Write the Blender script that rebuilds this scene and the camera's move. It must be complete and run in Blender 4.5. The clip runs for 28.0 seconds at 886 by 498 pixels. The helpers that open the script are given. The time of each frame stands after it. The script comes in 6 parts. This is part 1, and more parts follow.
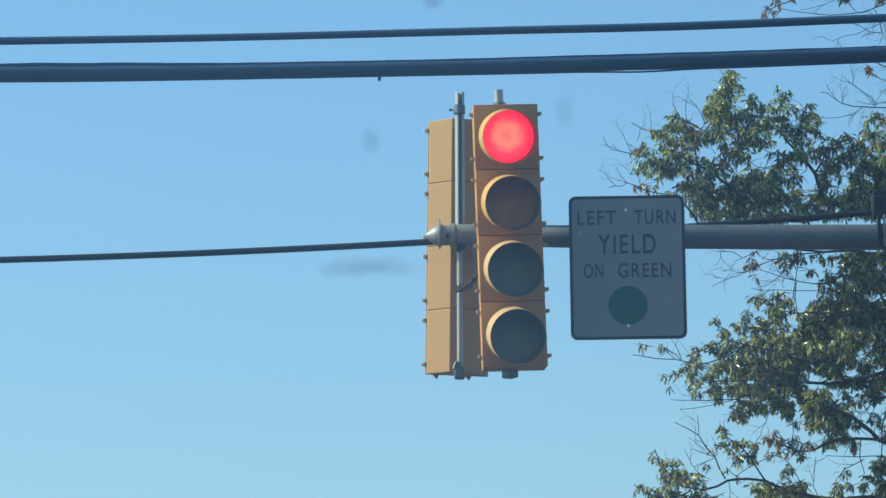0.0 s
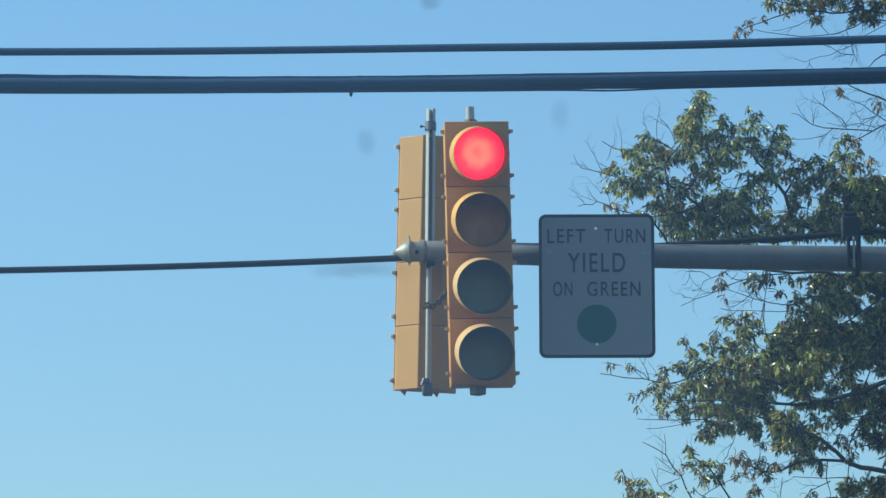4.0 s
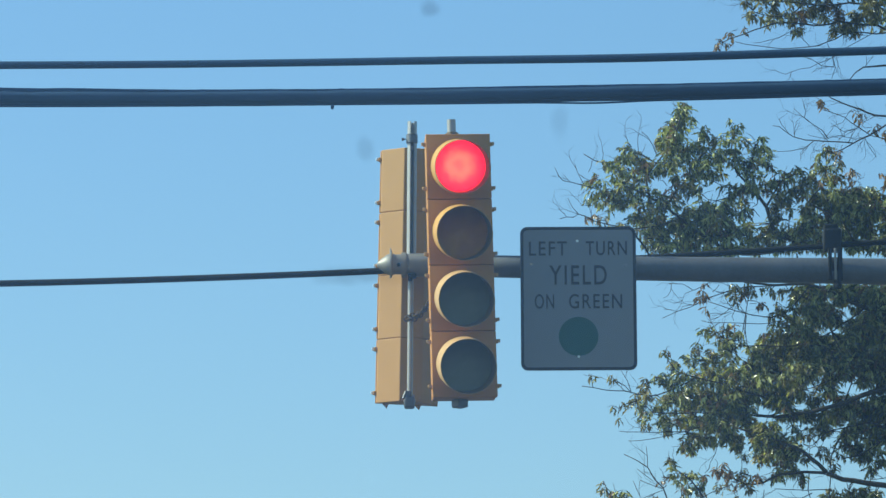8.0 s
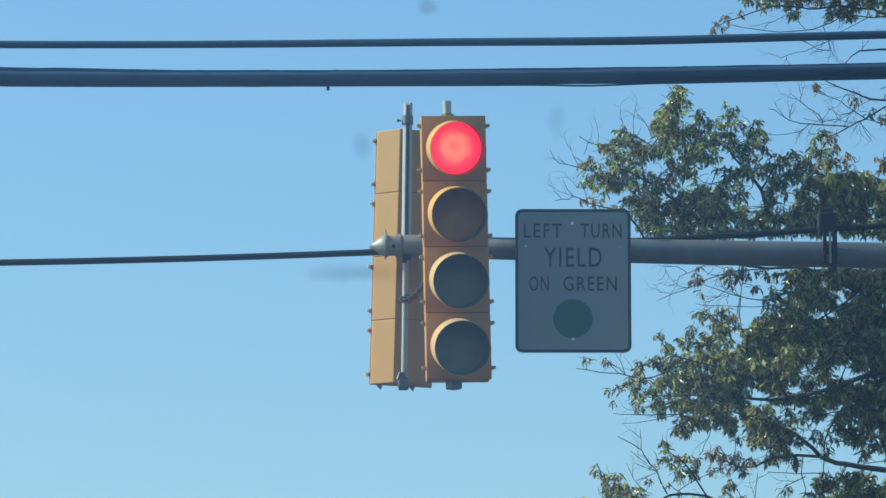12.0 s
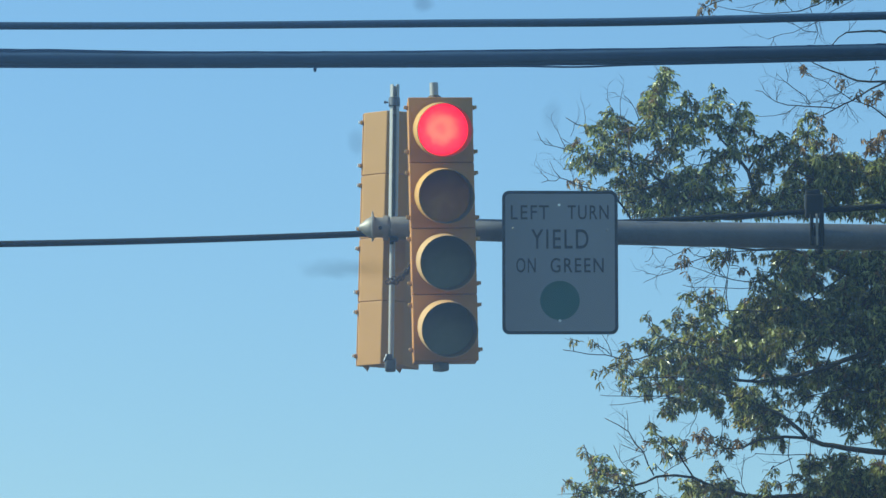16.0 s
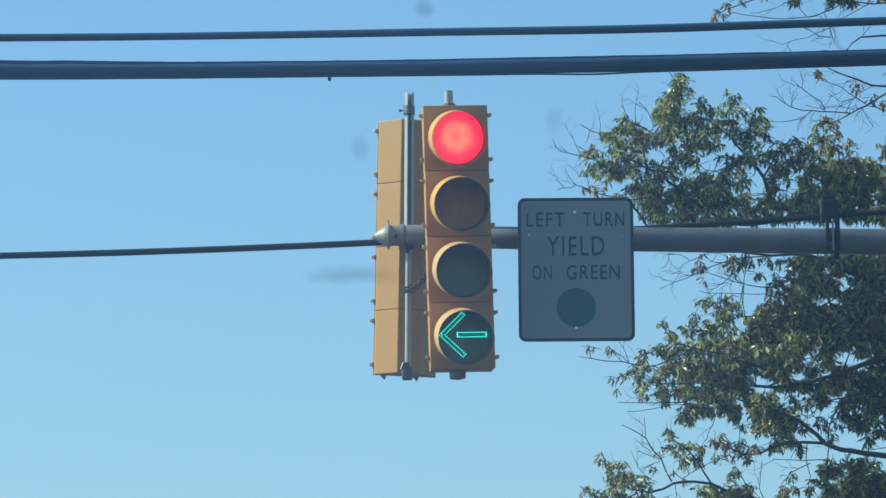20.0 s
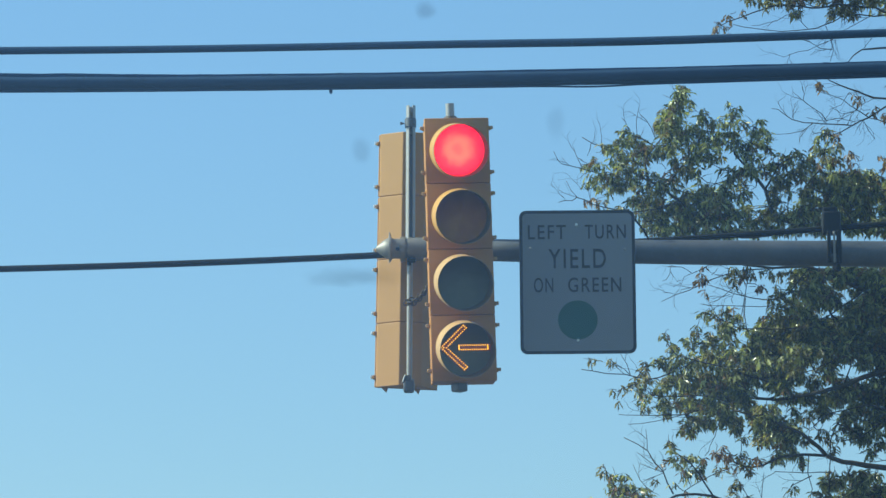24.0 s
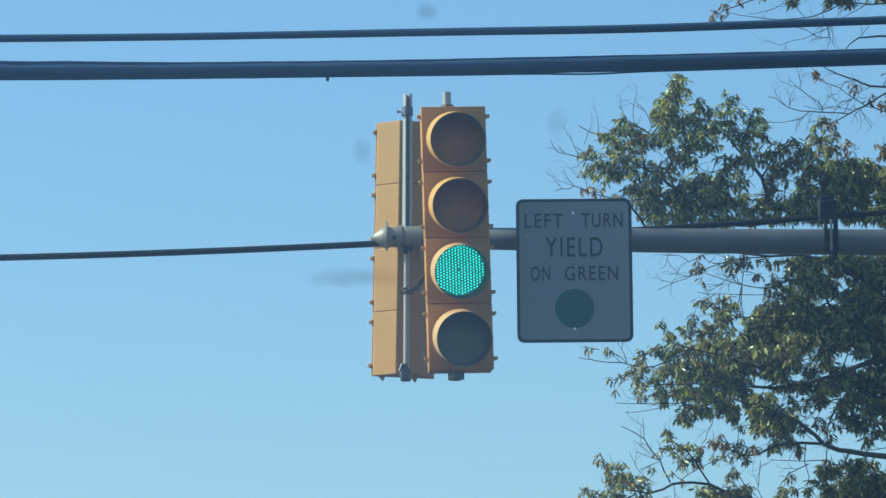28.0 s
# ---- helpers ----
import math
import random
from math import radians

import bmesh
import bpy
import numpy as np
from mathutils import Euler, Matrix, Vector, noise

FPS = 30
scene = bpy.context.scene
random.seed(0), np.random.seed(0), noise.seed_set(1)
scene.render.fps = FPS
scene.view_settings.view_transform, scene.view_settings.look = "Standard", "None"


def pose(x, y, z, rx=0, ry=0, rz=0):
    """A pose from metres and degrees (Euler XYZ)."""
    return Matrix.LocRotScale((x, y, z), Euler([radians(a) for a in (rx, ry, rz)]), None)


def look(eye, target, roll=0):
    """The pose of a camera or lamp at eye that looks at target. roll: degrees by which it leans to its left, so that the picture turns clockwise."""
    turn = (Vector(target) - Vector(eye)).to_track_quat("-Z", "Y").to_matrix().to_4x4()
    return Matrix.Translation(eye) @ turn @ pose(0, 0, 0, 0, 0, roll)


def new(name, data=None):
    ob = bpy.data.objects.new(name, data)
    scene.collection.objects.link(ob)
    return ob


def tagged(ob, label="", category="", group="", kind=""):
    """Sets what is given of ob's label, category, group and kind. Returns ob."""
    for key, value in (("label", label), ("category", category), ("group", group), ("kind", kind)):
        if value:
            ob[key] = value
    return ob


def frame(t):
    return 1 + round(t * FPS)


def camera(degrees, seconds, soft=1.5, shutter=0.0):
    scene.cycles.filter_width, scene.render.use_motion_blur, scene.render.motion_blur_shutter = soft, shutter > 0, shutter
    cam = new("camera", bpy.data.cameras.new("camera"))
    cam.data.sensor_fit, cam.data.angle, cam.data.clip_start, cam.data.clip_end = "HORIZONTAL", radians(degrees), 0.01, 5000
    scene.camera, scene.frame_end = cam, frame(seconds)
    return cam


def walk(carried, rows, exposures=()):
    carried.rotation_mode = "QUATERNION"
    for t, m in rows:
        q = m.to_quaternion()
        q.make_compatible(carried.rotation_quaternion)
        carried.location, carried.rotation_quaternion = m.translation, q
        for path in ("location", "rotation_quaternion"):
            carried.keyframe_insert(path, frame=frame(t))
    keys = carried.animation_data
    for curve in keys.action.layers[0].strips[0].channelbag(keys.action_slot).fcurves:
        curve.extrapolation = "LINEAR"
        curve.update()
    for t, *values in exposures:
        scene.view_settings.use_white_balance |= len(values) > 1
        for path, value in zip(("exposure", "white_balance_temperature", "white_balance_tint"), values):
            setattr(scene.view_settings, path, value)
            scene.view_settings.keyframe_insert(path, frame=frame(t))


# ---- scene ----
# Camera: held at a driver's eye height, zoomed in on the signal, turning a little in the hand.
cam = camera(11.0, 28.0, soft=1.5)
EYE = (0.0, 0.0, 1.3)
ROWS = [  # seconds, yaw, pitch, lean, and the sway of the hand in millimetres (across, up)
    (0, 0.958, 10.740, 0.568, 3.7, -0.8),
    (0.5, 0.896, 10.728, 0.370, 3.7, -0.8),
    (1, 0.875, 10.747, 0.471, 3.5, -0.9),
    (1.5, 0.815, 10.724, 0.408, 3.3, -0.7),
    (2, 0.745, 10.713, 0.396, 2.9, -0.7),
    (2.5, 0.685, 10.730, 0.398, 2.6, -0.7),
    (3, 0.586, 10.768, 0.169, 2.4, -1.0),
    (3.5, 0.514, 10.866, 0.061, 2.1, -1.5),
    (5.5, 0.338, 11.147, -0.357, 1.6, -2.9),
    (6, 0.309, 11.255, -0.274, 1.3, -3.5),
    (6.5, 0.306, 11.296, -0.139, 1.2, -3.7),
    (7, 0.276, 11.238, -0.156, 1.0, -3.3),
    (7.5, 0.263, 11.164, -0.018, 0.8, -2.8),
    (8, 0.242, 11.105, 0.099, 0.6, -2.3),
    (8.5, 0.214, 11.043, 0.163, 0.4, -2.0),
    (9, 0.151, 10.974, 0.043, 0.2, -1.6),
    (9.5, 0.157, 10.911, -0.090, 0.4, -1.2),
    (10, 0.180, 10.894, -0.103, 0.6, -1.1),
    (10.5, 0.266, 10.954, 0.375, 0.5, -1.4),
    (11, 0.216, 10.972, -0.065, 0.7, -1.6),
    (11.5, 0.169, 10.929, -0.187, 0.7, -1.4),
    (12, 0.118, 10.873, -0.200, 0.5, -1.1),
    (12.5, 0.022, 10.824, -0.087, -0.2, -0.8),
    (13, -0.038, 10.784, -0.070, -0.5, -0.6),
    (13.5, -0.036, 10.739, -0.010, -0.5, -0.4),
    (15.5, -0.062, 10.674, -0.085, -0.4, -0.2),
    (16, -0.043, 10.643, -0.170, -0.1, -0.0),
    (16.5, -0.016, 10.613, -0.086, -0.0, 0.1),
    (17, -0.000, 10.620, -0.000, 0.0, 0.0),
    (17.5, 0.004, 10.621, -0.044, 0.0, 0.1),
    (18, -0.012, 10.634, -0.200, 0.1, 0.1),
    (18.5, 0.022, 10.656, -0.132, 0.1, 0.0),
    (19, 0.121, 10.702, 0.186, 0.3, -0.1),
    (19.5, 0.198, 10.732, 0.267, 0.6, -0.2),
    (20, 0.236, 10.743, 0.229, 0.8, -0.2),
    (20.5, 0.233, 10.763, 0.153, 0.9, -0.3),
    (21, 0.262, 10.828, 0.456, 0.7, -0.6),
    (21.5, 0.225, 10.832, 0.224, 0.7, -0.7),
    (23.5, 0.260, 10.849, 0.244, 0.8, -0.7),
    (24, 0.267, 10.903, 0.291, 0.8, -1.0),
    (24.5, 0.274, 10.918, 0.347, 0.7, -1.1),
    (25, 0.299, 10.874, 0.494, 0.6, -0.8),
    (25.5, 0.279, 10.848, 0.394, 0.6, -0.7),
    (26, 0.314, 10.797, 0.447, 0.8, -0.4),
    (26.5, 0.295, 10.778, 0.345, 0.8, -0.3),
    (27, 0.313, 10.776, 0.444, 0.8, -0.2),
    (27.5, 0.272, 10.796, 0.292, 0.7, -0.4),
    (28, 0.231, 10.758, 0.319, 0.5, -0.1),
]
walk(cam, [(t, pose(EYE[0] + dx / 1000, EYE[1], EYE[2] + dz / 1000, 90 + pitch, lean, yaw)) for t, yaw, pitch, lean, dx, dz in ROWS], exposures=[(0.0, 0.62), (28.0, 0.62)])

# World: a clear autumn sky, the sun low on the left.
SUN_DIR = Vector((-math.cos(radians(-2)) * math.cos(radians(36)), -math.sin(radians(-2)) * math.cos(radians(36)), math.sin(radians(36))))
world = bpy.data.worlds.new("sky")
world.use_nodes = True
scene.world = world
wn = world.node_tree
sky = wn.nodes.new("ShaderNodeTexSky")
sky.sky_type = 'NISHITA'
sky.sun_disc = False
sky.sun_elevation = radians(36)
sky.sun_rotation = math.atan2(SUN_DIR.x, SUN_DIR.y)
sky.air_density, sky.dust_density, sky.ozone_density = 1.0, 0.7, 4.5
wn.links.new(sky.outputs[0], wn.nodes["Background"].inputs[0])
wn.nodes["Background"].inputs[1].default_value = 0.117
sun = new("sun", bpy.data.lights.new("sun", 'SUN'))
sun.data.energy, sun.data.angle, sun.data.color = 5.0, radians(0.53), (1.0, 0.91, 0.77)
sun.matrix_world = look(SUN_DIR * 50, (0, 0, 0))


# ---- materials ----
def material(name, color, rough=0.6, metal=0.0, vary=0.15, scale=8.0, fine=60.0, bump=0.15, spec=0.5, dirt=None):
    """A surface with grain at two scales; dirt: (colour, amount) of blotchy grime."""
    m = bpy.data.materials.new(name)
    m.use_nodes = True
    nt = m.node_tree
    bsdf = nt.nodes["Principled BSDF"]
    co = nt.nodes.new("ShaderNodeTexCoord")
    big, small = nt.nodes.new("ShaderNodeTexNoise"), nt.nodes.new("ShaderNodeTexNoise")
    for n, s in ((big, scale), (small, fine)):
        n.inputs["Scale"].default_value, n.inputs["Detail"].default_value = s, 5
        nt.links.new(co.outputs["Object"], n.inputs["Vector"])
    add = nt.nodes.new("ShaderNodeMath")
    add.operation = 'ADD'
    nt.links.new(big.outputs[0], add.inputs[0])
    nt.links.new(small.outputs[0], add.inputs[1])
    ramp = nt.nodes.new("ShaderNodeMapRange")
    ramp.inputs[1].default_value, ramp.inputs[2].default_value = 0.6, 1.4
    ramp.inputs[3].default_value, ramp.inputs[4].default_value = 1 - vary, 1 + vary
    nt.links.new(add.outputs[0], ramp.inputs[0])
    mul = nt.nodes.new("ShaderNodeVectorMath")
    mul.operation = 'SCALE'
    mul.inputs[0].default_value = color
    nt.links.new(ramp.outputs[0], mul.inputs["Scale"])
    out = mul.outputs[0]
    if dirt:
        blot = nt.nodes.new("ShaderNodeTexNoise")
        blot.inputs["Scale"].default_value, blot.inputs["Detail"].default_value = scale * 0.6, 8
        nt.links.new(co.outputs["Object"], blot.inputs["Vector"])
        edge = nt.nodes.new("ShaderNodeMapRange")
        edge.inputs[1].default_value, edge.inputs[2].default_value, edge.inputs[4].default_value = 0.5, 0.72, dirt[1]
        nt.links.new(blot.outputs[0], edge.inputs[0])
        mix = nt.nodes.new("ShaderNodeMix")
        mix.data_type = 'RGBA'
        nt.links.new(edge.outputs[0], mix.inputs["Factor"])
        nt.links.new(out, mix.inputs["A"])
        mix.inputs["B"].default_value = (*dirt[0], 1)
        out = mix.outputs["Result"]
    nt.links.new(out, bsdf.inputs["Base Color"])
    bsdf.inputs["Roughness"].default_value, bsdf.inputs["Metallic"].default_value = rough, metal
    bsdf.inputs["Specular IOR Level"].default_value = spec
    if bump:
        b = nt.nodes.new("ShaderNodeBump")
        b.inputs["Strength"].default_value, b.inputs["Distance"].default_value = bump, 0.002
        nt.links.new(small.outputs[0], b.inputs["Height"])
        nt.links.new(b.outputs[0], bsdf.inputs["Normal"])
    return m


def glow(name, color, strength, inner=None):
    """A light that glows; inner: (colour, radius) of a paler heart that fades outwards."""
    m = bpy.data.materials.new(name)
    m.use_nodes = True
    nt = m.node_tree
    bsdf = nt.nodes["Principled BSDF"]
    bsdf.inputs["Base Color"].default_value = (0.02, 0.02, 0.02, 1)
    bsdf.inputs["Roughness"].default_value = 0.4
    bsdf.inputs["Emission Color"].default_value = (*color, 1)
    bsdf.inputs["Emission Strength"].default_value = strength
    if inner:
        co = nt.nodes.new("ShaderNodeTexCoord")
        size = nt.nodes.new("ShaderNodeVectorMath")
        size.operation = 'LENGTH'
        grain = nt.nodes.new("ShaderNodeTexNoise")
        grain.inputs["Scale"].default_value, grain.inputs["Detail"].default_value = 28, 3
        nt.links.new(co.outputs["Object"], grain.inputs["Vector"])
        nt.links.new(co.outputs["Object"], size.inputs[0])
        wob = nt.nodes.new("ShaderNodeMath")
        wob.operation, wob.inputs[1].default_value = 'MULTIPLY_ADD', 0.05
        nt.links.new(grain.outputs[0], wob.inputs[0])
        nt.links.new(size.outputs["Value"], wob.inputs[2])
        ramp = nt.nodes.new("ShaderNodeValToRGB")
        norm = nt.nodes.new("ShaderNodeMath")
        norm.operation, norm.inputs[1].default_value = 'MULTIPLY', 1 / 0.17
        nt.links.new(wob.outputs[0], norm.inputs[0])
        nt.links.new(norm.outputs[0], ramp.inputs[0])
        el = ramp.color_ramp.elements
        el[0].position, el[0].color = 0.16, (*inner[1], 1)
        el[1].position, el[1].color = 0.95, (*color, 1)
        for at, mixed in ((0.36, inner[0]), (0.48, inner[0]), (0.72, (color[0], color[1] + 0.014, color[2] + 0.01))):
            e = el.new(at)
            e.color = (*mixed, 1)
        nt.links.new(ramp.outputs[0], bsdf.inputs["Emission Color"])
    return m


def leaf_material(name, dark, light, sheen=0.32):
    m = bpy.data.materials.new(name)
    m.use_nodes = True
    nt = m.node_tree
    bsdf = nt.nodes["Principled BSDF"]
    geo = nt.nodes.new("ShaderNodeNewGeometry")
    mix = nt.nodes.new("ShaderNodeMix")
    mix.data_type = 'RGBA'
    mix.inputs["A"].default_value, mix.inputs["B"].default_value = (*dark, 1), (*light, 1)
    few = nt.nodes.new("ShaderNodeMath")  # most leaves deep green, a few pale
    few.operation, few.inputs[1].default_value = 'POWER', 2.0
    own = nt.nodes.new("ShaderNodeObjectInfo")
    both, wrap = nt.nodes.new("ShaderNodeMath"), nt.nodes.new("ShaderNodeMath")
    both.operation, wrap.operation = 'ADD', 'FRACT'
    nt.links.new(geo.outputs["Random Per Island"], both.inputs[0])
    nt.links.new(own.outputs["Random"], both.inputs[1])
    nt.links.new(both.outputs[0], wrap.inputs[0])
    nt.links.new(wrap.outputs[0], few.inputs[0])
    nt.links.new(few.outputs[0], mix.inputs["Factor"])
    nt.links.new(mix.outputs["Result"], bsdf.inputs["Base Color"])
    bsdf.inputs["Roughness"].default_value, bsdf.inputs["Specular IOR Level"].default_value = sheen, 0.7
    trans = nt.nodes.new("ShaderNodeBsdfTranslucent")
    warm = nt.nodes.new("ShaderNodeVectorMath")
    warm.operation, warm.inputs[1].default_value = 'MULTIPLY', (1.5, 1.5, 0.55)
    nt.links.new(mix.outputs["Result"], warm.inputs[0])
    nt.links.new(warm.outputs[0], trans.inputs["Color"])
    ms = nt.nodes.new("ShaderNodeMixShader")
    ms.inputs[0].default_value = 0.34
    nt.links.new(bsdf.outputs[0], ms.inputs[1])
    nt.links.new(trans.outputs[0], ms.inputs[2])
    nt.links.new(ms.outputs[0], nt.nodes["Material Output"].inputs["Surface"])
    return m


YELLOW = material("signal_yellow", (0.45, 0.196, 0.048), 0.55, 0, 0.10, 5, 90, 0.05, spec=0.3, dirt=((0.27, 0.115, 0.05), 0.6))
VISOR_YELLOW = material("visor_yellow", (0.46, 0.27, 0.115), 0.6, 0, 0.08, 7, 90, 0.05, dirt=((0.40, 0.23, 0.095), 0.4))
# Top two visors: glare and amber reflection put into the yellow.
VISOR_GLOW = material("visor_yellow_glow", (0.50, 0.25, 0.05), 0.6, 0, 0.08, 7, 90, 0.05, dirt=((0.40, 0.20, 0.05), 0.4))
YELLOW_FADED = material("signal_yellow_faded", (0.46, 0.238, 0.080), 0.6, 0, 0.10, 4, 90, 0.05, spec=0.3, dirt=((0.36, 0.175, 0.06), 0.6))
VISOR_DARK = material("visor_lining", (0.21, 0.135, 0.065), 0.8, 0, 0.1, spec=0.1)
LENS_CLEAR = material("lens_smoked", (0.28, 0.255, 0.15), 0.45, 0, 0.12, 30, 200, 0.15, spec=0.3)
LENS_AMBER = material("lens_amber", (0.70, 0.23, 0.025), 0.45, 0, 0.15, 14, 200, 0.15, spec=0.3, dirt=((0.90, 0.35, 0.02), 0.7))
ALUMINIUM = material("aluminium", (0.31, 0.298, 0.29), 0.42, 0.35, 0.12, 9, 80, 0.1, dirt=((0.3, 0.3, 0.3), 0.4))
GALVANISED = material("galvanised_steel", (0.100, 0.109, 0.128), 0.5, 0.25, 0.3, 6, 70, 0.2, dirt=((0.115, 0.100, 0.092), 0.55))
CAST = material("cast_bracket", (0.235, 0.220, 0.205), 0.55, 0.35, 0.2, 14, 90, 0.2, dirt=((0.2, 0.2, 0.2), 0.4))
STEEL_DARK = material("dark_steel", (0.022, 0.024, 0.027), 0.6, 0.1, 0.25, 20, 120, 0.2, spec=0.1)
CHAIN = material("rusty_chain", (0.12, 0.085, 0.06), 0.7, 0.4, 0.3, 40, 200, 0.3)
# Overhead cables: the sky's bluish glare is put into the sheath colour.
SHEATH_HAZED = material("cable_sheath_hazed", (0.026, 0.058, 0.112), 0.85, 0, 0.18, 3, 50, 0.25, spec=0.1)
# Darker sheath for the signal cable and wire, without that glare.
SHEATH_UNHAZED = material("cable_sheath_unhazed", (0.014, 0.016, 0.018), 0.8, 0, 0.2, 3, 50, 0.25, spec=0.15)
# White sheeting set to dark grey: its backlit shade is in the colour.
SIGN_FACE_SHADED = material("sign_sheeting_shaded", (0.212, 0.217, 0.236), 0.45, 0, 0.05, 5, 200, 0.03, dirt=((0.20, 0.205, 0.22), 0.3))
SIGN_BACK = material("sign_aluminium", (0.5, 0.5, 0.5), 0.45, 0.8)
SIGN_BLACK = material("sign_black", (0.012, 0.013, 0.016), 0.5, 0, 0.1)
SIGN_GREEN = material("sign_green", (0.003, 0.085, 0.062), 0.5, 0, 0.1)
RIVET = material("rivet", (0.8, 0.8, 0.8), 0.3, 0.6)
RED_LIGHT = glow("red_light", (1.0, 0.0, 0.0175), 2.0, inner=((1.0, 0.077, 0.05), (1.0, 0.026, 0.03)))
GREEN_LED = glow("green_led", (0.03, 0.92, 0.76), 1.4)
GREEN_WASH = glow("green_wash", (0.0, 0.20, 0.205), 0.42)
AMBER_LED = glow("amber_led", (1.0, 0.40, 0.02), 1.9)
AMBER_WASH = glow("amber_wash", (0.16, 0.025, 0.0), 0.6)
ARROW_WASH = glow("arrow_wash", (0.0, 0.10, 0.085), 0.5)
BARK = material("bark", (0.05, 0.042, 0.035), 0.9, 0, 0.35, 3, 30, 0.6)
LEAF_GREEN = leaf_material("leaf_green", (0.044, 0.061, 0.015), (0.55, 0.545, 0.25))
LEAF_DULL = leaf_material("leaf_dull", (0.080, 0.072, 0.024), (0.42, 0.35, 0.15))
LEAF_RUSSET = leaf_material("leaf_russet", (0.12, 0.066, 0.036), (0.36, 0.22, 0.11))
POLE_WOOD = material("pole_wood", (0.14, 0.10, 0.075), 0.85, 0, 0.3, 2, 40, 0.5)
ASPHALT = material("asphalt", (0.055, 0.055, 0.057), 0.85, 0, 0.25, 0.6, 60, 0.5)
GRASS = material("verge_grass", (0.06, 0.085, 0.03), 0.95, 0, 0.35, 0.3, 9, 0.6)
CONCRETE = material("concrete", (0.36, 0.35, 0.33), 0.8, 0, 0.15, 2, 40, 0.3)


# ---- building helpers ----
def mesh_of(name, bm, mat, smooth=False):
    me = bpy.data.meshes.new(name)
    bmesh.ops.recalc_face_normals(bm, faces=bm.faces)
    bm.to_mesh(me)
    bm.free()
    me.materials.append(mat)
    if smooth:
        me.set_sharp_from_angle(angle=radians(20))
    return me


def part(name, bm, mat, parent, label="", smooth=True, at=None):
    ob = new(name, mesh_of(name, bm, mat, smooth))
    if smooth:
        ob.data.polygons.foreach_set("use_smooth", [True] * len(ob.data.polygons))
        ob.data.set_sharp_from_angle(angle=radians(20))
    ob.parent = parent
    if at is not None:
        ob.matrix_basis = at
    return tagged(ob, label=label)


def again(ob, name, parent, at):
    """The same mesh once more, as a part of its own."""
    o = new(name, ob.data)
    o.parent, o.matrix_basis = parent, at
    if "label" in ob:
        o["label"] = ob["label"]
    return o


def box(bm, cx, cy, cz, sx, sy, sz, bevel=0.0, seg=2):
    r = bmesh.ops.create_cube(bm, size=1, matrix=Matrix.Translation((cx, cy, cz)) @ Matrix.Diagonal((sx, sy, sz, 1)))
    if bevel:
        edges = list({e for v in r["verts"] for e in v.link_edges})
        bmesh.ops.bevel(bm, geom=edges, offset=bevel, segments=seg, affect='EDGES', profile=0.5)
    return bm


def lathe(bm, profile, axis=Matrix.Identity(4), seg=24, arc=(0, 360), close=False):
    """Turns (radius, height) pairs round the local z axis."""
    a0, a1 = radians(arc[0]), radians(arc[1])
    full = abs(arc[1] - arc[0]) >= 359.9
    steps = seg if full else seg + 1
    rings = []
    for i in range(steps):
        a = a0 + (a1 - a0) * i / seg
        rings.append([bm.verts.new(axis @ Vector((r * math.cos(a), r * math.sin(a), h))) for r, h in profile])
    n = len(profile)
    for i in range(seg if full else seg):
        p, q = rings[i], rings[(i + 1) % steps]
        for j in range(n if close else n - 1):
            k = (j + 1) % n
            f = [p[j], q[j], q[k], p[k]]
            try:
                bm.faces.new(f)
            except ValueError:
                pass
    if close and not full:
        bm.faces.new(rings[0])
        bm.faces.new(rings[-1])
    bmesh.ops.remove_doubles(bm, verts=bm.verts, dist=1e-5)
    return bm


ALONG_X = Matrix.Rotation(radians(90), 4, 'Y')
FORWARD = Matrix.Rotation(radians(90), 4, 'X')  # local z points to -y


def rod(bm, a, b, r, r2=None, seg=12):
    a, b = Vector(a), Vector(b)
    m = Matrix.Translation(a) @ (b - a).to_track_quat('Z', 'Y').to_matrix().to_4x4()
    return lathe(bm, [(0, 0), (r, 0), (r if r2 is None else r2, (b - a).length), (0, (b - a).length)], m, seg)


def sweep(points, radii, seg=8):
    """Vertices and faces of a tube along points."""
    pts = [Vector(p) for p in points]
    verts, faces = [], []
    for i, p in enumerate(pts):
        d = (pts[min(i + 1, len(pts) - 1)] - pts[max(i - 1, 0)]).normalized()
        u = d.cross(Vector((0.13, 0.9, 0.41))).normalized()
        v = d.cross(u)
        for k in range(seg):
            a = 2 * math.pi * k / seg
            verts.append(p + (u * math.cos(a) + v * math.sin(a)) * radii[i])
    for i in range(len(pts) - 1):
        for k in range(seg):
            a, b = i * seg + k, i * seg + (k + 1) % seg
            faces.append((a, b, b + seg, a + seg))
    n = len(verts)
    faces.append(tuple(range(seg - 1, -1, -1)))
    faces.append(tuple(range(n - seg, n)))
    return verts, faces


def from_lists(name, verts, faces, mat, parent=None, label="", smooth=True):
    me = bpy.data.meshes.new(name)
    me.from_pydata([tuple(v) for v in verts], [], faces)
    me.materials.append(mat)
    if smooth:
        me.polygons.foreach_set("use_smooth", [True] * len(me.polygons))
    me.update()
    ob = new(name, me)
    ob.parent = parent
    return tagged(ob, label=label)


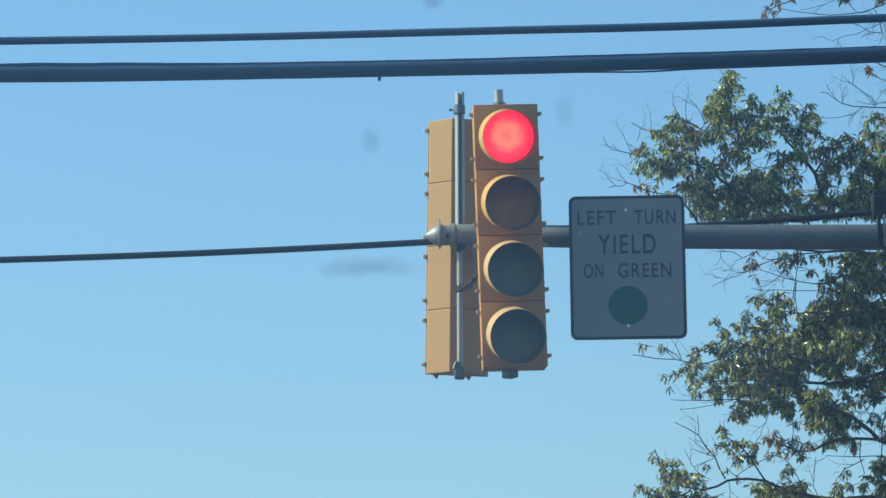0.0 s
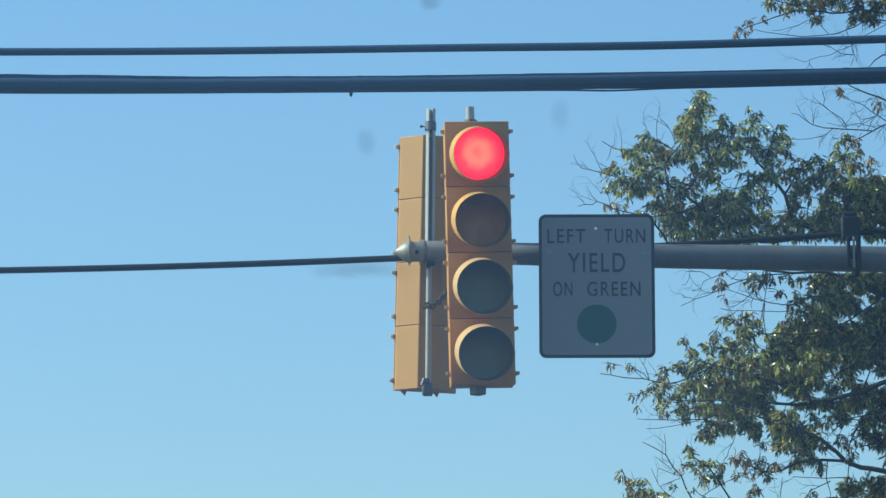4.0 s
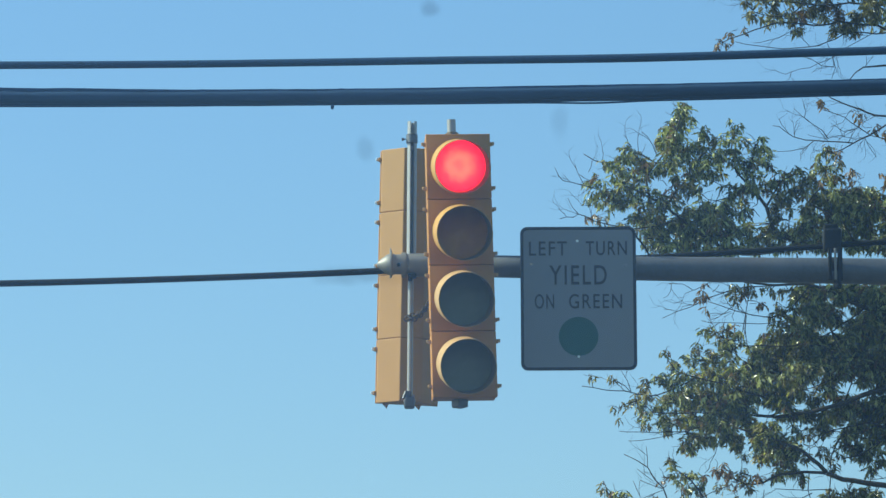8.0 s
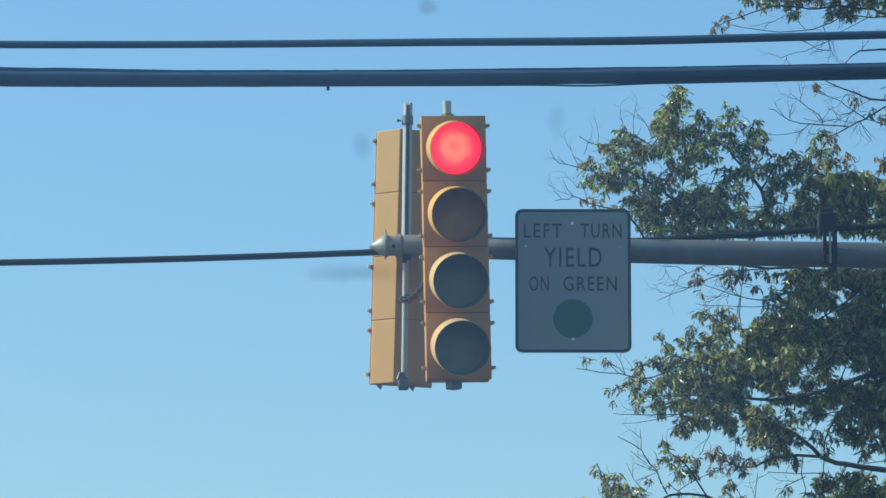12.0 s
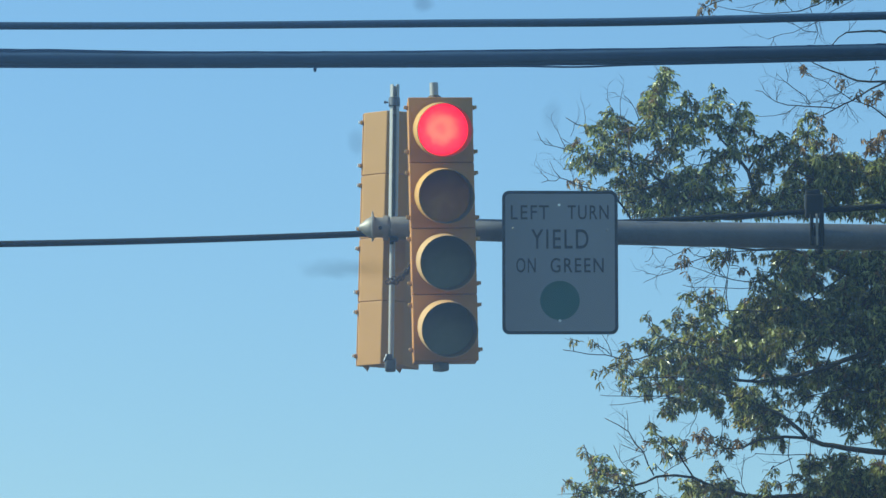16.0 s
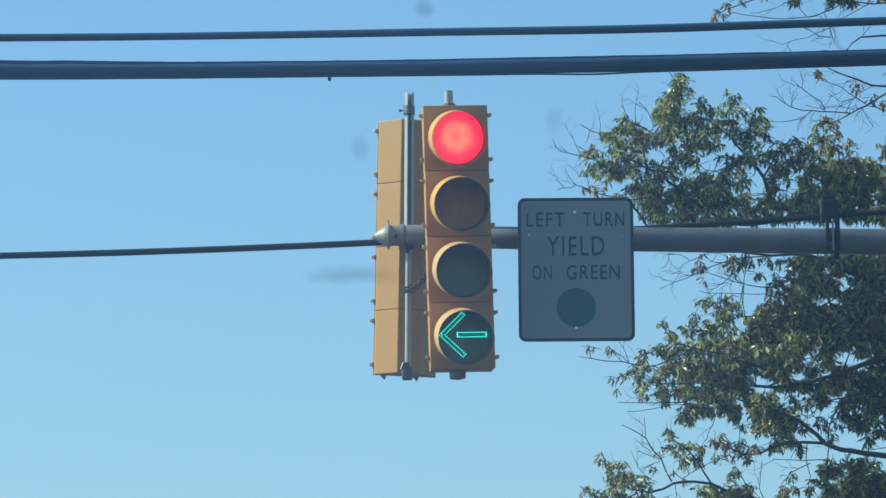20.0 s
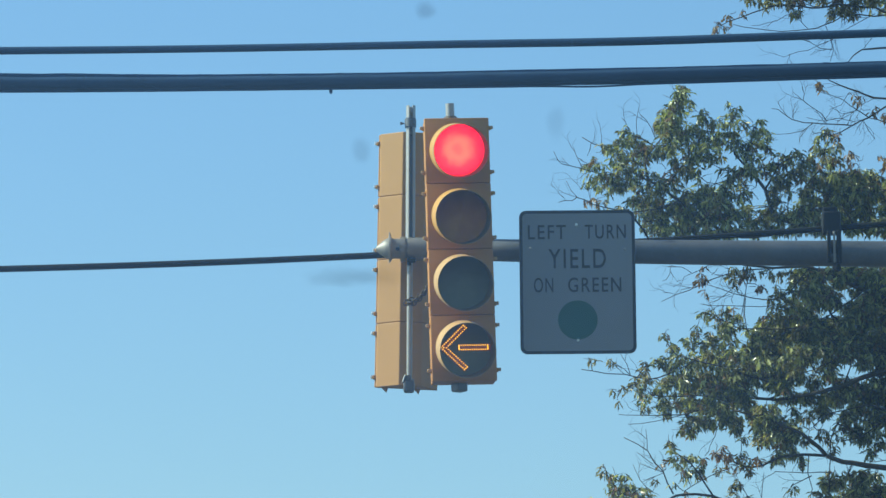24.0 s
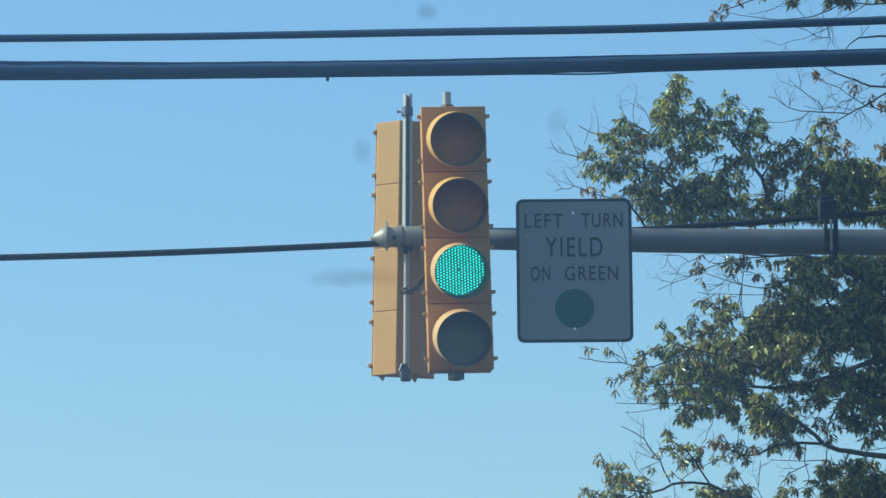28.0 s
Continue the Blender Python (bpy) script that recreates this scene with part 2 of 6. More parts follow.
# ---- ground ----
bm = bmesh.new()
bmesh.ops.create_grid(bm, x_segments=8, y_segments=8, size=2200)
ground = new("ground", mesh_of("ground", bm, GRASS))
tagged(ground, "dull green verge reaching to the horizon", "ground", kind="structure")
bm = bmesh.new()
box(bm, 1.0, 40, -0.02, 11.0, 400, 0.06)
road = new("road", mesh_of("road", bm, ASPHALT))
tagged(road, "worn grey asphalt road running under the signal", "road", kind="structure")
bm = bmesh.new()
box(bm, -60.0, 16.5, -0.024, 110.0, 10, 0.06)
box(bm, 61.6, 16.5, -0.024, 110.0, 10, 0.06)
road_2 = new("road_cross", mesh_of("road_cross", bm, ASPHALT))
tagged(road_2, "grey asphalt cross street below the cables", "road", kind="structure")


# ---- the traffic signal ----
SECTION = 0.354


def lit_dots(points, r, mat_seg=7):
    bm = bmesh.new()
    for x, z in points:
        c = bm.verts.new((x, -0.003, z))
        ring = [bm.verts.new((x + r * math.cos(2 * math.pi * k / mat_seg), 0, z + r * math.sin(2 * math.pi * k / mat_seg))) for k in range(mat_seg)]
        for k in range(mat_seg):
            bm.faces.new((c, ring[k], ring[(k + 1) % mat_seg]))
    return bm


def line_dots(a, b, pitch):
    n = max(1, round(math.dist(a, b) / pitch))
    return [(a[0] + (b[0] - a[0]) * i / n, a[1] + (b[1] - a[1]) * i / n) for i in range(n + 1)]


def arrow_dots():
    p = 0.0138
    pts = []
    for s in (1, -1):
        pts += line_dots((-0.122, 0), (0.002, s * 0.121), p) + line_dots((-0.092, 0), (0.018, s * 0.107), p)
        pts += line_dots((0.010, s * 0.114), (0.010, s * 0.114), p)
        pts += line_dots((-0.024, s * 0.012), (0.132, s * 0.012), 0.0122)
    pts += [(-0.107, 0.0), (-0.024, 0.0), (0.132, 0.0), (-0.024, 0.006), (-0.024, -0.006), (0.132, 0.006), (0.132, -0.006)]
    return [(0.97 * x - 0.003, 0.97 * z) for x, z in pts]


def arrow_plate():
    bm = bmesh.new()
    for s in (1, -1):
        quad = [(-0.131, 0), (-0.002, s * 0.128), (0.024, s * 0.106), (-0.085, 0)]
        bm.faces.new([bm.verts.new((x, 0.002, z)) for x, z in quad])
    bm.faces.new([bm.verts.new((x, 0.002, z)) for x, z in ((-0.031, -0.018), (0.139, -0.018), (0.139, 0.018), (-0.031, 0.018))])
    return bm


def dome(r, sag, seg=40, rings=8):
    bm = bmesh.new()
    prof = [(r * i / rings, sag * (1 - (i / rings) ** 2)) for i in range(rings + 1)]
    return lathe(bm, prof, FORWARD, seg)


def visor_shell(r, thick, length, drop, back):
    """A tunnel visor: a sheet bent into a tube that slopes down towards its rim."""
    bm = bmesh.new()
    seg, steps = 40, 6
    inner, outer = [], []
    for j in range(steps + 1):
        f = j / steps
        y, dz = -back - length * f, -drop * f
        w = r * (1 - 0.005 * f)
        ri, ro = [], []
        for k in range(seg + 1):
            a = radians(-89.5 + 359 * k / seg)
            cut = f * length * 0.12 * max(0.0, (-math.sin(a) - 0.12) / 0.88) ** 1.3  # the rim slopes back below
            ca, sa = math.cos(a), math.sin(a)
            dz = -drop * (f - cut / length)
            ri.append(bm.verts.new((w * ca, y + cut, w * sa + dz)))
            ro.append(bm.verts.new(((w + thick) * ca, y + cut, (w + thick) * sa + dz)))
        inner.append(ri)
        outer.append(ro)
    for j in range(steps):
        for k in range(seg):
            bm.faces.new((inner[j][k], inner[j][k + 1], inner[j + 1][k + 1], inner[j + 1][k]))
            bm.faces.new((outer[j][k], outer[j + 1][k], outer[j + 1][k + 1], outer[j][k + 1]))
        for k in (0, seg):
            bm.faces.new((inner[j][k], inner[j + 1][k], outer[j + 1][k], outer[j][k]))
    for k in range(seg):
        bm.faces.new((inner[-1][k], inner[-1][k + 1], outer[-1][k + 1], outer[-1][k]))
        bm.faces.new((inner[0][k], outer[0][k], outer[0][k + 1], inner[0][k + 1]))
    return bm


def door_plate(w, h, t):
    """A flat door with rounded edges."""
    bm = bmesh.new()
    box(bm, 0, -t / 2, 0, w, t, h, 0.005, 3)
    return bm


def tapered_back(h):
    """A housing whose sides slope in to a narrow flat back."""
    bm = bmesh.new()
    rim = [(-0.166, 0.001), (-0.166, 0.016), (-0.060, 0.116), (0.060, 0.116), (0.166, 0.016), (0.166, 0.001)]
    ends = [[bm.verts.new((x, y, z)) for x, y in rim] for z in (-h / 2, h / 2)]
    for k in range(6):
        bm.faces.new((ends[0][k], ends[0][(k + 1) % 6], ends[1][(k + 1) % 6], ends[1][k]))
    bm.faces.new(ends[0])
    bm.faces.new(ends[1])
    bmesh.ops.bevel(bm, geom=list(bm.edges), offset=0.004, segments=2, affect='EDGES', profile=0.5)
    return bm


def signal_head(name, label, section, lens_mats, visors=True, door=0.032, paint=YELLOW):
    head = tagged(new(name), label, "traffic light", group="signals on the mast arm")
    first = {}
    for i, lens in enumerate(lens_mats):  # from below
        zc = section * (i + 0.5)
        m = pose(0, 0, zc)
        for key, make, mat, lab in (
                ("housing", lambda: box(bmesh.new(), 0, 0.051, 0, 0.334, 0.100, section - 0.002, 0.006, 2) if visors else tapered_back(section - 0.002), paint, ""),
                ("door", lambda: door_plate(0.343, section - 0.003, door), paint, ""),
                ("visor", lambda: visor_shell(0.1465, 0.0022, 0.235, 0.054, 0.031), VISOR_GLOW if i > 1 else VISOR_YELLOW, "yellow tunnel visor with amber glow painted in" if i > 1 else "faded yellow tunnel visor"),
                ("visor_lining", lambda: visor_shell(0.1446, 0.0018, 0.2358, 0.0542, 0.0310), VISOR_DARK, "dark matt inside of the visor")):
            if key.startswith("visor") and not visors:
                continue
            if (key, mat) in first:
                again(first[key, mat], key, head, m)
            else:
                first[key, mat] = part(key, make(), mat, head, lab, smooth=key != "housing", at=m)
        part("lens", dome(0.146, 0.012), lens, head, "dark unlit signal lens", at=pose(0, -door - 0.001, zc))
        for side in (-1, 1):
            for dz in (-0.117, 0.122):
                at = pose(side * 0.1735, 0.002 - door * 0.44, zc + dz)
                if "latch" in first:
                    latch = again(first["latch"], "latch", head, at)
                else:
                    bm = bmesh.new()
                    box(bm, 0, 0, 0, 0.020, 0.022, 0.022, 0.004)
                    rod(bm, (-0.004, 0.0, 0), (0.014, 0.0, 0), 0.006, seg=8)
                    latch = first["latch"] = part("latch", bm, paint, head, at=at)
                nut_at = pose(side * 0.013, -0.004, 0.002)
                if "nut" in first:
                    again(first["nut"], "wing_nut", latch, nut_at)
                else:
                    bm = box(bmesh.new(), 0, 0, 0, 0.016, 0.014, 0.018, 0.003)
                    first["nut"] = part("wing_nut", bm, VISOR_YELLOW if visors else RIVET, latch, at=nut_at)
    return head


head_mats = [LENS_CLEAR, LENS_CLEAR, LENS_AMBER, LENS_AMBER]
signal = signal_head("traffic_signal", "weathered yellow four-lamp traffic signal on the mast arm end", SECTION, head_mats)
signal.matrix_basis = pose(0.021, 23.86, 5.182, 0, -1.5, 5.3)
bm = bmesh.new()
lathe(bm, [(0, 0), (0.0235, 0), (0.0235, 0.100), (0.019, 0.100), (0.019, 0.06), (0, 0.06)], seg=20)
part("top_pipe", bm, ALUMINIUM, signal, "short galvanised pipe stub", at=pose(-0.022, 0.075, 4 * SECTION - 0.002))
bm = bmesh.new()
lathe(bm, [(0.0225, 0), (0.052, 0), (0.052, 0.009), (0.042, 0.016), (0.031, 0.030), (0.0225, 0.030)], seg=20)
for a in (20, 140, 260):
    c, sn = math.cos(radians(a)), math.sin(radians(a))
    rod(bm, (0.044 * c, 0.044 * sn, 0.0), (0.044 * c, 0.044 * sn, 0.024), 0.009, seg=8)
part("pipe_flange", bm, CHAIN, signal, at=pose(-0.020, 0.075, 4 * SECTION - 0.002))
bm = box(bmesh.new(), 0, 0, -0.022, 0.066, 0.066, 0.050, 0.008)
part("bottom_cap", bm, GALVANISED, signal, "grey cast bottom cap", at=pose(-0.021, 0.06, 0.006, 0, 0, 32))

# lamps behind the lenses: each slides up to its lens when it is lit
modules = {}
bm = dome(0.141, 0.012)
modules["red"] = part("red_lamp", bm, RED_LIGHT, signal, "glowing red lamp")
wash = dome(0.139, 0.006)
modules["green"] = part("green_lamp", wash, GREEN_WASH, signal, "green lamp of many small diodes")
pts = []
for row in range(-10, 11):
    for col in range(-10, 11):
        x, z = col * 0.0158, row * 0.0152 + (0.0076 if col % 2 else 0)
        if math.hypot(x, z) < 0.134 and math.hypot(x, z) > 0.004:
            pts.append((x, z))
bm = lit_dots(pts, 0.0041)
for v in bm.verts:
    v.co.y -= 0.006 * (1 - (math.hypot(v.co.x, v.co.z) / 0.139) ** 2) + 0.001
part("diodes", bm, GREEN_LED, modules["green"], "bright green diodes", smooth=False)["kind"] = "stuff"
for key, led, plate in (("green_arrow", GREEN_LED, ARROW_WASH), ("amber_arrow", AMBER_LED, AMBER_WASH)):
    modules[key] = part(key + "_lamp", arrow_plate(), plate, signal, key.split("_")[0] + " arrow lamp pointing left", smooth=False)
    part("diodes", lit_dots(arrow_dots(), 0.0033), led, modules[key], "bright diodes in two rows", smooth=False)["kind"] = "stuff"

rear = signal_head("traffic_signal", "weathered yellow traffic signal turned away behind the first", 0.3475, head_mats, visors=False, door=0.010, paint=YELLOW_FADED)
rear.matrix_basis = pose(-0.2915, 24.40, 5.233, 0, 1.2, 0) @ pose(0, 0, 0, 0, 0, 191)
for x in (0.118, -0.058):
    bm = bmesh.new()
    vs = [bm.verts.new((x + dx, y, z)) for y in (0.010, 0.017) for dx, z in ((0.022, 0.004), (-0.020, 0.004), (-0.008, -0.026))]
    for f in ((0, 1, 2), (5, 4, 3), (0, 3, 4, 1), (1, 4, 5, 2), (2, 5, 3, 0)):
        bm.faces.new([vs[i] for i in f])
    part("bottom_tab", bm, YELLOW_FADED, rear, smooth=False)

# ---- mast arm, its pole and the signal bracket ----
ARM_Y = 24.12


def arm_z(x):
    return 5.942 - 0.0155 * x


mast = tagged(new("mast_arm"), "grey galvanised steel mast arm carrying signals and sign", "signal mast")
mast.matrix_basis = pose(9.2, ARM_Y, 0)
xs = [-0.17, 0.4, 1.2, 2.4, 4.0, 6.0, 8.0, 9.2]
v, f = sweep([(x - 9.2, 0, arm_z(x) - (0.004 if x > 0 else 0)) for x in xs], [0.057, 0.0608, 0.0658, 0.0705, 0.076, 0.085, 0.095, 0.10], 28)
from_lists("arm", v, f, GALVANISED, mast)
bm = bmesh.new()
lathe(bm, [(0, 0.0), (0.24, 0.0), (0.24, 0.03), (0.15, 0.05), (0.15, 0.3), (0.145, 3.0), (0.12, 7.3), (0.125, 7.3), (0.11, 7.36), (0, 7.4)], seg=28)
part("pole", bm, GALVANISED, mast)
bm = bmesh.new()
box(bm, 0, 0, 0.05, 0.7, 0.7, 0.12, 0.02)
part("footing", bm, CONCRETE, mast, "concrete footing")
bm = bmesh.new()  # end cap with a pointed cone
lathe(bm, [(0, 0), (0.012, 0.003), (0.020, 0.012), (0.034, 0.028), (0.048, 0.047), (0.056, 0.062), (0.058, 0.070), (0.066, 0.072), (0.066, 0.082), (0.057, 0.085), (0.0545, 0.094), (0.0535, 0.150), (0.0535, 0.29), (0, 0.29)], Matrix.Translation((-0.447 - 9.2, 0, arm_z(-0.4))) @ ALONG_X, 32)
part("end_cap", bm, CAST, mast, "pale grey pointed end cap")
for side in (1, -1):
    bm = bmesh.new()
    rod(bm, (-0.371 - 9.2, 0, arm_z(-0.4) + side * 0.060), (-0.374 - 9.2, 0, arm_z(-0.4) + side * (0.090 if side > 0 else 0.076)), 0.008, 0.003, seg=8)
    part("cap_lug", bm, CAST, mast)
bm = bmesh.new()
rod(bm, (-0.330 - 9.2, -0.050, arm_z(-0.4) - 0.012), (-0.330 - 9.2, -0.058, arm_z(-0.4) - 0.012), 0.010, seg=12)
part("screw_hole", bm, STEEL_DARK, mast)

bracket = tagged(new("signal_bracket"), "aluminium tube and clamp holding two signal heads", "bracket")
bracket.matrix_basis = pose(-0.269, ARM_Y, 5.13)
bm = bmesh.new()  # slotted tube: two cheeks with a groove between
n = 20
prof = []
for k in range(n + 1):
    a = radians(-62 + 0 + (360 - 46) * k / n)
    prof.append((0.0255 * math.cos(a), 0.0255 * math.sin(a)))
inner = [(x * 0.72, y * 0.72) for x, y in reversed(prof)]
loop = prof + inner
for z0, z1 in ((0.80, 1.598),):
    lo = [bm.verts.new((x + 0.006, y, z0)) for x, y in loop]
    hi = [bm.verts.new((x + 0.012, y, z1)) for x, y in loop]
    m = len(loop)
    for k in range(m):
        bm.faces.new((lo[k], lo[(k + 1) % m], hi[(k + 1) % m], hi[k]))
    half = len(prof)
    for ring in (lo, hi):
        for k in range(half - 1):
            bm.faces.new((ring[k], ring[k + 1], ring[m - 2 - k], ring[m - 1 - k]))
part("slotted_tube", bm, ALUMINIUM, bracket, "bright slotted aluminium tube")
part("lower_rod", rod(bmesh.new(), (-0.002, 0, 0.05), (0.004, 0, 0.80), 0.0150, seg=16), ALUMINIUM, bracket, "bright aluminium rod")
bm = bmesh.new()
lathe(bm, [(0.026, 0), (0.031, 0.004), (0.031, 0.048), (0.026, 0.052)], Matrix.Translation((0.010, 0, 1.478)), 20)
rod(bm, (-0.022, -0.012, 1.500), (-0.040, -0.014, 1.500), 0.004, seg=8)
rod(bm, (-0.033, -0.0135, 1.500), (-0.045, -0.014, 1.500), 0.008, seg=6)
part("top_clamp", bm, GALVANISED, bracket)
bm = bmesh.new()  # mount between the mast arm and the front head
box(bm, 0.27, -0.078, arm_z(0.0) - 5.13, 0.12, 0.07, 0.09, 0.006)
part("head_mount", bm, CAST, bracket)
for z in (1.452, 0.10):
    part("rear_arm", box(bmesh.new(), 0.010, 0.075, z, 0.03, 0.17, 0.030, 0.006), CAST, bracket)
bm = bmesh.new()
box(bm, -0.004, -0.010, 0.070, 0.058, 0.070, 0.062, 0.012)
box(bm, -0.010, -0.034, 0.112, 0.034, 0.03, 0.034, 0.008)
rod(bm, (-0.02, -0.050, 0.125), (-0.034, -0.055, 0.085), 0.008, seg=8)
part("bottom_clamp", bm, GALVANISED, bracket)
bm = bmesh.new()
lathe(bm, [(0.0595, -0.058), (0.063, -0.056), (0.063, 0.052), (0.0595, 0.054)], Matrix.Translation((0.051, 0, arm_z(-0.2) - 5.13)) @ ALONG_X, 28)
lathe(bm, [(0.0595, -0.013), (0.067, -0.013), (0.067, 0.013), (0.0595, 0.013)], Matrix.Translation((-0.034, 0, arm_z(-0.2) - 5.13)) @ ALONG_X, 28)
part("saddle", bm, CAST, bracket)
bm = bmesh.new()
box(bm, 0.012, -0.045, arm_z(-0.2) - 5.13 - 0.068, 0.046, 0.03, 0.026, 0.006)
box(bm, 0.0, -0.030, arm_z(-0.2) - 5.13 - 0.075, 0.022, 0.02, 0.035, 0.004)
part("saddle_clamp", bm, STEEL_DARK, bracket)

chain = tagged(new("chain"), "short rusty chain tying the signal to its tube", "chain")
chain.matrix_basis = pose(-0.264, ARM_Y - 0.03, 5.645)
ctrl = [Vector((-0.022, -0.002, 0.0)), Vector((0.02, -0.02, -0.003)), Vector((0.05, -0.03, 0.018)), Vector((0.075, -0.05, 0.045)), Vector((0.095, -0.07, 0.072))]
link_bm = bmesh.new()
for k in range(12):
    a, b = 2 * math.pi * k / 12, 2 * math.pi * (k + 1) / 12
    rod(link_bm, (0.0155 * math.cos(a), 0, 0.0105 * math.sin(a)), (0.0155 * math.cos(b), 0, 0.0105 * math.sin(b)), 0.0038, seg=6)
first_link = None
for k in range(18):
    f = (k % 9) / 8 * 4
    i = min(3, int(f))
    p = ctrl[i].lerp(ctrl[i + 1], f - i) + (Vector((0.010, -0.012, 0.017 + 0.004 * math.sin(f))) if k > 8 else Vector())
    d = ctrl[i + 1] - ctrl[i]
    at = Matrix.Translation(p) @ pose(0, 0, 0, 90 * (k % 2), -math.degrees(math.atan2(d.z, d.x)), 0)
    if first_link is None:
        first_link = part("link", link_bm, CHAIN, chain, at=at)
    else:
        again(first_link, "link", chain, at)
bm = bmesh.new()
lathe(bm, [(0.0165, -0.004), (0.022, 0), (0.0165, 0.004)], Matrix.Translation((-0.003, 0.03, 0.0)), 20)
part("loop", bm, CHAIN, chain)

# ---- the sign ----
SIGN_W, SIGN_H = 0.615, 0.775
sign = tagged(new("road_sign"), "white left-turn-yield sign with black border on mast arm", "road sign")
sign.matrix_basis = pose(0.626, 24.0, 5.740, 0, -0.15, 0)


def rounded(w, h, r, seg=8):
    pts = []
    for cx, cz, a0 in ((w / 2 - r, h / 2 - r, 0), (-w / 2 + r, h / 2 - r, 90), (-w / 2 + r, -h / 2 + r, 180), (w / 2 - r, -h / 2 + r, 270)):
        for k in range(seg + 1):
            a = radians(a0 + 90 * k / seg)
            pts.append((cx + r * math.cos(a), cz + r * math.sin(a)))
    return pts


def plate(pts, y0, y1):
    bm = bmesh.new()
    a = [bm.verts.new((x, y0, z)) for x, z in pts]
    b = [bm.verts.new((x, y1, z)) for x, z in pts]
    bm.faces.new(a)
    bm.faces.new(b)
    for i in range(len(pts)):
        j = (i + 1) % len(pts)
        bm.faces.new((a[i], a[j], b[j], b[i]))
    return bm


def ring_plate(outer, inner, y0, y1):
    bm = bmesh.new()
    loops = [[bm.verts.new((x, y, z)) for x, z in pts] for pts, y in ((outer, y0), (inner, y0), (inner, y1), (outer, y1))]
    n = len(outer)
    for i in range(n):
        j = (i + 1) % n
        for a, b in ((0, 1), (1, 2), (2, 3), (3, 0)):
            bm.faces.new((loops[a][i], loops[a][j], loops[b][j], loops[b][i]))
    return bm


part("panel", plate(rounded(SIGN_W, SIGN_H, 0.038), 0.0, 0.003), SIGN_FACE_SHADED, sign, "white reflective sheeting with backlit shade in its grey", smooth=False)
part("border", ring_plate(rounded(SIGN_W - 0.002, SIGN_H - 0.002, 0.037), rounded(SIGN_W - 0.034, SIGN_H - 0.034, 0.024), -0.0012, -0.0001), SIGN_BLACK, sign, "black border", smooth=False)
part("green_disc", plate([(0.105 * math.cos(2 * math.pi * k / 48), 0.105 * math.sin(2 * math.pi * k / 48)) for k in range(48)], -0.0012, -0.0001), SIGN_GREEN, sign, "dark green disc", smooth=False, at=pose(-0.002, 0, -0.205))


def lettering(text, cx, cz, w, h, weight=0.007):
    cu = bpy.data.curves.new("lettering", 'FONT')
    cu.body, cu.align_x, cu.size, cu.space_character, cu.extrude, cu.offset = text, 'CENTER', 1.0, 1.18, 0.004, weight
    tmp = bpy.data.objects.new("lettering", cu)
    me = bpy.data.meshes.new_from_object(tmp)
    bpy.data.objects.remove(tmp)
    co = np.empty(len(me.vertices) * 3)
    me.vertices.foreach_get("co", co)
    co = co.reshape(-1, 3)
    lo, hi = co.min(0), co.max(0)
    x = (co[:, 0] - (lo[0] + hi[0]) / 2) / (hi[0] - lo[0]) * w + cx
    z = (co[:, 1] - (lo[1] + hi[1]) / 2) / (hi[1] - lo[1]) * h + cz
    y = -0.0007 - 0.0005 * np.sign(co[:, 2])
    me.vertices.foreach_set("co", np.stack([x, y, z], 1).ravel())
    me.materials.clear()
    me.materials.append(SIGN_BLACK)
    me.update()
    ob = new("lettering", me)
    ob.parent = sign
    return tagged(ob, label="black letters reading " + text)


lettering("LEFT", -0.160, 0.270, 0.202, 0.0763)
lettering("TURN", 0.150, 0.270, 0.218, 0.0763)
lettering("YIELD", -0.0015, 0.126, 0.305, 0.104)
lettering("ON", -0.181, -0.016, 0.103, 0.079)
lettering("GREEN", 0.090, -0.016, 0.282, 0.079)
for x, z, mat in ((-0.004, 0.310, RIVET), (-0.002, -0.314, RIVET), (-0.247, 0.184, ALUMINIUM), (0.251, 0.176, ALUMINIUM)):
    bm = lathe(bmesh.new(), [(0.008, 0), (0.0075, 0.003), (0.004, 0.005), (0, 0.0055)], FORWARD, 12)
    part("bolt", bm, mat, sign, at=pose(x, -0.0005, z))
for x in (-0.2, 0.2):
    part("mounting_bracket", box(bmesh.new(), x, 0.034, 0.165, 0.03, 0.06, 0.14, 0.004), SIGN_BACK, sign, smooth=False)


# ---- cables ----
def cable(name, label, xs, y, curve, radius, mat=SHEATH_HAZED):
    pts, rad = [], []
    for x in xs:
        pts.append((x, y, curve(x)))
        rad.append(radius(x))
    v, f = sweep(pts, rad, 12)
    return tagged(from_lists(name, v, f, mat), label, "cable")


span = [-18 + 0.25 * i for i in range(145)]
thin_cable = cable("cable", "thin black overhead cable", span, 20.0, lambda x: 6.083 + 0.0152 * x + 0.0031 * x * x + 0.001 * math.sin(2.1 * x + 1) - 0.0065 * math.exp(-((x - 0.75) / 0.6) ** 2), lambda x: 0.0183 + 0.0012 * math.sin(1.3 * x))


def bundle_z(x):
    return 5.921 + 0.0114 * x + 0.0042 * x * x


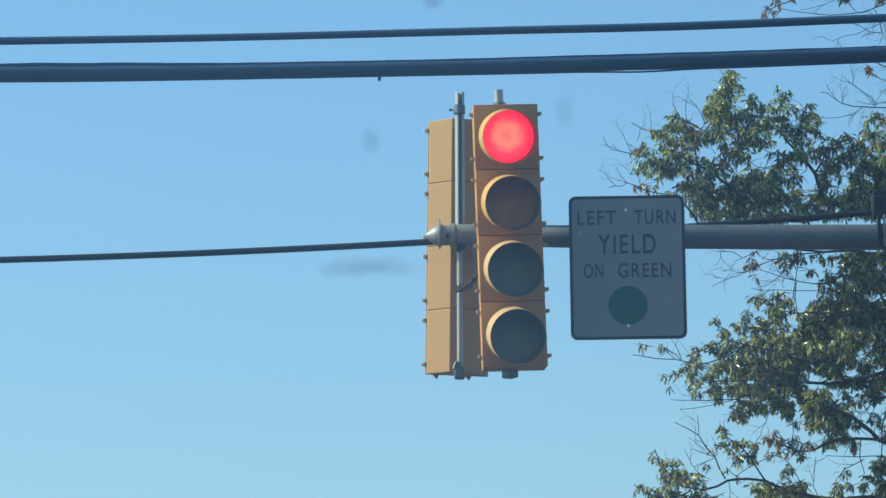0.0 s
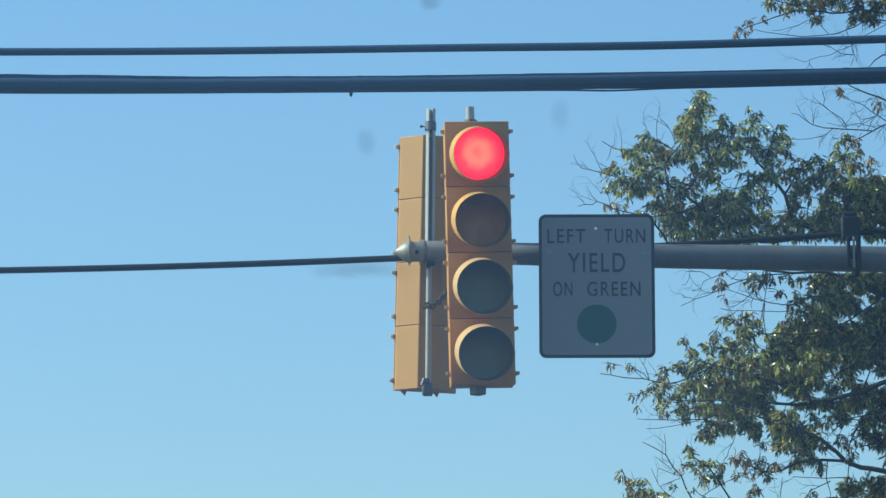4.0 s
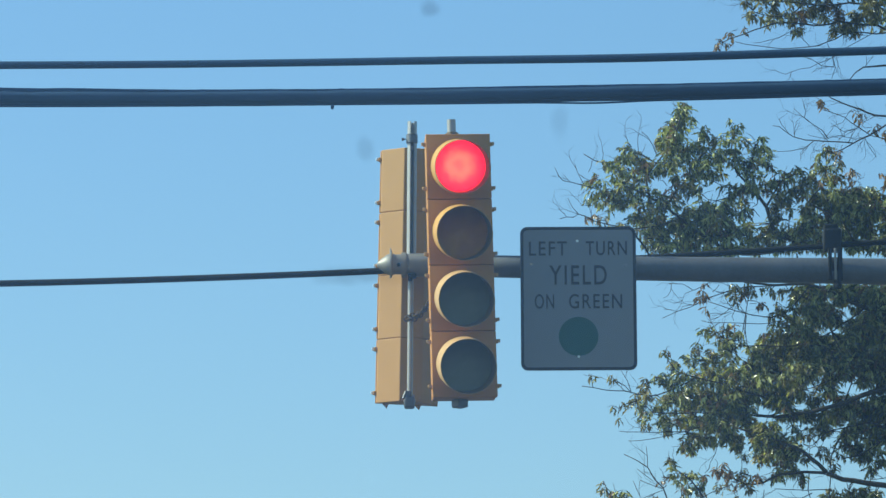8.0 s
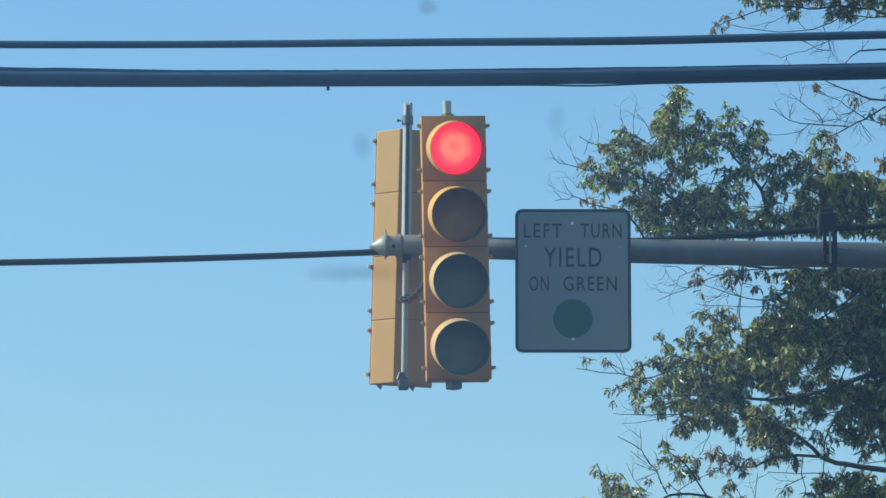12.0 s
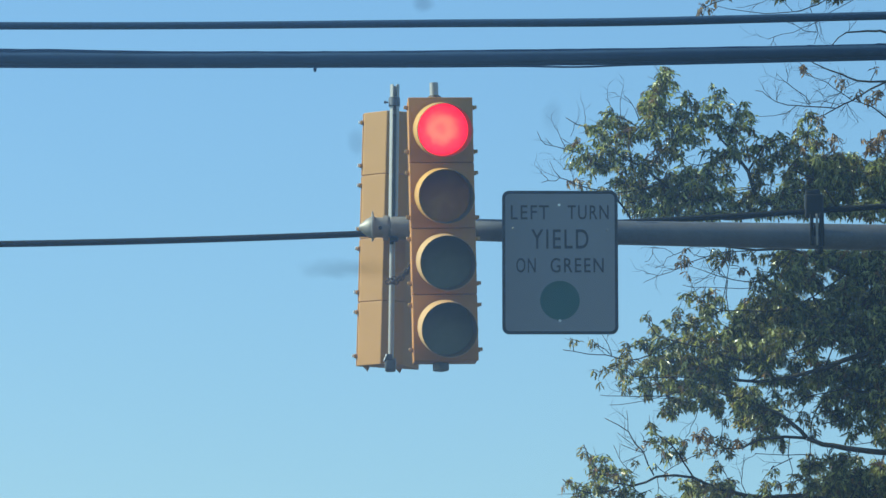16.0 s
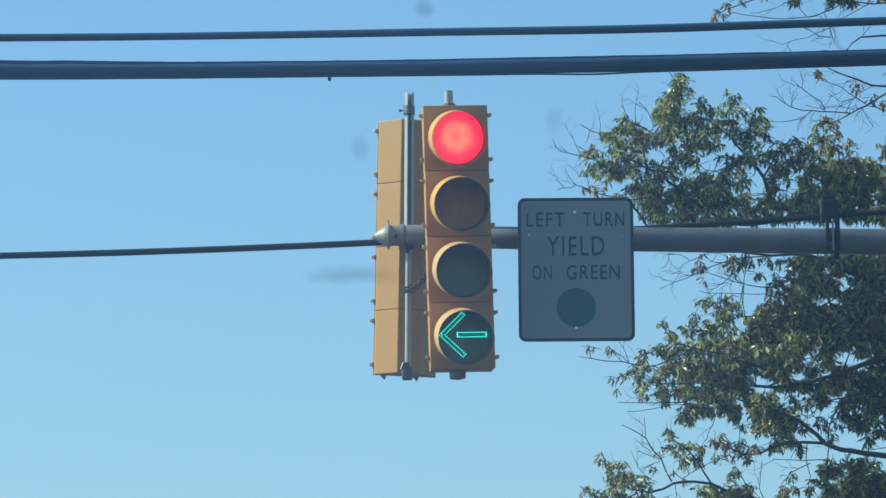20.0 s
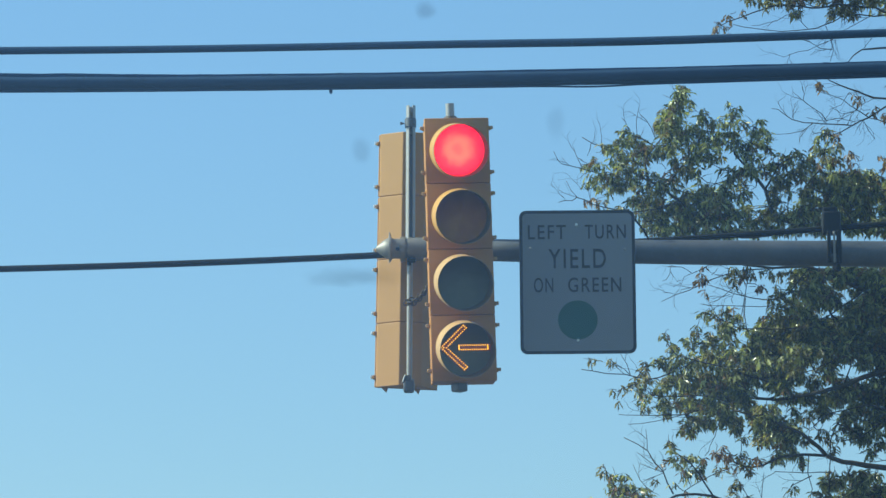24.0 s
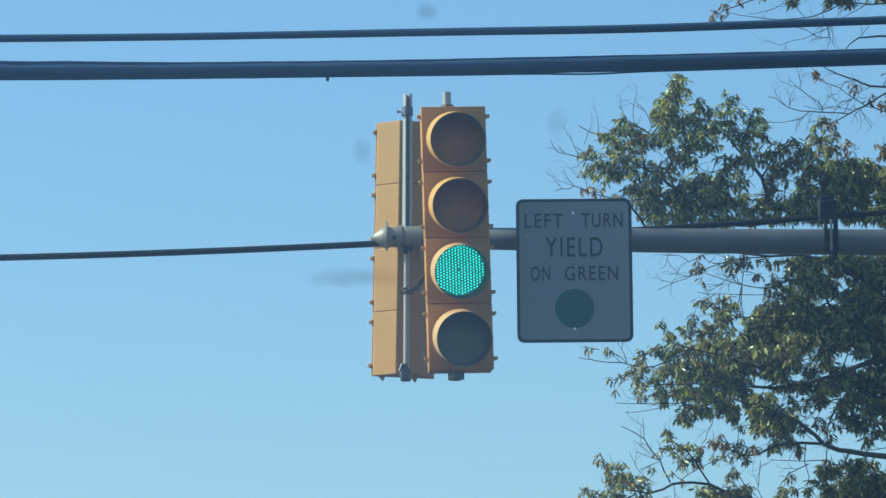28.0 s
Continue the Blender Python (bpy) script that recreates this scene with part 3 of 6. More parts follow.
bundle = tagged(new("cable_bundle"), "thick black bundle of lashed overhead cables", "cable")
strands = (  # radius, height and offset of each strand along the span
    (0.0220, lambda x: 0.0158 + 0.0008 * math.sin(3.1 * x) + 0.009 * min(1.0, max(0.0, (-x - 1.2) / 0.8)), 0.0),
    (0.0178, lambda x: -0.0183 + 0.0018 * math.sin(1.7 * x + 0.4) - 0.0022 * min(1.0, max(0.0, (x - 0.3) / 0.5)) - 0.0025 * min(1.0, max(0.0, -x - 0.9)), 0.006),
    (0.0270, lambda x: 0.0010 + 0.0015 * math.sin(1.2 * x), -0.010),
    (0.0042, lambda x: -0.0370 - 0.0065 * math.exp(-((x - 0.60) / 0.17) ** 2) - 0.0018 * math.sin(2.3 * x), -0.002))
for r, height, off in strands:
    pts = [(x, 20.0 + off, bundle_z(x) + height(x)) for x in [-18 + 0.06 * i for i in range(601)]]
    v, f = sweep(pts, [r * (1 + 0.10 * noise.noise((q[0] * 5, r * 900, 0)) + 0.06 * noise.noise((q[0] * 16, r * 900, 4))) for q in pts], 12)
    from_lists("strand", v, f, SHEATH_HAZED, bundle)
turns = [(x, 2 * math.pi * x / 0.31) for x in [-18 + 0.026 * i for i in range(1385)]]  # lashing wire wound round the strands
v, f = sweep([(x, 20.0 + 0.037 * math.cos(a), bundle_z(x) + 0.0010 + 0.0362 * math.sin(a)) for x, a in turns], [0.0013] * len(turns), 5)
from_lists("lashing_wire", v, f, SHEATH_HAZED, bundle)
bm = bmesh.new()
bmesh.ops.create_icosphere(bm, subdivisions=2, radius=0.010, matrix=Matrix.Translation((-0.569, 20.0, bundle_z(-0.569) - 0.0445)) @ Matrix.Diagonal((0.8, 0.8, 1.4, 1)))
part("loose_clip", bm, SHEATH_HAZED, bundle)
cable("cable", "black signal cable running behind the mast arm", [-18 + 0.25 * i for i in range(109)], 24.21, lambda x: 5.951 + 0.05 * x + 0.0065 * x * x - 0.0068 * max(0.0, x), lambda x: 0.018 if x < 0 else 0.0155, SHEATH_UNHAZED)

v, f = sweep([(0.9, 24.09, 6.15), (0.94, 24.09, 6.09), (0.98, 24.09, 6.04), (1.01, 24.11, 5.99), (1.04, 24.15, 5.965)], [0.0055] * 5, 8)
tagged(from_lists("sign_wire", v, f, SHEATH_UNHAZED), "thin black wire from the sign down to the mast arm", "wire")

clamp = tagged(new("cable_clamp"), "dark cable clamp strapped to the mast arm", "clamp")
clamp.matrix_basis = pose(1.992, ARM_Y, arm_z(2.0))
bm = bmesh.new()
box(bm, 0.0, 0.07, 0.175, 0.100, 0.07, 0.125, 0.012)
box(bm, -0.006, 0.07, 0.247, 0.076, 0.055, 0.03, 0.008)
part("clamp_block", bm, STEEL_DARK, clamp)
bm = bmesh.new()
lathe(bm, [(0.064, -0.034), (0.0695, -0.034), (0.0695, 0.036), (0.064, 0.036)], ALONG_X, 28)
part("strap", bm, STEEL_DARK, clamp)
bm = bmesh.new()
box(bm, -0.025, -0.072, 0.02, 0.020, 0.016, 0.17, 0.004)
part("side_plate", bm, STEEL_DARK, clamp)
bm = bmesh.new()
box(bm, 0.028, -0.072, 0.02, 0.026, 0.016, 0.18, 0.004)
part("side_plate", bm, STEEL_DARK, clamp)
# Thin pale strip: the clamp's narrow highlight, built as a part.
bm = bmesh.new()
box(bm, 0.003, -0.074, 0.02, 0.012, 0.014, 0.17, 0.003)
part("side_plate", bm, CAST, clamp)
bm = bmesh.new()
lathe(bm, [(0, -0.022), (0.018, -0.018), (0.024, 0), (0.018, 0.02), (0, 0.024)], Matrix.Translation((0.015, -0.06, -0.092)), 16)
part("tail_knob", bm, STEEL_DARK, clamp)

for x, y, h in ((-18.0, 20.0, 8.6), (18.0, 20.0, 8.8), (-18.0, 24.21, 7.6)):
    bm = bmesh.new()
    lathe(bm, [(0, 0), (0.16, 0), (0.15, 2), (0.11, h), (0.0, h + 0.02)], seg=16)
    p = new("utility_pole", mesh_of("utility_pole", bm, POLE_WOOD))
    p.matrix_basis = pose(x, y, -0.005)
    tagged(p, "brown wooden utility pole holding the overhead cables", "utility pole", group="utility poles along the street")

# ---- trees ----
GREEN, DULL, RUSSET = 0, 1, 2
OAK, HALF_BARE = [], []


def bough(tree_plan, path, tufts=()):
    """path: (x, z, radius) from the root outwards; tufts of leaves on it: (x, z, half width, half height, tone, thickness)."""
    tree_plan.append((path, list(tufts)))


def more_leaves(tree_plan, tufts):
    tree_plan[-1][1].extend(tufts)


bough(OAK, [(8.37, 11.3, 0.043), (6.43, 13.23, 0.0332), (5.89, 13.25, 0.0286), (5.23, 13.15, 0.0239), (4.63, 13.12, 0.0193), (4.21, 13.25, 0.0147)],
      [(4.63, 13.19, 0.13, 0.07, GREEN, 1.3), (4.34, 13.25, 0.09, 0.07, GREEN, 1.3), (4.86, 13.28, 0.1, 0.09, GREEN, 1.3), (5.4, 13.39, 0.07, 0.09, GREEN, 1.69), (5.69, 13.16, 0.21, 0.09, GREEN, 1.69), (5.31, 13.13, 0.13, 0.06, GREEN, 1.69), (6.07, 13.25, 0.18, 0.19, GREEN, 1.69), (4.78, 13.12, 0.1, 0.06, GREEN, 1.3), (5.02, 13.24, 0.09, 0.07, GREEN, 1.3), (5.17, 13.15, 0.09, 0.07, GREEN, 1.3), (5.38, 13.28, 0.09, 0.07, GREEN, 1.3), (5.53, 13.14, 0.1, 0.07, GREEN, 1.3)])
bough(OAK, [(4.21, 13.25, 0.0295), (4.14, 13.41, 0.0268), (4.08, 13.63, 0.0242), (3.97, 13.76, 0.0216), (3.86, 13.88, 0.0189), (3.81, 14.05, 0.0163), (3.89, 14.28, 0.0137), (3.95, 14.48, 0.0111)],
      [(3.97, 14.51, 0.1, 0.09, GREEN, 1.04), (4.04, 14.36, 0.1, 0.1, GREEN, 1.04), (3.81, 14.28, 0.13, 0.12, GREEN, 1.04), (4.08, 14.2, 0.09, 0.09, GREEN, 1.04), (3.86, 14.04, 0.13, 0.1, GREEN, 1.04), (3.9, 13.9, 0.1, 0.06, GREEN, 1.04), (3.76, 13.71, 0.07, 0.07, GREEN, 1.04), (4.18, 13.62, 0.07, 0.09, DULL, 0.6), (4.23, 13.47, 0.09, 0.07, DULL, 0.6), (4.18, 13.3, 0.07, 0.06, GREEN, 1.3), (4.1, 13.35, 0.09, 0.07, GREEN, 1.3), (3.8, 13.39, 0.07, 0.07, GREEN, 1.3), (4.18, 13.54, 0.05, 0.06, DULL, 0.8), (4.07, 13.28, 0.06, 0.05, DULL, 0.8), (3.88, 13.63, 0.04, 0.04, DULL, 0.75)])
bough(OAK, [(4.08, 13.64, 0.0147), (4.16, 13.81, 0.0123), (4.26, 13.98, 0.0098), (4.49, 14.09, 0.0074)],
      [(4.04, 13.97, 0.12, 0.1, GREEN, 1.04), (4.23, 14.01, 0.07, 0.09, GREEN, 0.92), (4.32, 14.08, 0.09, 0.07, GREEN, 0.92), (4.34, 13.9, 0.09, 0.09, GREEN, 0.92), (4.22, 13.81, 0.07, 0.13, DULL, 0.69), (4.5, 14.08, 0.12, 0.09, GREEN, 1.03), (4.61, 13.97, 0.12, 0.09, GREEN, 1.03), (4.46, 13.86, 0.09, 0.09, GREEN, 1.03), (4.37, 13.74, 0.06, 0.06, DULL, 0.92), (4.18, 13.74, 0.07, 0.07, DULL, 0.75), (4.3, 13.63, 0.05, 0.07, DULL, 0.75)])
bough(OAK, [(3.81, 13.95, 0.0147), (3.68, 14.13, 0.0123), (3.62, 14.4, 0.0098), (3.64, 14.67, 0.0074)],
      [(3.48, 14.63, 0.05, 0.05, GREEN, 0.59), (3.63, 14.77, 0.07, 0.07, GREEN, 0.59), (3.65, 14.65, 0.07, 0.06, GREEN, 0.59), (3.48, 14.28, 0.1, 0.11, GREEN, 1.01), (3.67, 14.55, 0.1, 0.07, GREEN, 1.04), (3.59, 14.4, 0.11, 0.1, GREEN, 1.04), (3.77, 13.92, 0.09, 0.07, GREEN, 1.04), (3.7, 13.84, 0.07, 0.06, GREEN, 0.91)])
bough(OAK, [(4.63, 13.12, 0.0258), (4.1, 13.02, 0.0239), (3.59, 13.03, 0.0221), (3.13, 13.31, 0.0203), (2.92, 13.49, 0.0184), (2.74, 13.64, 0.0166), (2.53, 13.76, 0.0147), (2.32, 13.88, 0.0129), (2.09, 13.94, 0.0111)],
      [(2.12, 13.94, 0.13, 0.08, GREEN, 0.98), (2.3, 13.96, 0.13, 0.07, GREEN, 0.98), (2.35, 13.71, 0.08, 0.1, GREEN, 0.98), (2.61, 13.73, 0.1, 0.11, GREEN, 0.91), (2.49, 13.59, 0.1, 0.08, GREEN, 0.91), (2.95, 13.43, 0.11, 0.09, GREEN, 1.23), (2.99, 13.24, 0.13, 0.11, GREEN, 1.23), (3.14, 13.48, 0.1, 0.1, GREEN, 1.23), (3.24, 13.28, 0.13, 0.11, GREEN, 1.23), (3.47, 13.28, 0.13, 0.11, GREEN, 1.23), (2.94, 13.07, 0.15, 0.07, GREEN, 1.17), (3.24, 13.07, 0.15, 0.07, GREEN, 1.17), (3.51, 13.07, 0.13, 0.07, GREEN, 1.17), (3.05, 13.63, 0.07, 0.06, GREEN, 1.17), (3.61, 13.31, 0.12, 0.1, GREEN, 1.04)])
more_leaves(OAK, [(3.77, 13.24, 0.08, 0.07, GREEN, 1.04), (3.96, 13.25, 0.13, 0.07, GREEN, 1.04), (3.72, 13.1, 0.13, 0.05, GREEN, 1.04), (3.95, 13.09, 0.13, 0.05, GREEN, 1.04), (4.13, 13.15, 0.1, 0.06, GREEN, 1.04), (4.25, 13.12, 0.1, 0.07, GREEN, 1.3), (3.88, 13.18, 0.09, 0.06, GREEN, 1.3), (4.44, 13.12, 0.1, 0.06, GREEN, 1.3), (2.68, 13.59, 0.07, 0.06, GREEN, 0.91), (2.87, 13.63, 0.07, 0.06, GREEN, 0.91), (2.42, 13.86, 0.06, 0.06, GREEN, 0.91)])
bough(OAK, [(2.74, 13.64, 0.0147), (2.87, 13.84, 0.0135), (3.06, 14.09, 0.0123), (3.02, 14.36, 0.0111), (2.87, 14.55, 0.0098), (2.95, 14.86, 0.0086), (2.99, 15.05, 0.0074)],
      [(2.98, 15.04, 0.04, 0.04, GREEN, 1.21), (2.99, 14.96, 0.07, 0.05, GREEN, 1.21), (2.91, 14.86, 0.08, 0.06, GREEN, 1.21), (3.04, 14.85, 0.06, 0.07, GREEN, 1.21), (2.92, 14.75, 0.08, 0.05, GREEN, 1.21), (2.97, 14.45, 0.07, 0.06, GREEN, 1.21), (2.99, 14.36, 0.15, 0.13, GREEN, 1.01), (3.17, 14.01, 0.11, 0.1, GREEN, 1.01), (2.75, 13.7, 0.1, 0.07, GREEN, 0.91), (3.11, 13.93, 0.1, 0.07, GREEN, 0.91), (2.79, 13.89, 0.09, 0.08, RUSSET, 0.78), (2.97, 14.09, 0.06, 0.04, RUSSET, 0.78), (2.94, 13.87, 0.1, 0.11, DULL, 0.91), (2.87, 14.01, 0.07, 0.06, GREEN, 0.91)])
bough(OAK, [(2.53, 13.76, 0.0147), (2.47, 14.01, 0.0129), (2.61, 14.23, 0.0111), (2.76, 14.44, 0.0092), (2.84, 14.71, 0.0074)],
      [(2.8, 14.73, 0.07, 0.06, GREEN, 1.21), (2.72, 14.62, 0.07, 0.07, GREEN, 1.21), (2.85, 14.62, 0.09, 0.07, GREEN, 1.21), (2.7, 14.49, 0.06, 0.07, GREEN, 1.21), (2.84, 14.48, 0.1, 0.07, GREEN, 1.21), (2.76, 14.28, 0.13, 0.13, GREEN, 1.01), (2.72, 14.15, 0.12, 0.08, GREEN, 1.01), (2.53, 14.08, 0.07, 0.06, GREEN, 0.91), (2.49, 13.82, 0.05, 0.07, GREEN, 0.91)])
bough(OAK, [(2.61, 14.23, 0.0092), (2.42, 14.35, 0.0086), (2.27, 14.4, 0.008), (2.17, 14.29, 0.0074), (1.97, 14.23, 0.0068), (1.79, 14.27, 0.0061), (1.65, 14.36, 0.0055)],
      [(2.16, 14.28, 0.1, 0.08, GREEN, 0.91), (1.97, 14.24, 0.07, 0.06, GREEN, 0.91), (2.08, 14.15, 0.11, 0.08, GREEN, 0.91), (2.27, 14.13, 0.15, 0.1, GREEN, 0.91), (2.46, 14.21, 0.11, 0.11, GREEN, 0.91)])
bough(OAK, [(3.06, 14.09, 0.0111), (3.17, 14.28, 0.0092), (3.33, 14.44, 0.0074), (3.3, 14.63, 0.0055)],
      [(3.21, 14.71, 0.06, 0.07, GREEN, 0.59), (3.31, 14.68, 0.05, 0.06, GREEN, 0.59), (3.3, 14.56, 0.11, 0.1, GREEN, 1.01), (3.21, 14.43, 0.11, 0.1, GREEN, 1.01), (3.33, 14.39, 0.15, 0.11, GREEN, 1.01), (3.26, 14.21, 0.14, 0.11, GREEN, 1.01), (3.09, 14.09, 0.11, 0.08, GREEN, 1.01)])
bough(OAK, [(2.32, 13.88, 0.0081), (1.93, 13.84, 0.0075), (1.78, 13.9, 0.0068), (1.63, 13.94, 0.0062), (1.49, 13.97, 0.0056), (1.37, 14.01, 0.0049), (1.31, 14.07, 0.0043), (1.26, 14.18, 0.0037)],
      [(1.78, 14.01, 0.1, 0.07, GREEN, 0.98), (1.93, 13.92, 0.11, 0.08, GREEN, 0.98), (1.81, 13.77, 0.1, 0.08, GREEN, 0.98), (2, 13.74, 0.14, 0.1, GREEN, 0.98), (2.19, 13.77, 0.11, 0.11, GREEN, 0.98)])
bough(OAK, [(1.63, 13.95, 0.0048), (1.57, 14.09, 0.0041), (1.52, 14.24, 0.0033)],
      [])
bough(OAK, [(1.58, 14.08, 0.0037), (1.62, 14.05, 0.0033), (1.66, 14.03, 0.0029)],
      [])
bough(OAK, [(1.72, 14.12, 0.0037), (1.75, 14.2, 0.0033), (1.76, 14.27, 0.0029)],
      [])
bough(OAK, [(1.9, 14.28, 0.0037), (1.91, 14.34, 0.0033), (1.9, 14.39, 0.0029)],
      [])
bough(OAK, [(1.76, 13.66, 0.0037), (1.69, 13.65, 0.0033), (1.6, 13.66, 0.0029)],
      [])
bough(OAK, [(1.45, 13.99, 0.0037), (1.42, 14.03, 0.0033), (1.39, 14.08, 0.0029)],
      [])
bough(OAK, [(2.92, 13.49, 0.0092), (2.6, 13.38, 0.0087), (2.26, 13.34, 0.0081), (1.96, 13.4, 0.0076), (1.77, 13.45, 0.0071), (1.66, 13.51, 0.0066), (1.57, 13.54, 0.006), (1.51, 13.5, 0.0055), (1.41, 13.51, 0.005), (1.32, 13.48, 0.0044)],
      [(1.76, 13.48, 0.07, 0.07, RUSSET, 0.6), (1.92, 13.48, 0.06, 0.04, DULL, 0.7), (2.19, 13.41, 0.06, 0.04, DULL, 0.7), (2.06, 13.39, 0.05, 0.03, DULL, 0.7), (2.38, 13.48, 0.1, 0.08, GREEN, 1.23), (2.57, 13.44, 0.13, 0.11, GREEN, 1.23), (2.76, 13.35, 0.1, 0.1, GREEN, 1.23), (2.56, 13.24, 0.12, 0.1, GREEN, 1.23), (2.71, 13.12, 0.13, 0.08, GREEN, 1.23)])
bough(OAK, [(1.57, 13.54, 0.0048), (1.5, 13.64, 0.0041), (1.43, 13.76, 0.0033)],
      [])
bough(OAK, [(1.41, 13.51, 0.0037), (1.38, 13.55, 0.0033), (1.34, 13.58, 0.0029)],
      [])
bough(OAK, [(2.27, 14.4, 0.0044), (2.23, 14.57, 0.0041), (2.17, 14.63, 0.0037)],
      [(2.23, 14.45, 0.06, 0.08, GREEN, 0.91)])
bough(OAK, [(2.61, 14.36, 0.0055), (2.51, 14.59, 0.0046), (2.42, 14.66, 0.0037)],
      [])
bough(OAK, [(2.38, 14.36, 0.0044), (2.37, 14.51, 0.0041), (2.38, 14.63, 0.0037)],
      [(2.35, 14.28, 0.15, 0.11, GREEN, 0.91)])
bough(OAK, [(3.13, 13.31, 0.0074), (3.28, 13.4, 0.0068), (3.37, 13.57, 0.0062), (3.41, 13.72, 0.0056), (3.48, 13.91, 0.005), (3.34, 14.01, 0.0044)],
      [(3.37, 14.09, 0.11, 0.08, GREEN, 1.01), (3.24, 13.62, 0.1, 0.09, GREEN, 1.23), (3.4, 13.46, 0.12, 0.1, GREEN, 1.23), (3.48, 13.62, 0.06, 0.08, GREEN, 1.17), (3.62, 13.74, 0.1, 0.11, GREEN, 1.04), (3.69, 13.55, 0.1, 0.09, GREEN, 1.04), (3.55, 13.46, 0.09, 0.09, GREEN, 1.04), (3.58, 13.9, 0.07, 0.07, GREEN, 0.91), (3.32, 13.7, 0.06, 0.04, GREEN, 0.91), (3.21, 13.81, 0.06, 0.04, GREEN, 0.91), (3.55, 13.63, 0.07, 0.07, GREEN, 0.91)])
bough(OAK, [(5.23, 13.15, 0.0147), (5.1, 13.4, 0.0137), (4.93, 13.55, 0.0126), (4.75, 13.63, 0.0116), (4.63, 13.71, 0.0105), (4.83, 13.92, 0.0095), (4.87, 14.17, 0.0084), (4.89, 14.4, 0.0074)],
      [(4.55, 13.76, 0.06, 0.07, DULL, 0.69), (4.79, 14.12, 0.12, 0.1, GREEN, 1.03), (4.86, 13.93, 0.13, 0.12, GREEN, 1.03), (4.76, 13.74, 0.12, 0.09, GREEN, 1.17), (4.91, 13.74, 0.09, 0.09, GREEN, 1.17), (4.95, 14.08, 0.07, 0.1, GREEN, 1.03), (4.83, 14.36, 0.09, 0.07, GREEN, 0.57), (4.92, 14.41, 0.07, 0.07, GREEN, 0.57), (4.78, 14.3, 0.06, 0.05, GREEN, 0.57), (4.9, 13.47, 0.1, 0.09, GREEN, 1.3), (5.07, 14.32, 0.05, 0.07, RUSSET, 0.63), (5.02, 14.36, 0.04, 0.04, RUSSET, 0.63), (5.03, 14.21, 0.04, 0.06, DULL, 0.69), (5.24, 13.39, 0.15, 0.1, GREEN, 1.69), (4.93, 13.63, 0.07, 0.07, GREEN, 1.3)])
more_leaves(OAK, [(4.63, 13.66, 0.06, 0.05, DULL, 0.8)])
bough(OAK, [(5.1, 13.4, 0.0092), (5.24, 13.63, 0.008), (5.2, 13.92, 0.0068), (5.23, 14.13, 0.0055)],
      [(5.21, 14.14, 0.08, 0.08, RUSSET, 0.63), (5.29, 13.98, 0.04, 0.07, RUSSET, 0.63), (5.09, 14.04, 0.05, 0.07, DULL, 0.69), (5.06, 13.82, 0.1, 0.07, GREEN, 1.49), (5.25, 13.78, 0.13, 0.09, GREEN, 1.49), (5.46, 13.81, 0.11, 0.08, GREEN, 1.49), (5.36, 13.62, 0.15, 0.12, GREEN, 1.69), (5.13, 13.58, 0.12, 0.1, GREEN, 1.69)])
bough(OAK, [(5.89, 13.25, 0.0147), (5.68, 13.48, 0.0129), (5.78, 13.74, 0.0111), (5.81, 14.01, 0.0092), (5.85, 14.21, 0.0074)],
      [(5.51, 13.63, 0.07, 0.09, GREEN, 1.69), (5.7, 14.04, 0.08, 0.08, RUSSET, 0.69), (5.85, 14.14, 0.07, 0.09, RUSSET, 0.69), (5.81, 14.01, 0.08, 0.09, RUSSET, 0.69), (5.73, 13.9, 0.09, 0.06, RUSSET, 0.69), (5.9, 13.98, 0.06, 0.09, RUSSET, 0.69), (5.77, 13.7, 0.1, 0.1, GREEN, 1.69), (5.69, 13.55, 0.1, 0.1, GREEN, 1.69), (5.88, 13.63, 0.1, 0.13, GREEN, 1.69), (5.84, 13.39, 0.11, 0.12, GREEN, 1.69), (5.65, 13.35, 0.09, 0.07, GREEN, 1.69), (6.08, 13.63, 0.16, 0.19, GREEN, 1.69), (5.89, 13.81, 0.07, 0.07, DULL, 0.8), (5.61, 13.78, 0.06, 0.06, DULL, 0.8)])
bough(OAK, [(4.21, 13.25, 0.0074), (4.37, 13.4, 0.0064), (4.52, 13.32, 0.0054), (4.67, 13.44, 0.0044)],
      [(4.64, 13.55, 0.09, 0.07, GREEN, 1.3), (4.71, 13.39, 0.12, 0.09, GREEN, 1.3), (4.52, 13.28, 0.1, 0.09, GREEN, 1.3), (4.56, 13.4, 0.07, 0.06, GREEN, 1.3), (4.41, 13.61, 0.05, 0.04, GREEN, 0.91)])
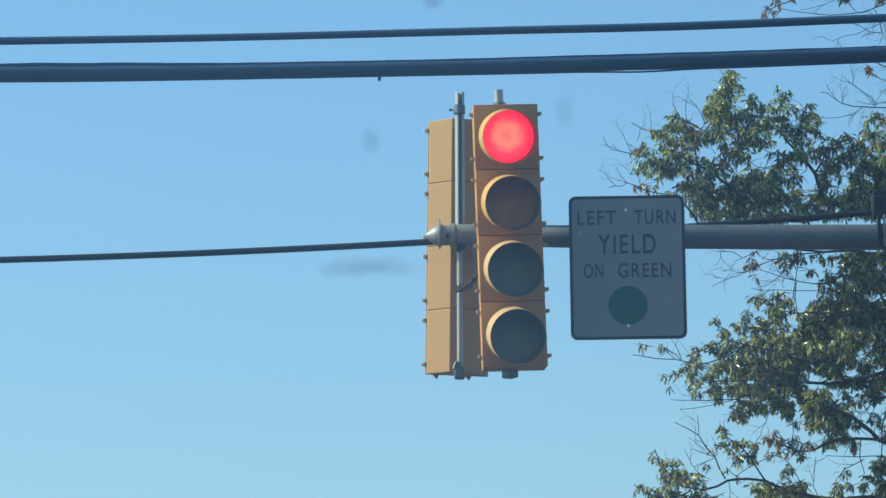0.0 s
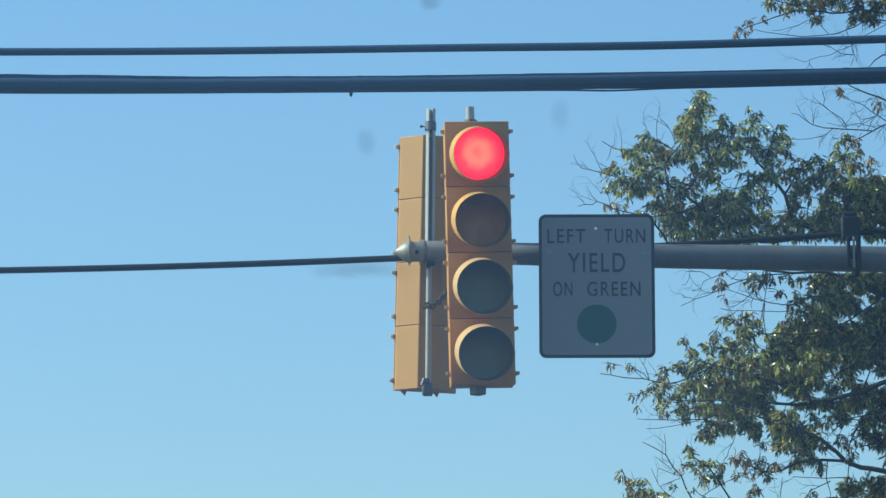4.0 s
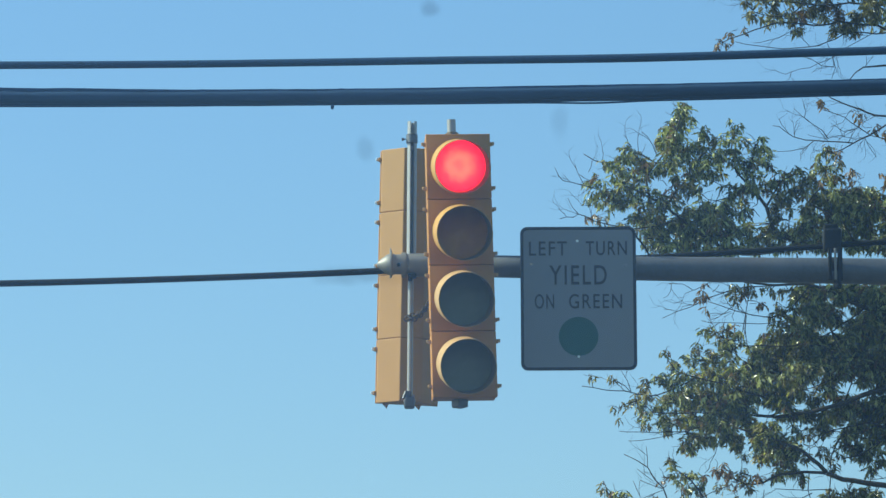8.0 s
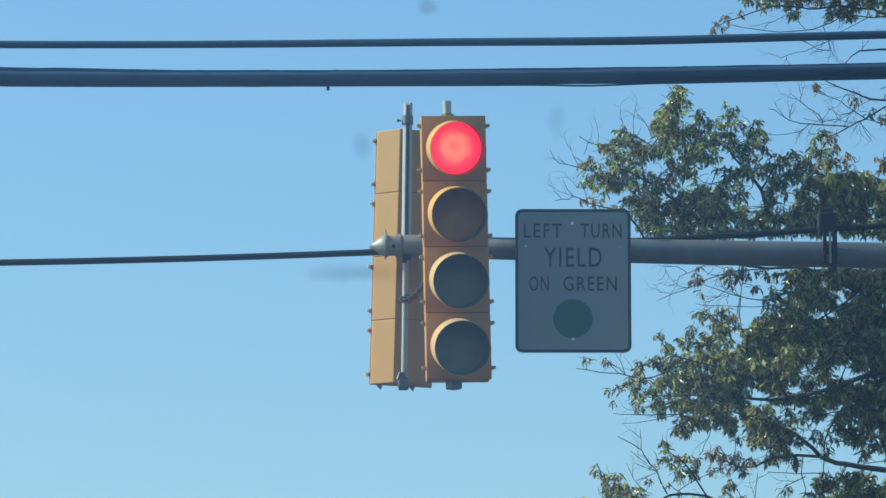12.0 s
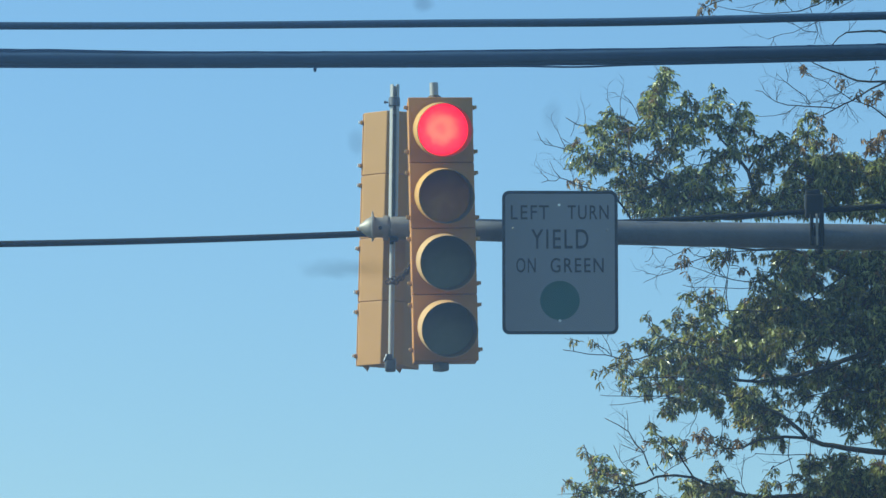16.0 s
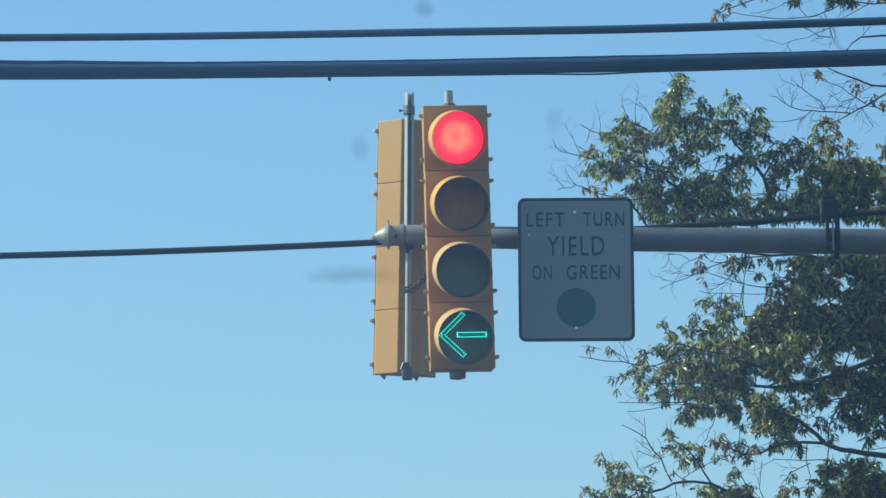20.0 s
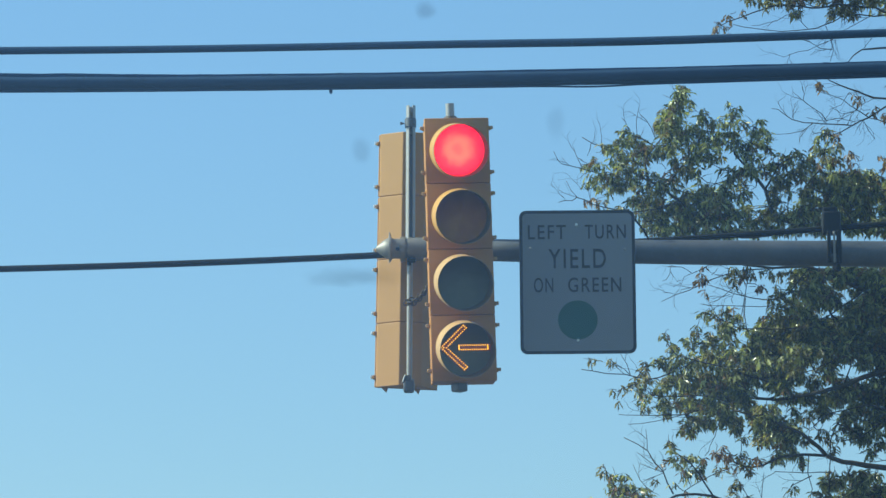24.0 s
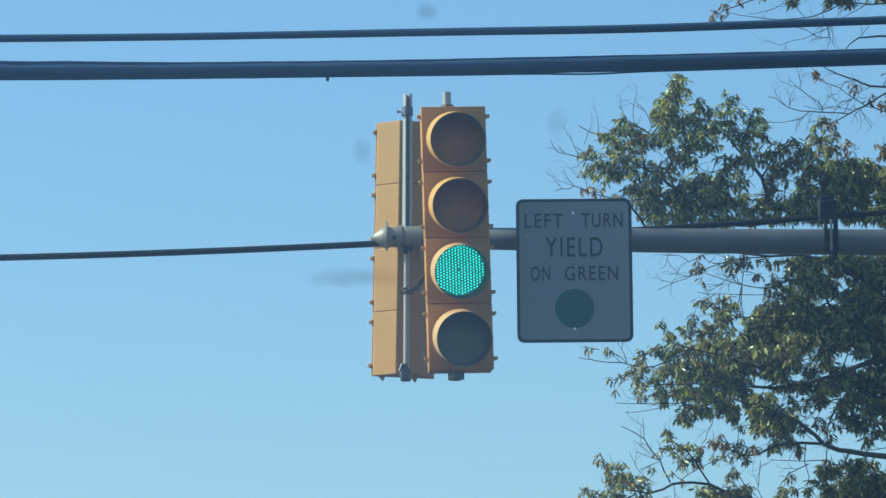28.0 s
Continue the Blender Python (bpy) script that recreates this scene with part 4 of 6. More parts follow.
bough(OAK, [(8.37, 10.6, 0.043), (6.41, 12.06, 0.0332), (5.87, 12.1, 0.0298), (5.36, 12.27, 0.0264), (4.99, 12.44, 0.023), (4.62, 12.58, 0.0197), (4.17, 12.57, 0.0163), (3.76, 12.63, 0.0129)],
      [(5.25, 12.5, 0.15, 0.06, GREEN, 1.4), (5.14, 12.5, 0.07, 0.06, GREEN, 1.4), (5.4, 12.47, 0.07, 0.06, GREEN, 1.4), (5.67, 12.47, 0.13, 0.08, GREEN, 2.1), (5.6, 12.28, 0.15, 0.1, GREEN, 2.1), (5.78, 12.18, 0.1, 0.1, GREEN, 2.1), (5.66, 11.79, 0.15, 0.13, GREEN, 2.1), (5.44, 12.1, 0.07, 0.06, GREEN, 2.1), (6, 12.33, 0.13, 0.16, GREEN, 2.1), (6.02, 11.87, 0.15, 0.18, GREEN, 2.1), (5.52, 11.99, 0.1, 0.06, DULL, 0.8), (5.8, 11.8, 0.12, 0.13, GREEN, 1.54), (4.36, 12.49, 0.1, 0.05, DULL, 0.9), (4.77, 12.47, 0.1, 0.06, GREEN, 1.54), (5.01, 12.38, 0.08, 0.05, GREEN, 1.54)])
more_leaves(OAK, [(5.52, 12.43, 0.11, 0.07, GREEN, 1.54), (5.82, 12.39, 0.1, 0.11, GREEN, 1.54), (5.47, 12.2, 0.09, 0.08, GREEN, 1.54), (5.22, 12.44, 0.07, 0.05, GREEN, 1.54), (5.77, 11.99, 0.12, 0.09, GREEN, 1.54), (4.92, 12.55, 0.1, 0.05, GREEN, 1.68), (5.18, 12.57, 0.1, 0.05, GREEN, 1.68), (5.44, 12.55, 0.1, 0.05, GREEN, 1.68), (5.71, 12.57, 0.11, 0.05, GREEN, 1.68), (5.85, 12.51, 0.09, 0.07, GREEN, 1.68), (5.07, 12.48, 0.07, 0.06, GREEN, 1.82), (5.29, 12.33, 0.09, 0.06, GREEN, 1.82), (5.55, 12.44, 0.09, 0.07, GREEN, 1.82), (5.74, 12.33, 0.09, 0.07, GREEN, 1.82), (5.47, 12.1, 0.1, 0.07, GREEN, 1.82)])
more_leaves(OAK, [(5.7, 11.95, 0.1, 0.07, GREEN, 1.82)])
bough(OAK, [(4.17, 12.57, 0.0088), (3.79, 12.55, 0.0081), (3.58, 12.5, 0.0074), (3.42, 12.46, 0.0066), (3.23, 12.38, 0.0059), (3.04, 12.28, 0.0052), (2.86, 12.21, 0.0044), (2.68, 12.14, 0.0037)],
      [(3.2, 12.33, 0.08, 0.09, RUSSET, 0.6), (3.85, 12.56, 0.07, 0.04, RUSSET, 0.6), (3.64, 12.48, 0.08, 0.1, DULL, 0.7), (3.76, 12.56, 0.08, 0.05, DULL, 0.7), (4.09, 12.51, 0.1, 0.04, DULL, 0.9)])
bough(OAK, [(4.62, 12.56, 0.0088), (4.39, 12.27, 0.0081), (4.09, 12.14, 0.0074), (3.86, 12.18, 0.0066), (3.64, 12.24, 0.0059), (3.45, 12.31, 0.0052), (3.28, 12.36, 0.0044)],
      [(4.13, 12.18, 0.12, 0.04, DULL, 0.7), (4.25, 12.22, 0.09, 0.04, DULL, 0.7), (4.55, 12.47, 0.12, 0.09, GREEN, 1.68), (4.7, 12.28, 0.16, 0.11, GREEN, 1.68), (4.62, 12.13, 0.12, 0.09, GREEN, 1.68), (4.43, 12.25, 0.08, 0.08, GREEN, 0.84), (4.24, 12.31, 0.07, 0.05, DULL, 0.9), (4.39, 12.09, 0.08, 0.07, GREEN, 1.54), (4.62, 12.55, 0.09, 0.04, GREEN, 1.68)])
bough(OAK, [(3.79, 12.46, 0.0059), (3.63, 12.33, 0.0053), (3.53, 12.23, 0.0046), (3.41, 12.15, 0.004), (3.32, 12.12, 0.0033)],
      [(3.76, 12.44, 0.07, 0.07, RUSSET, 0.6)])
bough(OAK, [(4.09, 12.06, 0.0052), (3.79, 12.06, 0.0047), (3.49, 12.07, 0.0042), (3.3, 12.06, 0.0038), (3.19, 12.1, 0.0033)],
      [(3.49, 11.98, 0.12, 0.1, GREEN, 0.92), (4.2, 12.04, 0.09, 0.06, GREEN, 0.84), (4.05, 11.95, 0.07, 0.06, GREEN, 0.84), (4.24, 11.95, 0.07, 0.06, DULL, 0.8)])
bough(OAK, [(3.87, 12.56, 0.0066), (3.81, 12.37, 0.0059), (3.77, 12.18, 0.0052), (3.74, 11.99, 0.0044), (3.72, 11.89, 0.0037)],
      [(3.96, 12.33, 0.07, 0.07, RUSSET, 0.6), (3.87, 12.51, 0.06, 0.04, DULL, 0.9)])
bough(OAK, [(3.49, 12.47, 0.0044), (3.55, 12.34, 0.0039), (3.61, 12.26, 0.0033)],
      [])
bough(OAK, [(3.58, 12.49, 0.0041), (3.43, 12.48, 0.0037), (3.34, 12.51, 0.0033), (3.28, 12.57, 0.0029)],
      [])
bough(OAK, [(3.58, 12.22, 0.0041), (3.47, 12.18, 0.0037), (3.39, 12.19, 0.0033), (3.3, 12.19, 0.0029)],
      [])
bough(OAK, [(3.07, 12.51, 0.0041), (2.98, 12.47, 0.0037), (2.95, 12.38, 0.0033), (2.82, 12.33, 0.0029)],
      [])
bough(OAK, [(3.12, 12.32, 0.0041), (2.95, 12.3, 0.0035), (2.92, 12.24, 0.0029)],
      [])
bough(OAK, [(2.86, 12.22, 0.0037), (2.78, 12.25, 0.0033), (2.7, 12.25, 0.0029)],
      [])
bough(OAK, [(3.34, 12.48, 0.0044), (3.39, 12.54, 0.0039), (3.43, 12.59, 0.0033)],
      [])
bough(OAK, [(3.64, 12.24, 0.0044), (3.59, 12.16, 0.0039), (3.62, 12.09, 0.0033)],
      [])
bough(OAK, [(3.77, 12.19, 0.0044), (3.71, 12.27, 0.0039), (3.66, 12.33, 0.0033)],
      [])
bough(OAK, [(3.76, 12.63, 0.0063), (3.31, 12.62, 0.0058), (3.19, 12.56, 0.0054), (3.09, 12.51, 0.005), (3.03, 12.55, 0.0045), (2.95, 12.59, 0.0041), (2.77, 12.6, 0.0037)],
      [(3.19, 12.52, 0.07, 0.07, RUSSET, 0.6)])
bough(OAK, [(2.79, 12.6, 0.0041), (2.78, 12.5, 0.0037), (2.74, 12.43, 0.0033), (2.68, 12.41, 0.0029)],
      [])
bough(OAK, [(3.79, 12.18, 0.0074), (3.76, 11.95, 0.0064), (3.8, 11.74, 0.0054), (3.86, 11.65, 0.0044)],
      [(3.86, 11.45, 0.13, 0.1, GREEN, 1.54), (3.93, 11.57, 0.07, 0.06, GREEN, 1.54)])
bough(OAK, [(5.36, 12.27, 0.0111), (5.14, 12.1, 0.0104), (4.91, 11.95, 0.0097), (4.61, 11.8, 0.009), (4.31, 11.74, 0.0083), (4.01, 11.76, 0.0076), (3.71, 11.76, 0.0069), (3.49, 11.87, 0.0062), (3.3, 11.99, 0.0055)],
      [(3.27, 11.99, 0.08, 0.07, GREEN, 0.92), (3.46, 11.87, 0.13, 0.09, GREEN, 0.92), (3.64, 11.87, 0.09, 0.12, GREEN, 0.92), (4.08, 11.79, 0.13, 0.09, GREEN, 1.68), (3.94, 11.68, 0.12, 0.07, GREEN, 1.68), (4.32, 11.87, 0.11, 0.1, GREEN, 1.68), (4.5, 11.94, 0.09, 0.11, GREEN, 1.68), (4.24, 11.64, 0.15, 0.1, GREEN, 1.68), (4.54, 11.64, 0.13, 0.13, GREEN, 1.68), (4.76, 11.79, 0.13, 0.13, GREEN, 1.68), (4.16, 11.41, 0.13, 0.11, GREEN, 1.54), (5.36, 11.95, 0.1, 0.06, GREEN, 2.1), (5.36, 11.79, 0.08, 0.07, GREEN, 1.26), (5.13, 11.85, 0.07, 0.07, GREEN, 1.26), (5.05, 11.65, 0.06, 0.07, GREEN, 1.26)])
more_leaves(OAK, [(4.91, 12.18, 0.1, 0.09, GREEN, 1.54), (5.14, 12.04, 0.07, 0.07, GREEN, 1.54), (5.36, 12.1, 0.12, 0.1, GREEN, 1.54), (4.98, 11.8, 0.1, 0.09, GREEN, 1.54), (4.61, 11.8, 0.09, 0.09, GREEN, 1.54), (4.42, 11.72, 0.09, 0.06, DULL, 0.8), (4.08, 11.53, 0.07, 0.06, DULL, 0.8), (4.85, 12.1, 0.07, 0.05, GREEN, 1.54), (5.23, 12.08, 0.07, 0.05, GREEN, 1.54), (5.21, 11.95, 0.09, 0.07, GREEN, 1.82), (5.13, 11.72, 0.09, 0.07, GREEN, 1.82), (4.79, 11.65, 0.09, 0.07, GREEN, 1.82), (4.61, 11.95, 0.07, 0.07, GREEN, 1.82)])
bough(OAK, [(3.71, 11.76, 0.0074), (3.45, 11.63, 0.0066), (3.15, 11.55, 0.0059), (3.04, 11.65, 0.0052), (3.1, 11.76, 0.0044)],
      [(3.57, 11.71, 0.12, 0.09, GREEN, 0.92), (3.11, 11.75, 0.07, 0.07, GREEN, 0.92), (3.04, 11.61, 0.08, 0.05, GREEN, 0.92), (3.15, 11.56, 0.13, 0.07, GREEN, 0.92), (3.3, 11.64, 0.09, 0.07, GREEN, 0.92), (3.42, 11.52, 0.13, 0.09, GREEN, 0.92), (3.6, 11.65, 0.06, 0.05, DULL, 0.9)])
bough(OAK, [(8.37, 9.9, 0.053), (6.39, 11.27, 0.0405), (5.85, 11.25, 0.0374), (5.34, 11.11, 0.0342), (5.08, 11, 0.0311), (4.74, 10.9, 0.0279), (4.45, 10.84, 0.0247), (4.18, 10.8, 0.0216), (3.89, 10.83, 0.0184)],
      [(5.76, 11.18, 0.1, 0.13, GREEN, 2.1), (5.57, 11.03, 0.15, 0.07, GREEN, 2.1), (6.01, 11.42, 0.15, 0.18, GREEN, 2.1), (6, 11.04, 0.15, 0.18, GREEN, 2.1), (5.53, 11.26, 0.1, 0.07, GREEN, 1.26), (5.27, 10.96, 0.11, 0.06, GREEN, 1.26), (5.76, 10.96, 0.1, 0.07, GREEN, 1.26), (4.41, 10.65, 0.07, 0.08, GREEN, 0.84), (4.15, 10.71, 0.05, 0.04, GREEN, 0.84), (4.6, 10.81, 0.09, 0.06, GREEN, 1.68), (4.98, 10.84, 0.15, 0.07, GREEN, 1.68), (5.68, 11.34, 0.13, 0.13, GREEN, 1.54), (5.49, 10.93, 0.13, 0.07, GREEN, 1.54), (5.04, 10.93, 0.12, 0.05, GREEN, 1.54), (4.82, 10.84, 0.1, 0.06, GREEN, 1.54)])
more_leaves(OAK, [(4.97, 11.04, 0.06, 0.04, GREEN, 1.54), (4.67, 11.02, 0.09, 0.05, GREEN, 1.54), (4.33, 10.83, 0.09, 0.04, GREEN, 1.54), (5.12, 11.04, 0.09, 0.06, GREEN, 1.82), (5.68, 11.04, 0.09, 0.07, GREEN, 1.82)])
bough(OAK, [(4.45, 10.84, 0.0147), (4.15, 11, 0.0137), (4, 11.07, 0.0126), (3.7, 11.15, 0.0116), (3.41, 11.27, 0.0105), (3.11, 11.34, 0.0095), (2.85, 11.42, 0.0084), (2.74, 11.57, 0.0074)],
      [(2.7, 11.66, 0.04, 0.06, GREEN, 1.04), (2.75, 11.53, 0.07, 0.05, GREEN, 1.04), (2.85, 11.41, 0.09, 0.1, GREEN, 1.04), (3, 11.33, 0.13, 0.09, GREEN, 0.92), (3.23, 11.33, 0.13, 0.1, GREEN, 1.15), (3.45, 11.33, 0.13, 0.12, GREEN, 1.15), (3.68, 11.41, 0.12, 0.12, GREEN, 1.15), (3.56, 11.07, 0.15, 0.13, GREEN, 1.15), (3.82, 11.22, 0.13, 0.11, GREEN, 1.26), (4.08, 11.18, 0.15, 0.11, GREEN, 1.54), (4.23, 10.99, 0.1, 0.07, GREEN, 1.54), (4, 11.34, 0.09, 0.07, GREEN, 1.54), (4.45, 10.86, 0.09, 0.04, GREEN, 1.68), (3.7, 11.19, 0.07, 0.07, DULL, 0.8), (3.3, 11.42, 0.07, 0.06, DULL, 0.8)])
more_leaves(OAK, [(4.15, 11.04, 0.07, 0.06, GREEN, 1.54), (3.85, 11.04, 0.07, 0.06, GREEN, 1.26)])
bough(OAK, [(5.08, 11.02, 0.0111), (5.16, 11.24, 0.0092), (5.35, 11.28, 0.0074), (5.57, 11.42, 0.0055)],
      [(5.73, 11.49, 0.13, 0.13, GREEN, 2.1), (5.21, 11.64, 0.1, 0.12, GREEN, 1.26), (5.46, 11.52, 0.1, 0.1, GREEN, 1.26), (5.31, 11.53, 0.11, 0.1, GREEN, 1.54), (5.58, 11.65, 0.13, 0.13, GREEN, 1.54), (5.13, 11.48, 0.1, 0.09, GREEN, 1.54), (5.39, 11.32, 0.1, 0.07, GREEN, 1.54), (5.35, 11.65, 0.09, 0.07, GREEN, 1.82), (5.57, 11.42, 0.1, 0.08, GREEN, 1.82), (5.76, 11.65, 0.09, 0.09, GREEN, 1.82)])
bough(OAK, [(4.9, 11.3, 0.0074), (4.67, 11.21, 0.0064), (4.49, 11.15, 0.0054), (4.3, 11.04, 0.0044)],
      [(4.91, 11.56, 0.15, 0.13, GREEN, 1.68), (4.46, 11.41, 0.15, 0.09, GREEN, 1.54), (4.35, 11.15, 0.13, 0.1, GREEN, 1.54), (4.71, 11.15, 0.07, 0.05, DULL, 0.8), (4.82, 11.25, 0.06, 0.04, DULL, 0.8), (5.06, 11.41, 0.07, 0.06, GREEN, 1.26), (4.9, 11.18, 0.09, 0.06, GREEN, 1.54), (4.6, 11.42, 0.1, 0.09, GREEN, 1.54), (4.75, 11.48, 0.1, 0.09, GREEN, 1.54), (4.9, 11.34, 0.07, 0.06, GREEN, 1.82), (4.23, 11.34, 0.07, 0.06, GREEN, 1.54), (4.45, 11.27, 0.07, 0.06, GREEN, 1.54)])
bough(OAK, [(3.11, 11.34, 0.0092), (2.81, 11.18, 0.0086), (2.58, 11.1, 0.008), (2.34, 11.11, 0.0074), (2.17, 11.15, 0.0068), (1.91, 11.18, 0.0061), (1.61, 11.23, 0.0055)],
      [(2.78, 11.22, 0.11, 0.09, GREEN, 1.04), (2.81, 11.03, 0.12, 0.1, GREEN, 1.3), (1.73, 11.38, 0.05, 0.05, DULL, 0.65)])
bough(OAK, [(2.25, 11.15, 0.0055), (2.21, 11.3, 0.0046), (2.11, 11.43, 0.0037)],
      [])
bough(OAK, [(2.25, 11.15, 0.0055), (2.06, 11.3, 0.0046), (1.97, 11.36, 0.0037)],
      [(1.99, 11.3, 0.04, 0.04, DULL, 0.65)])
bough(OAK, [(2.34, 11.11, 0.0074), (2.43, 11.25, 0.0055), (2.66, 11.33, 0.0037)],
      [(2.66, 11.3, 0.1, 0.07, GREEN, 1.04), (2.44, 11.25, 0.08, 0.07, DULL, 0.65), (2.36, 11.15, 0.07, 0.05, DULL, 0.65)])
bough(OAK, [(2.58, 11.1, 0.0074), (2.32, 11.02, 0.0061), (2.13, 10.96, 0.0049), (2.07, 10.83, 0.0037)],
      [(2.51, 11.07, 0.08, 0.07, DULL, 0.65), (2.25, 11, 0.08, 0.05, DULL, 0.65), (2.1, 10.95, 0.07, 0.04, DULL, 0.65), (2.07, 10.82, 0.03, 0.07, DULL, 0.65), (2.44, 10.96, 0.09, 0.07, GREEN, 0.98)])
bough(OAK, [(4.37, 10.95, 0.0147), (4.07, 10.81, 0.0135), (3.77, 10.85, 0.0123), (3.4, 10.83, 0.0111), (3.1, 10.87, 0.0098), (2.8, 10.85, 0.0086), (2.51, 10.89, 0.0074)],
      [(3.04, 11.07, 0.13, 0.12, GREEN, 1.15), (3.3, 11.03, 0.15, 0.12, GREEN, 1.15), (3.74, 10.93, 0.1, 0.1, GREEN, 1.15), (2.63, 10.99, 0.09, 0.07, GREEN, 0.98), (2.44, 10.84, 0.09, 0.07, GREEN, 0.98), (2.63, 10.81, 0.09, 0.07, GREEN, 0.98), (2.85, 10.81, 0.12, 0.1, GREEN, 0.98), (3.07, 10.81, 0.13, 0.12, GREEN, 1.15), (3.52, 10.77, 0.15, 0.13, GREEN, 1.15), (3.63, 10.89, 0.07, 0.06, GREEN, 1.26), (3.4, 10.93, 0.07, 0.06, GREEN, 1.26)])
bough(OAK, [(3.4, 10.74, 0.0092), (2.95, 10.62, 0.0078), (2.73, 10.61, 0.0064), (2.36, 10.6, 0.0051), (2.09, 10.62, 0.0037)],
      [(2.74, 10.69, 0.09, 0.06, GREEN, 0.98), (3.3, 10.69, 0.13, 0.11, GREEN, 1.15), (3.03, 10.58, 0.07, 0.06, GREEN, 1.15), (2.69, 10.65, 0.06, 0.04, DULL, 0.6)])
bough(OAK, [(2.44, 10.61, 0.0044), (2.37, 10.71, 0.0041), (2.28, 10.77, 0.0037)],
      [(2.43, 10.66, 0.05, 0.06, DULL, 0.6)])
bough(OAK, [(2.95, 10.61, 0.0055), (2.58, 10.53, 0.0046), (2.21, 10.49, 0.0037)],
      [])
bough(OAK, [(3.77, 10.74, 0.0074), (3.51, 10.55, 0.0064), (3.21, 10.53, 0.0054), (3.02, 10.45, 0.0044)],
      [(3.03, 10.44, 0.09, 0.07, GREEN, 1.15), (3.22, 10.54, 0.1, 0.06, GREEN, 1.15), (3.44, 10.58, 0.13, 0.07, GREEN, 1.15), (3.63, 10.5, 0.08, 0.1, GREEN, 1.15), (3.78, 10.73, 0.11, 0.08, GREEN, 1.38)])
bough(OAK, [(3.4, 10.5, 0.0055), (3.34, 10.32, 0.0046), (3.28, 10.19, 0.0037)],
      [(3.21, 10.06, 0.04, 0.04, RUSSET, 0.6)])
bough(OAK, [(8.37, 9.1, 0.057), (6.36, 9.79, 0.0442), (5.83, 9.86, 0.0405), (5.33, 9.92, 0.0368), (5.03, 9.98, 0.0332), (4.81, 10.06, 0.0295)],
      [(5.97, 9.46, 0.16, 0.18, GREEN, 1.68), (5.77, 9.67, 0.1, 0.1, GREEN, 1.4), (5.44, 9.8, 0.07, 0.04, GREEN, 1.4)])
bough(OAK, [(4.81, 10.06, 0.0295), (4.6, 10.27, 0.0258), (4.5, 10.35, 0.0221), (4.25, 10.47, 0.0184), (3.92, 10.59, 0.0147), (3.62, 10.66, 0.0111)],
      [(4, 10.65, 0.13, 0.08, GREEN, 1.68), (3.93, 10.5, 0.11, 0.09, GREEN, 1.68), (4.15, 10.43, 0.13, 0.1, GREEN, 1.68), (4, 10.32, 0.1, 0.07, GREEN, 1.68), (4.37, 10.43, 0.11, 0.08, GREEN, 1.68), (4.26, 10.28, 0.1, 0.07, GREEN, 1.68), (4.23, 10.59, 0.04, 0.06, GREEN, 0.84), (4.55, 10.22, 0.06, 0.06, DULL, 0.8)])
bough(OAK, [(4.81, 10.06, 0.0221), (4.51, 10.07, 0.0195), (4.21, 10.04, 0.0169), (3.97, 9.94, 0.0144), (3.73, 9.91, 0.0118), (3.47, 10.06, 0.0092)],
      [(3.36, 10.05, 0.07, 0.06, RUSSET, 0.6), (3.54, 10.09, 0.1, 0.1, RUSSET, 0.6), (3.91, 10, 0.1, 0.05, RUSSET, 0.6), (3.77, 10.05, 0.09, 0.07, DULL, 0.7), (3.73, 9.91, 0.07, 0.07, DULL, 0.7), (4.33, 10.13, 0.09, 0.06, GREEN, 1.26), (4.44, 10.01, 0.04, 0.07, GREEN, 1.26), (4.15, 10.09, 0.07, 0.06, GREEN, 1.26)])
bough(OAK, [(5.84, 10.66, 0.0147), (5.64, 10.66, 0.0129), (5.38, 10.73, 0.0111), (5.05, 10.66, 0.0092), (4.81, 10.59, 0.0074), (4.66, 10.44, 0.0055)],
      [(4.75, 10.66, 0.1, 0.06, GREEN, 1.68), (5.35, 10.81, 0.13, 0.07, GREEN, 1.68), (5.72, 10.81, 0.13, 0.1, GREEN, 1.68), (5.49, 10.89, 0.1, 0.06, GREEN, 1.68), (6.01, 10.59, 0.15, 0.19, GREEN, 1.26), (4.74, 10.39, 0.07, 0.05, DULL, 0.7), (5.78, 10.66, 0.12, 0.09, GREEN, 1.54), (5.23, 10.66, 0.12, 0.06, GREEN, 1.54), (5.56, 10.66, 0.13, 0.07, GREEN, 1.54), (4.59, 10.59, 0.09, 0.07, DULL, 0.8)])
bough(OAK, [(5.04, 10.59, 0.0092), (4.89, 10.32, 0.0083), (4.87, 10.06, 0.0074), (4.85, 9.72, 0.0064), (4.81, 9.31, 0.0055)],
      [(5.12, 10.58, 0.08, 0.06, GREEN, 1.26), (5.12, 10.43, 0.13, 0.07, GREEN, 1.26), (4.82, 10.28, 0.09, 0.06, DULL, 0.7), (4.96, 10.3, 0.06, 0.04, DULL, 0.7), (4.96, 9.71, 0.07, 0.06, GREEN, 1.68), (4.85, 9.71, 0.06, 0.1, GREEN, 1.68), (4.88, 9.41, 0.07, 0.1, GREEN, 1.68), (4.72, 9.53, 0.07, 0.07, DULL, 0.8), (4.88, 10.15, 0.06, 0.04, DULL, 0.8), (5.04, 10.55, 0.07, 0.05, DULL, 0.8)])
bough(OAK, [(4.58, 10.06, 0.0074), (4.57, 9.83, 0.0064), (4.61, 9.61, 0.0054), (4.58, 9.46, 0.0044)],
      [(4.61, 9.45, 0.06, 0.07, DULL, 0.8), (4.43, 9.44, 0.04, 0.07, GREEN, 0.84)])
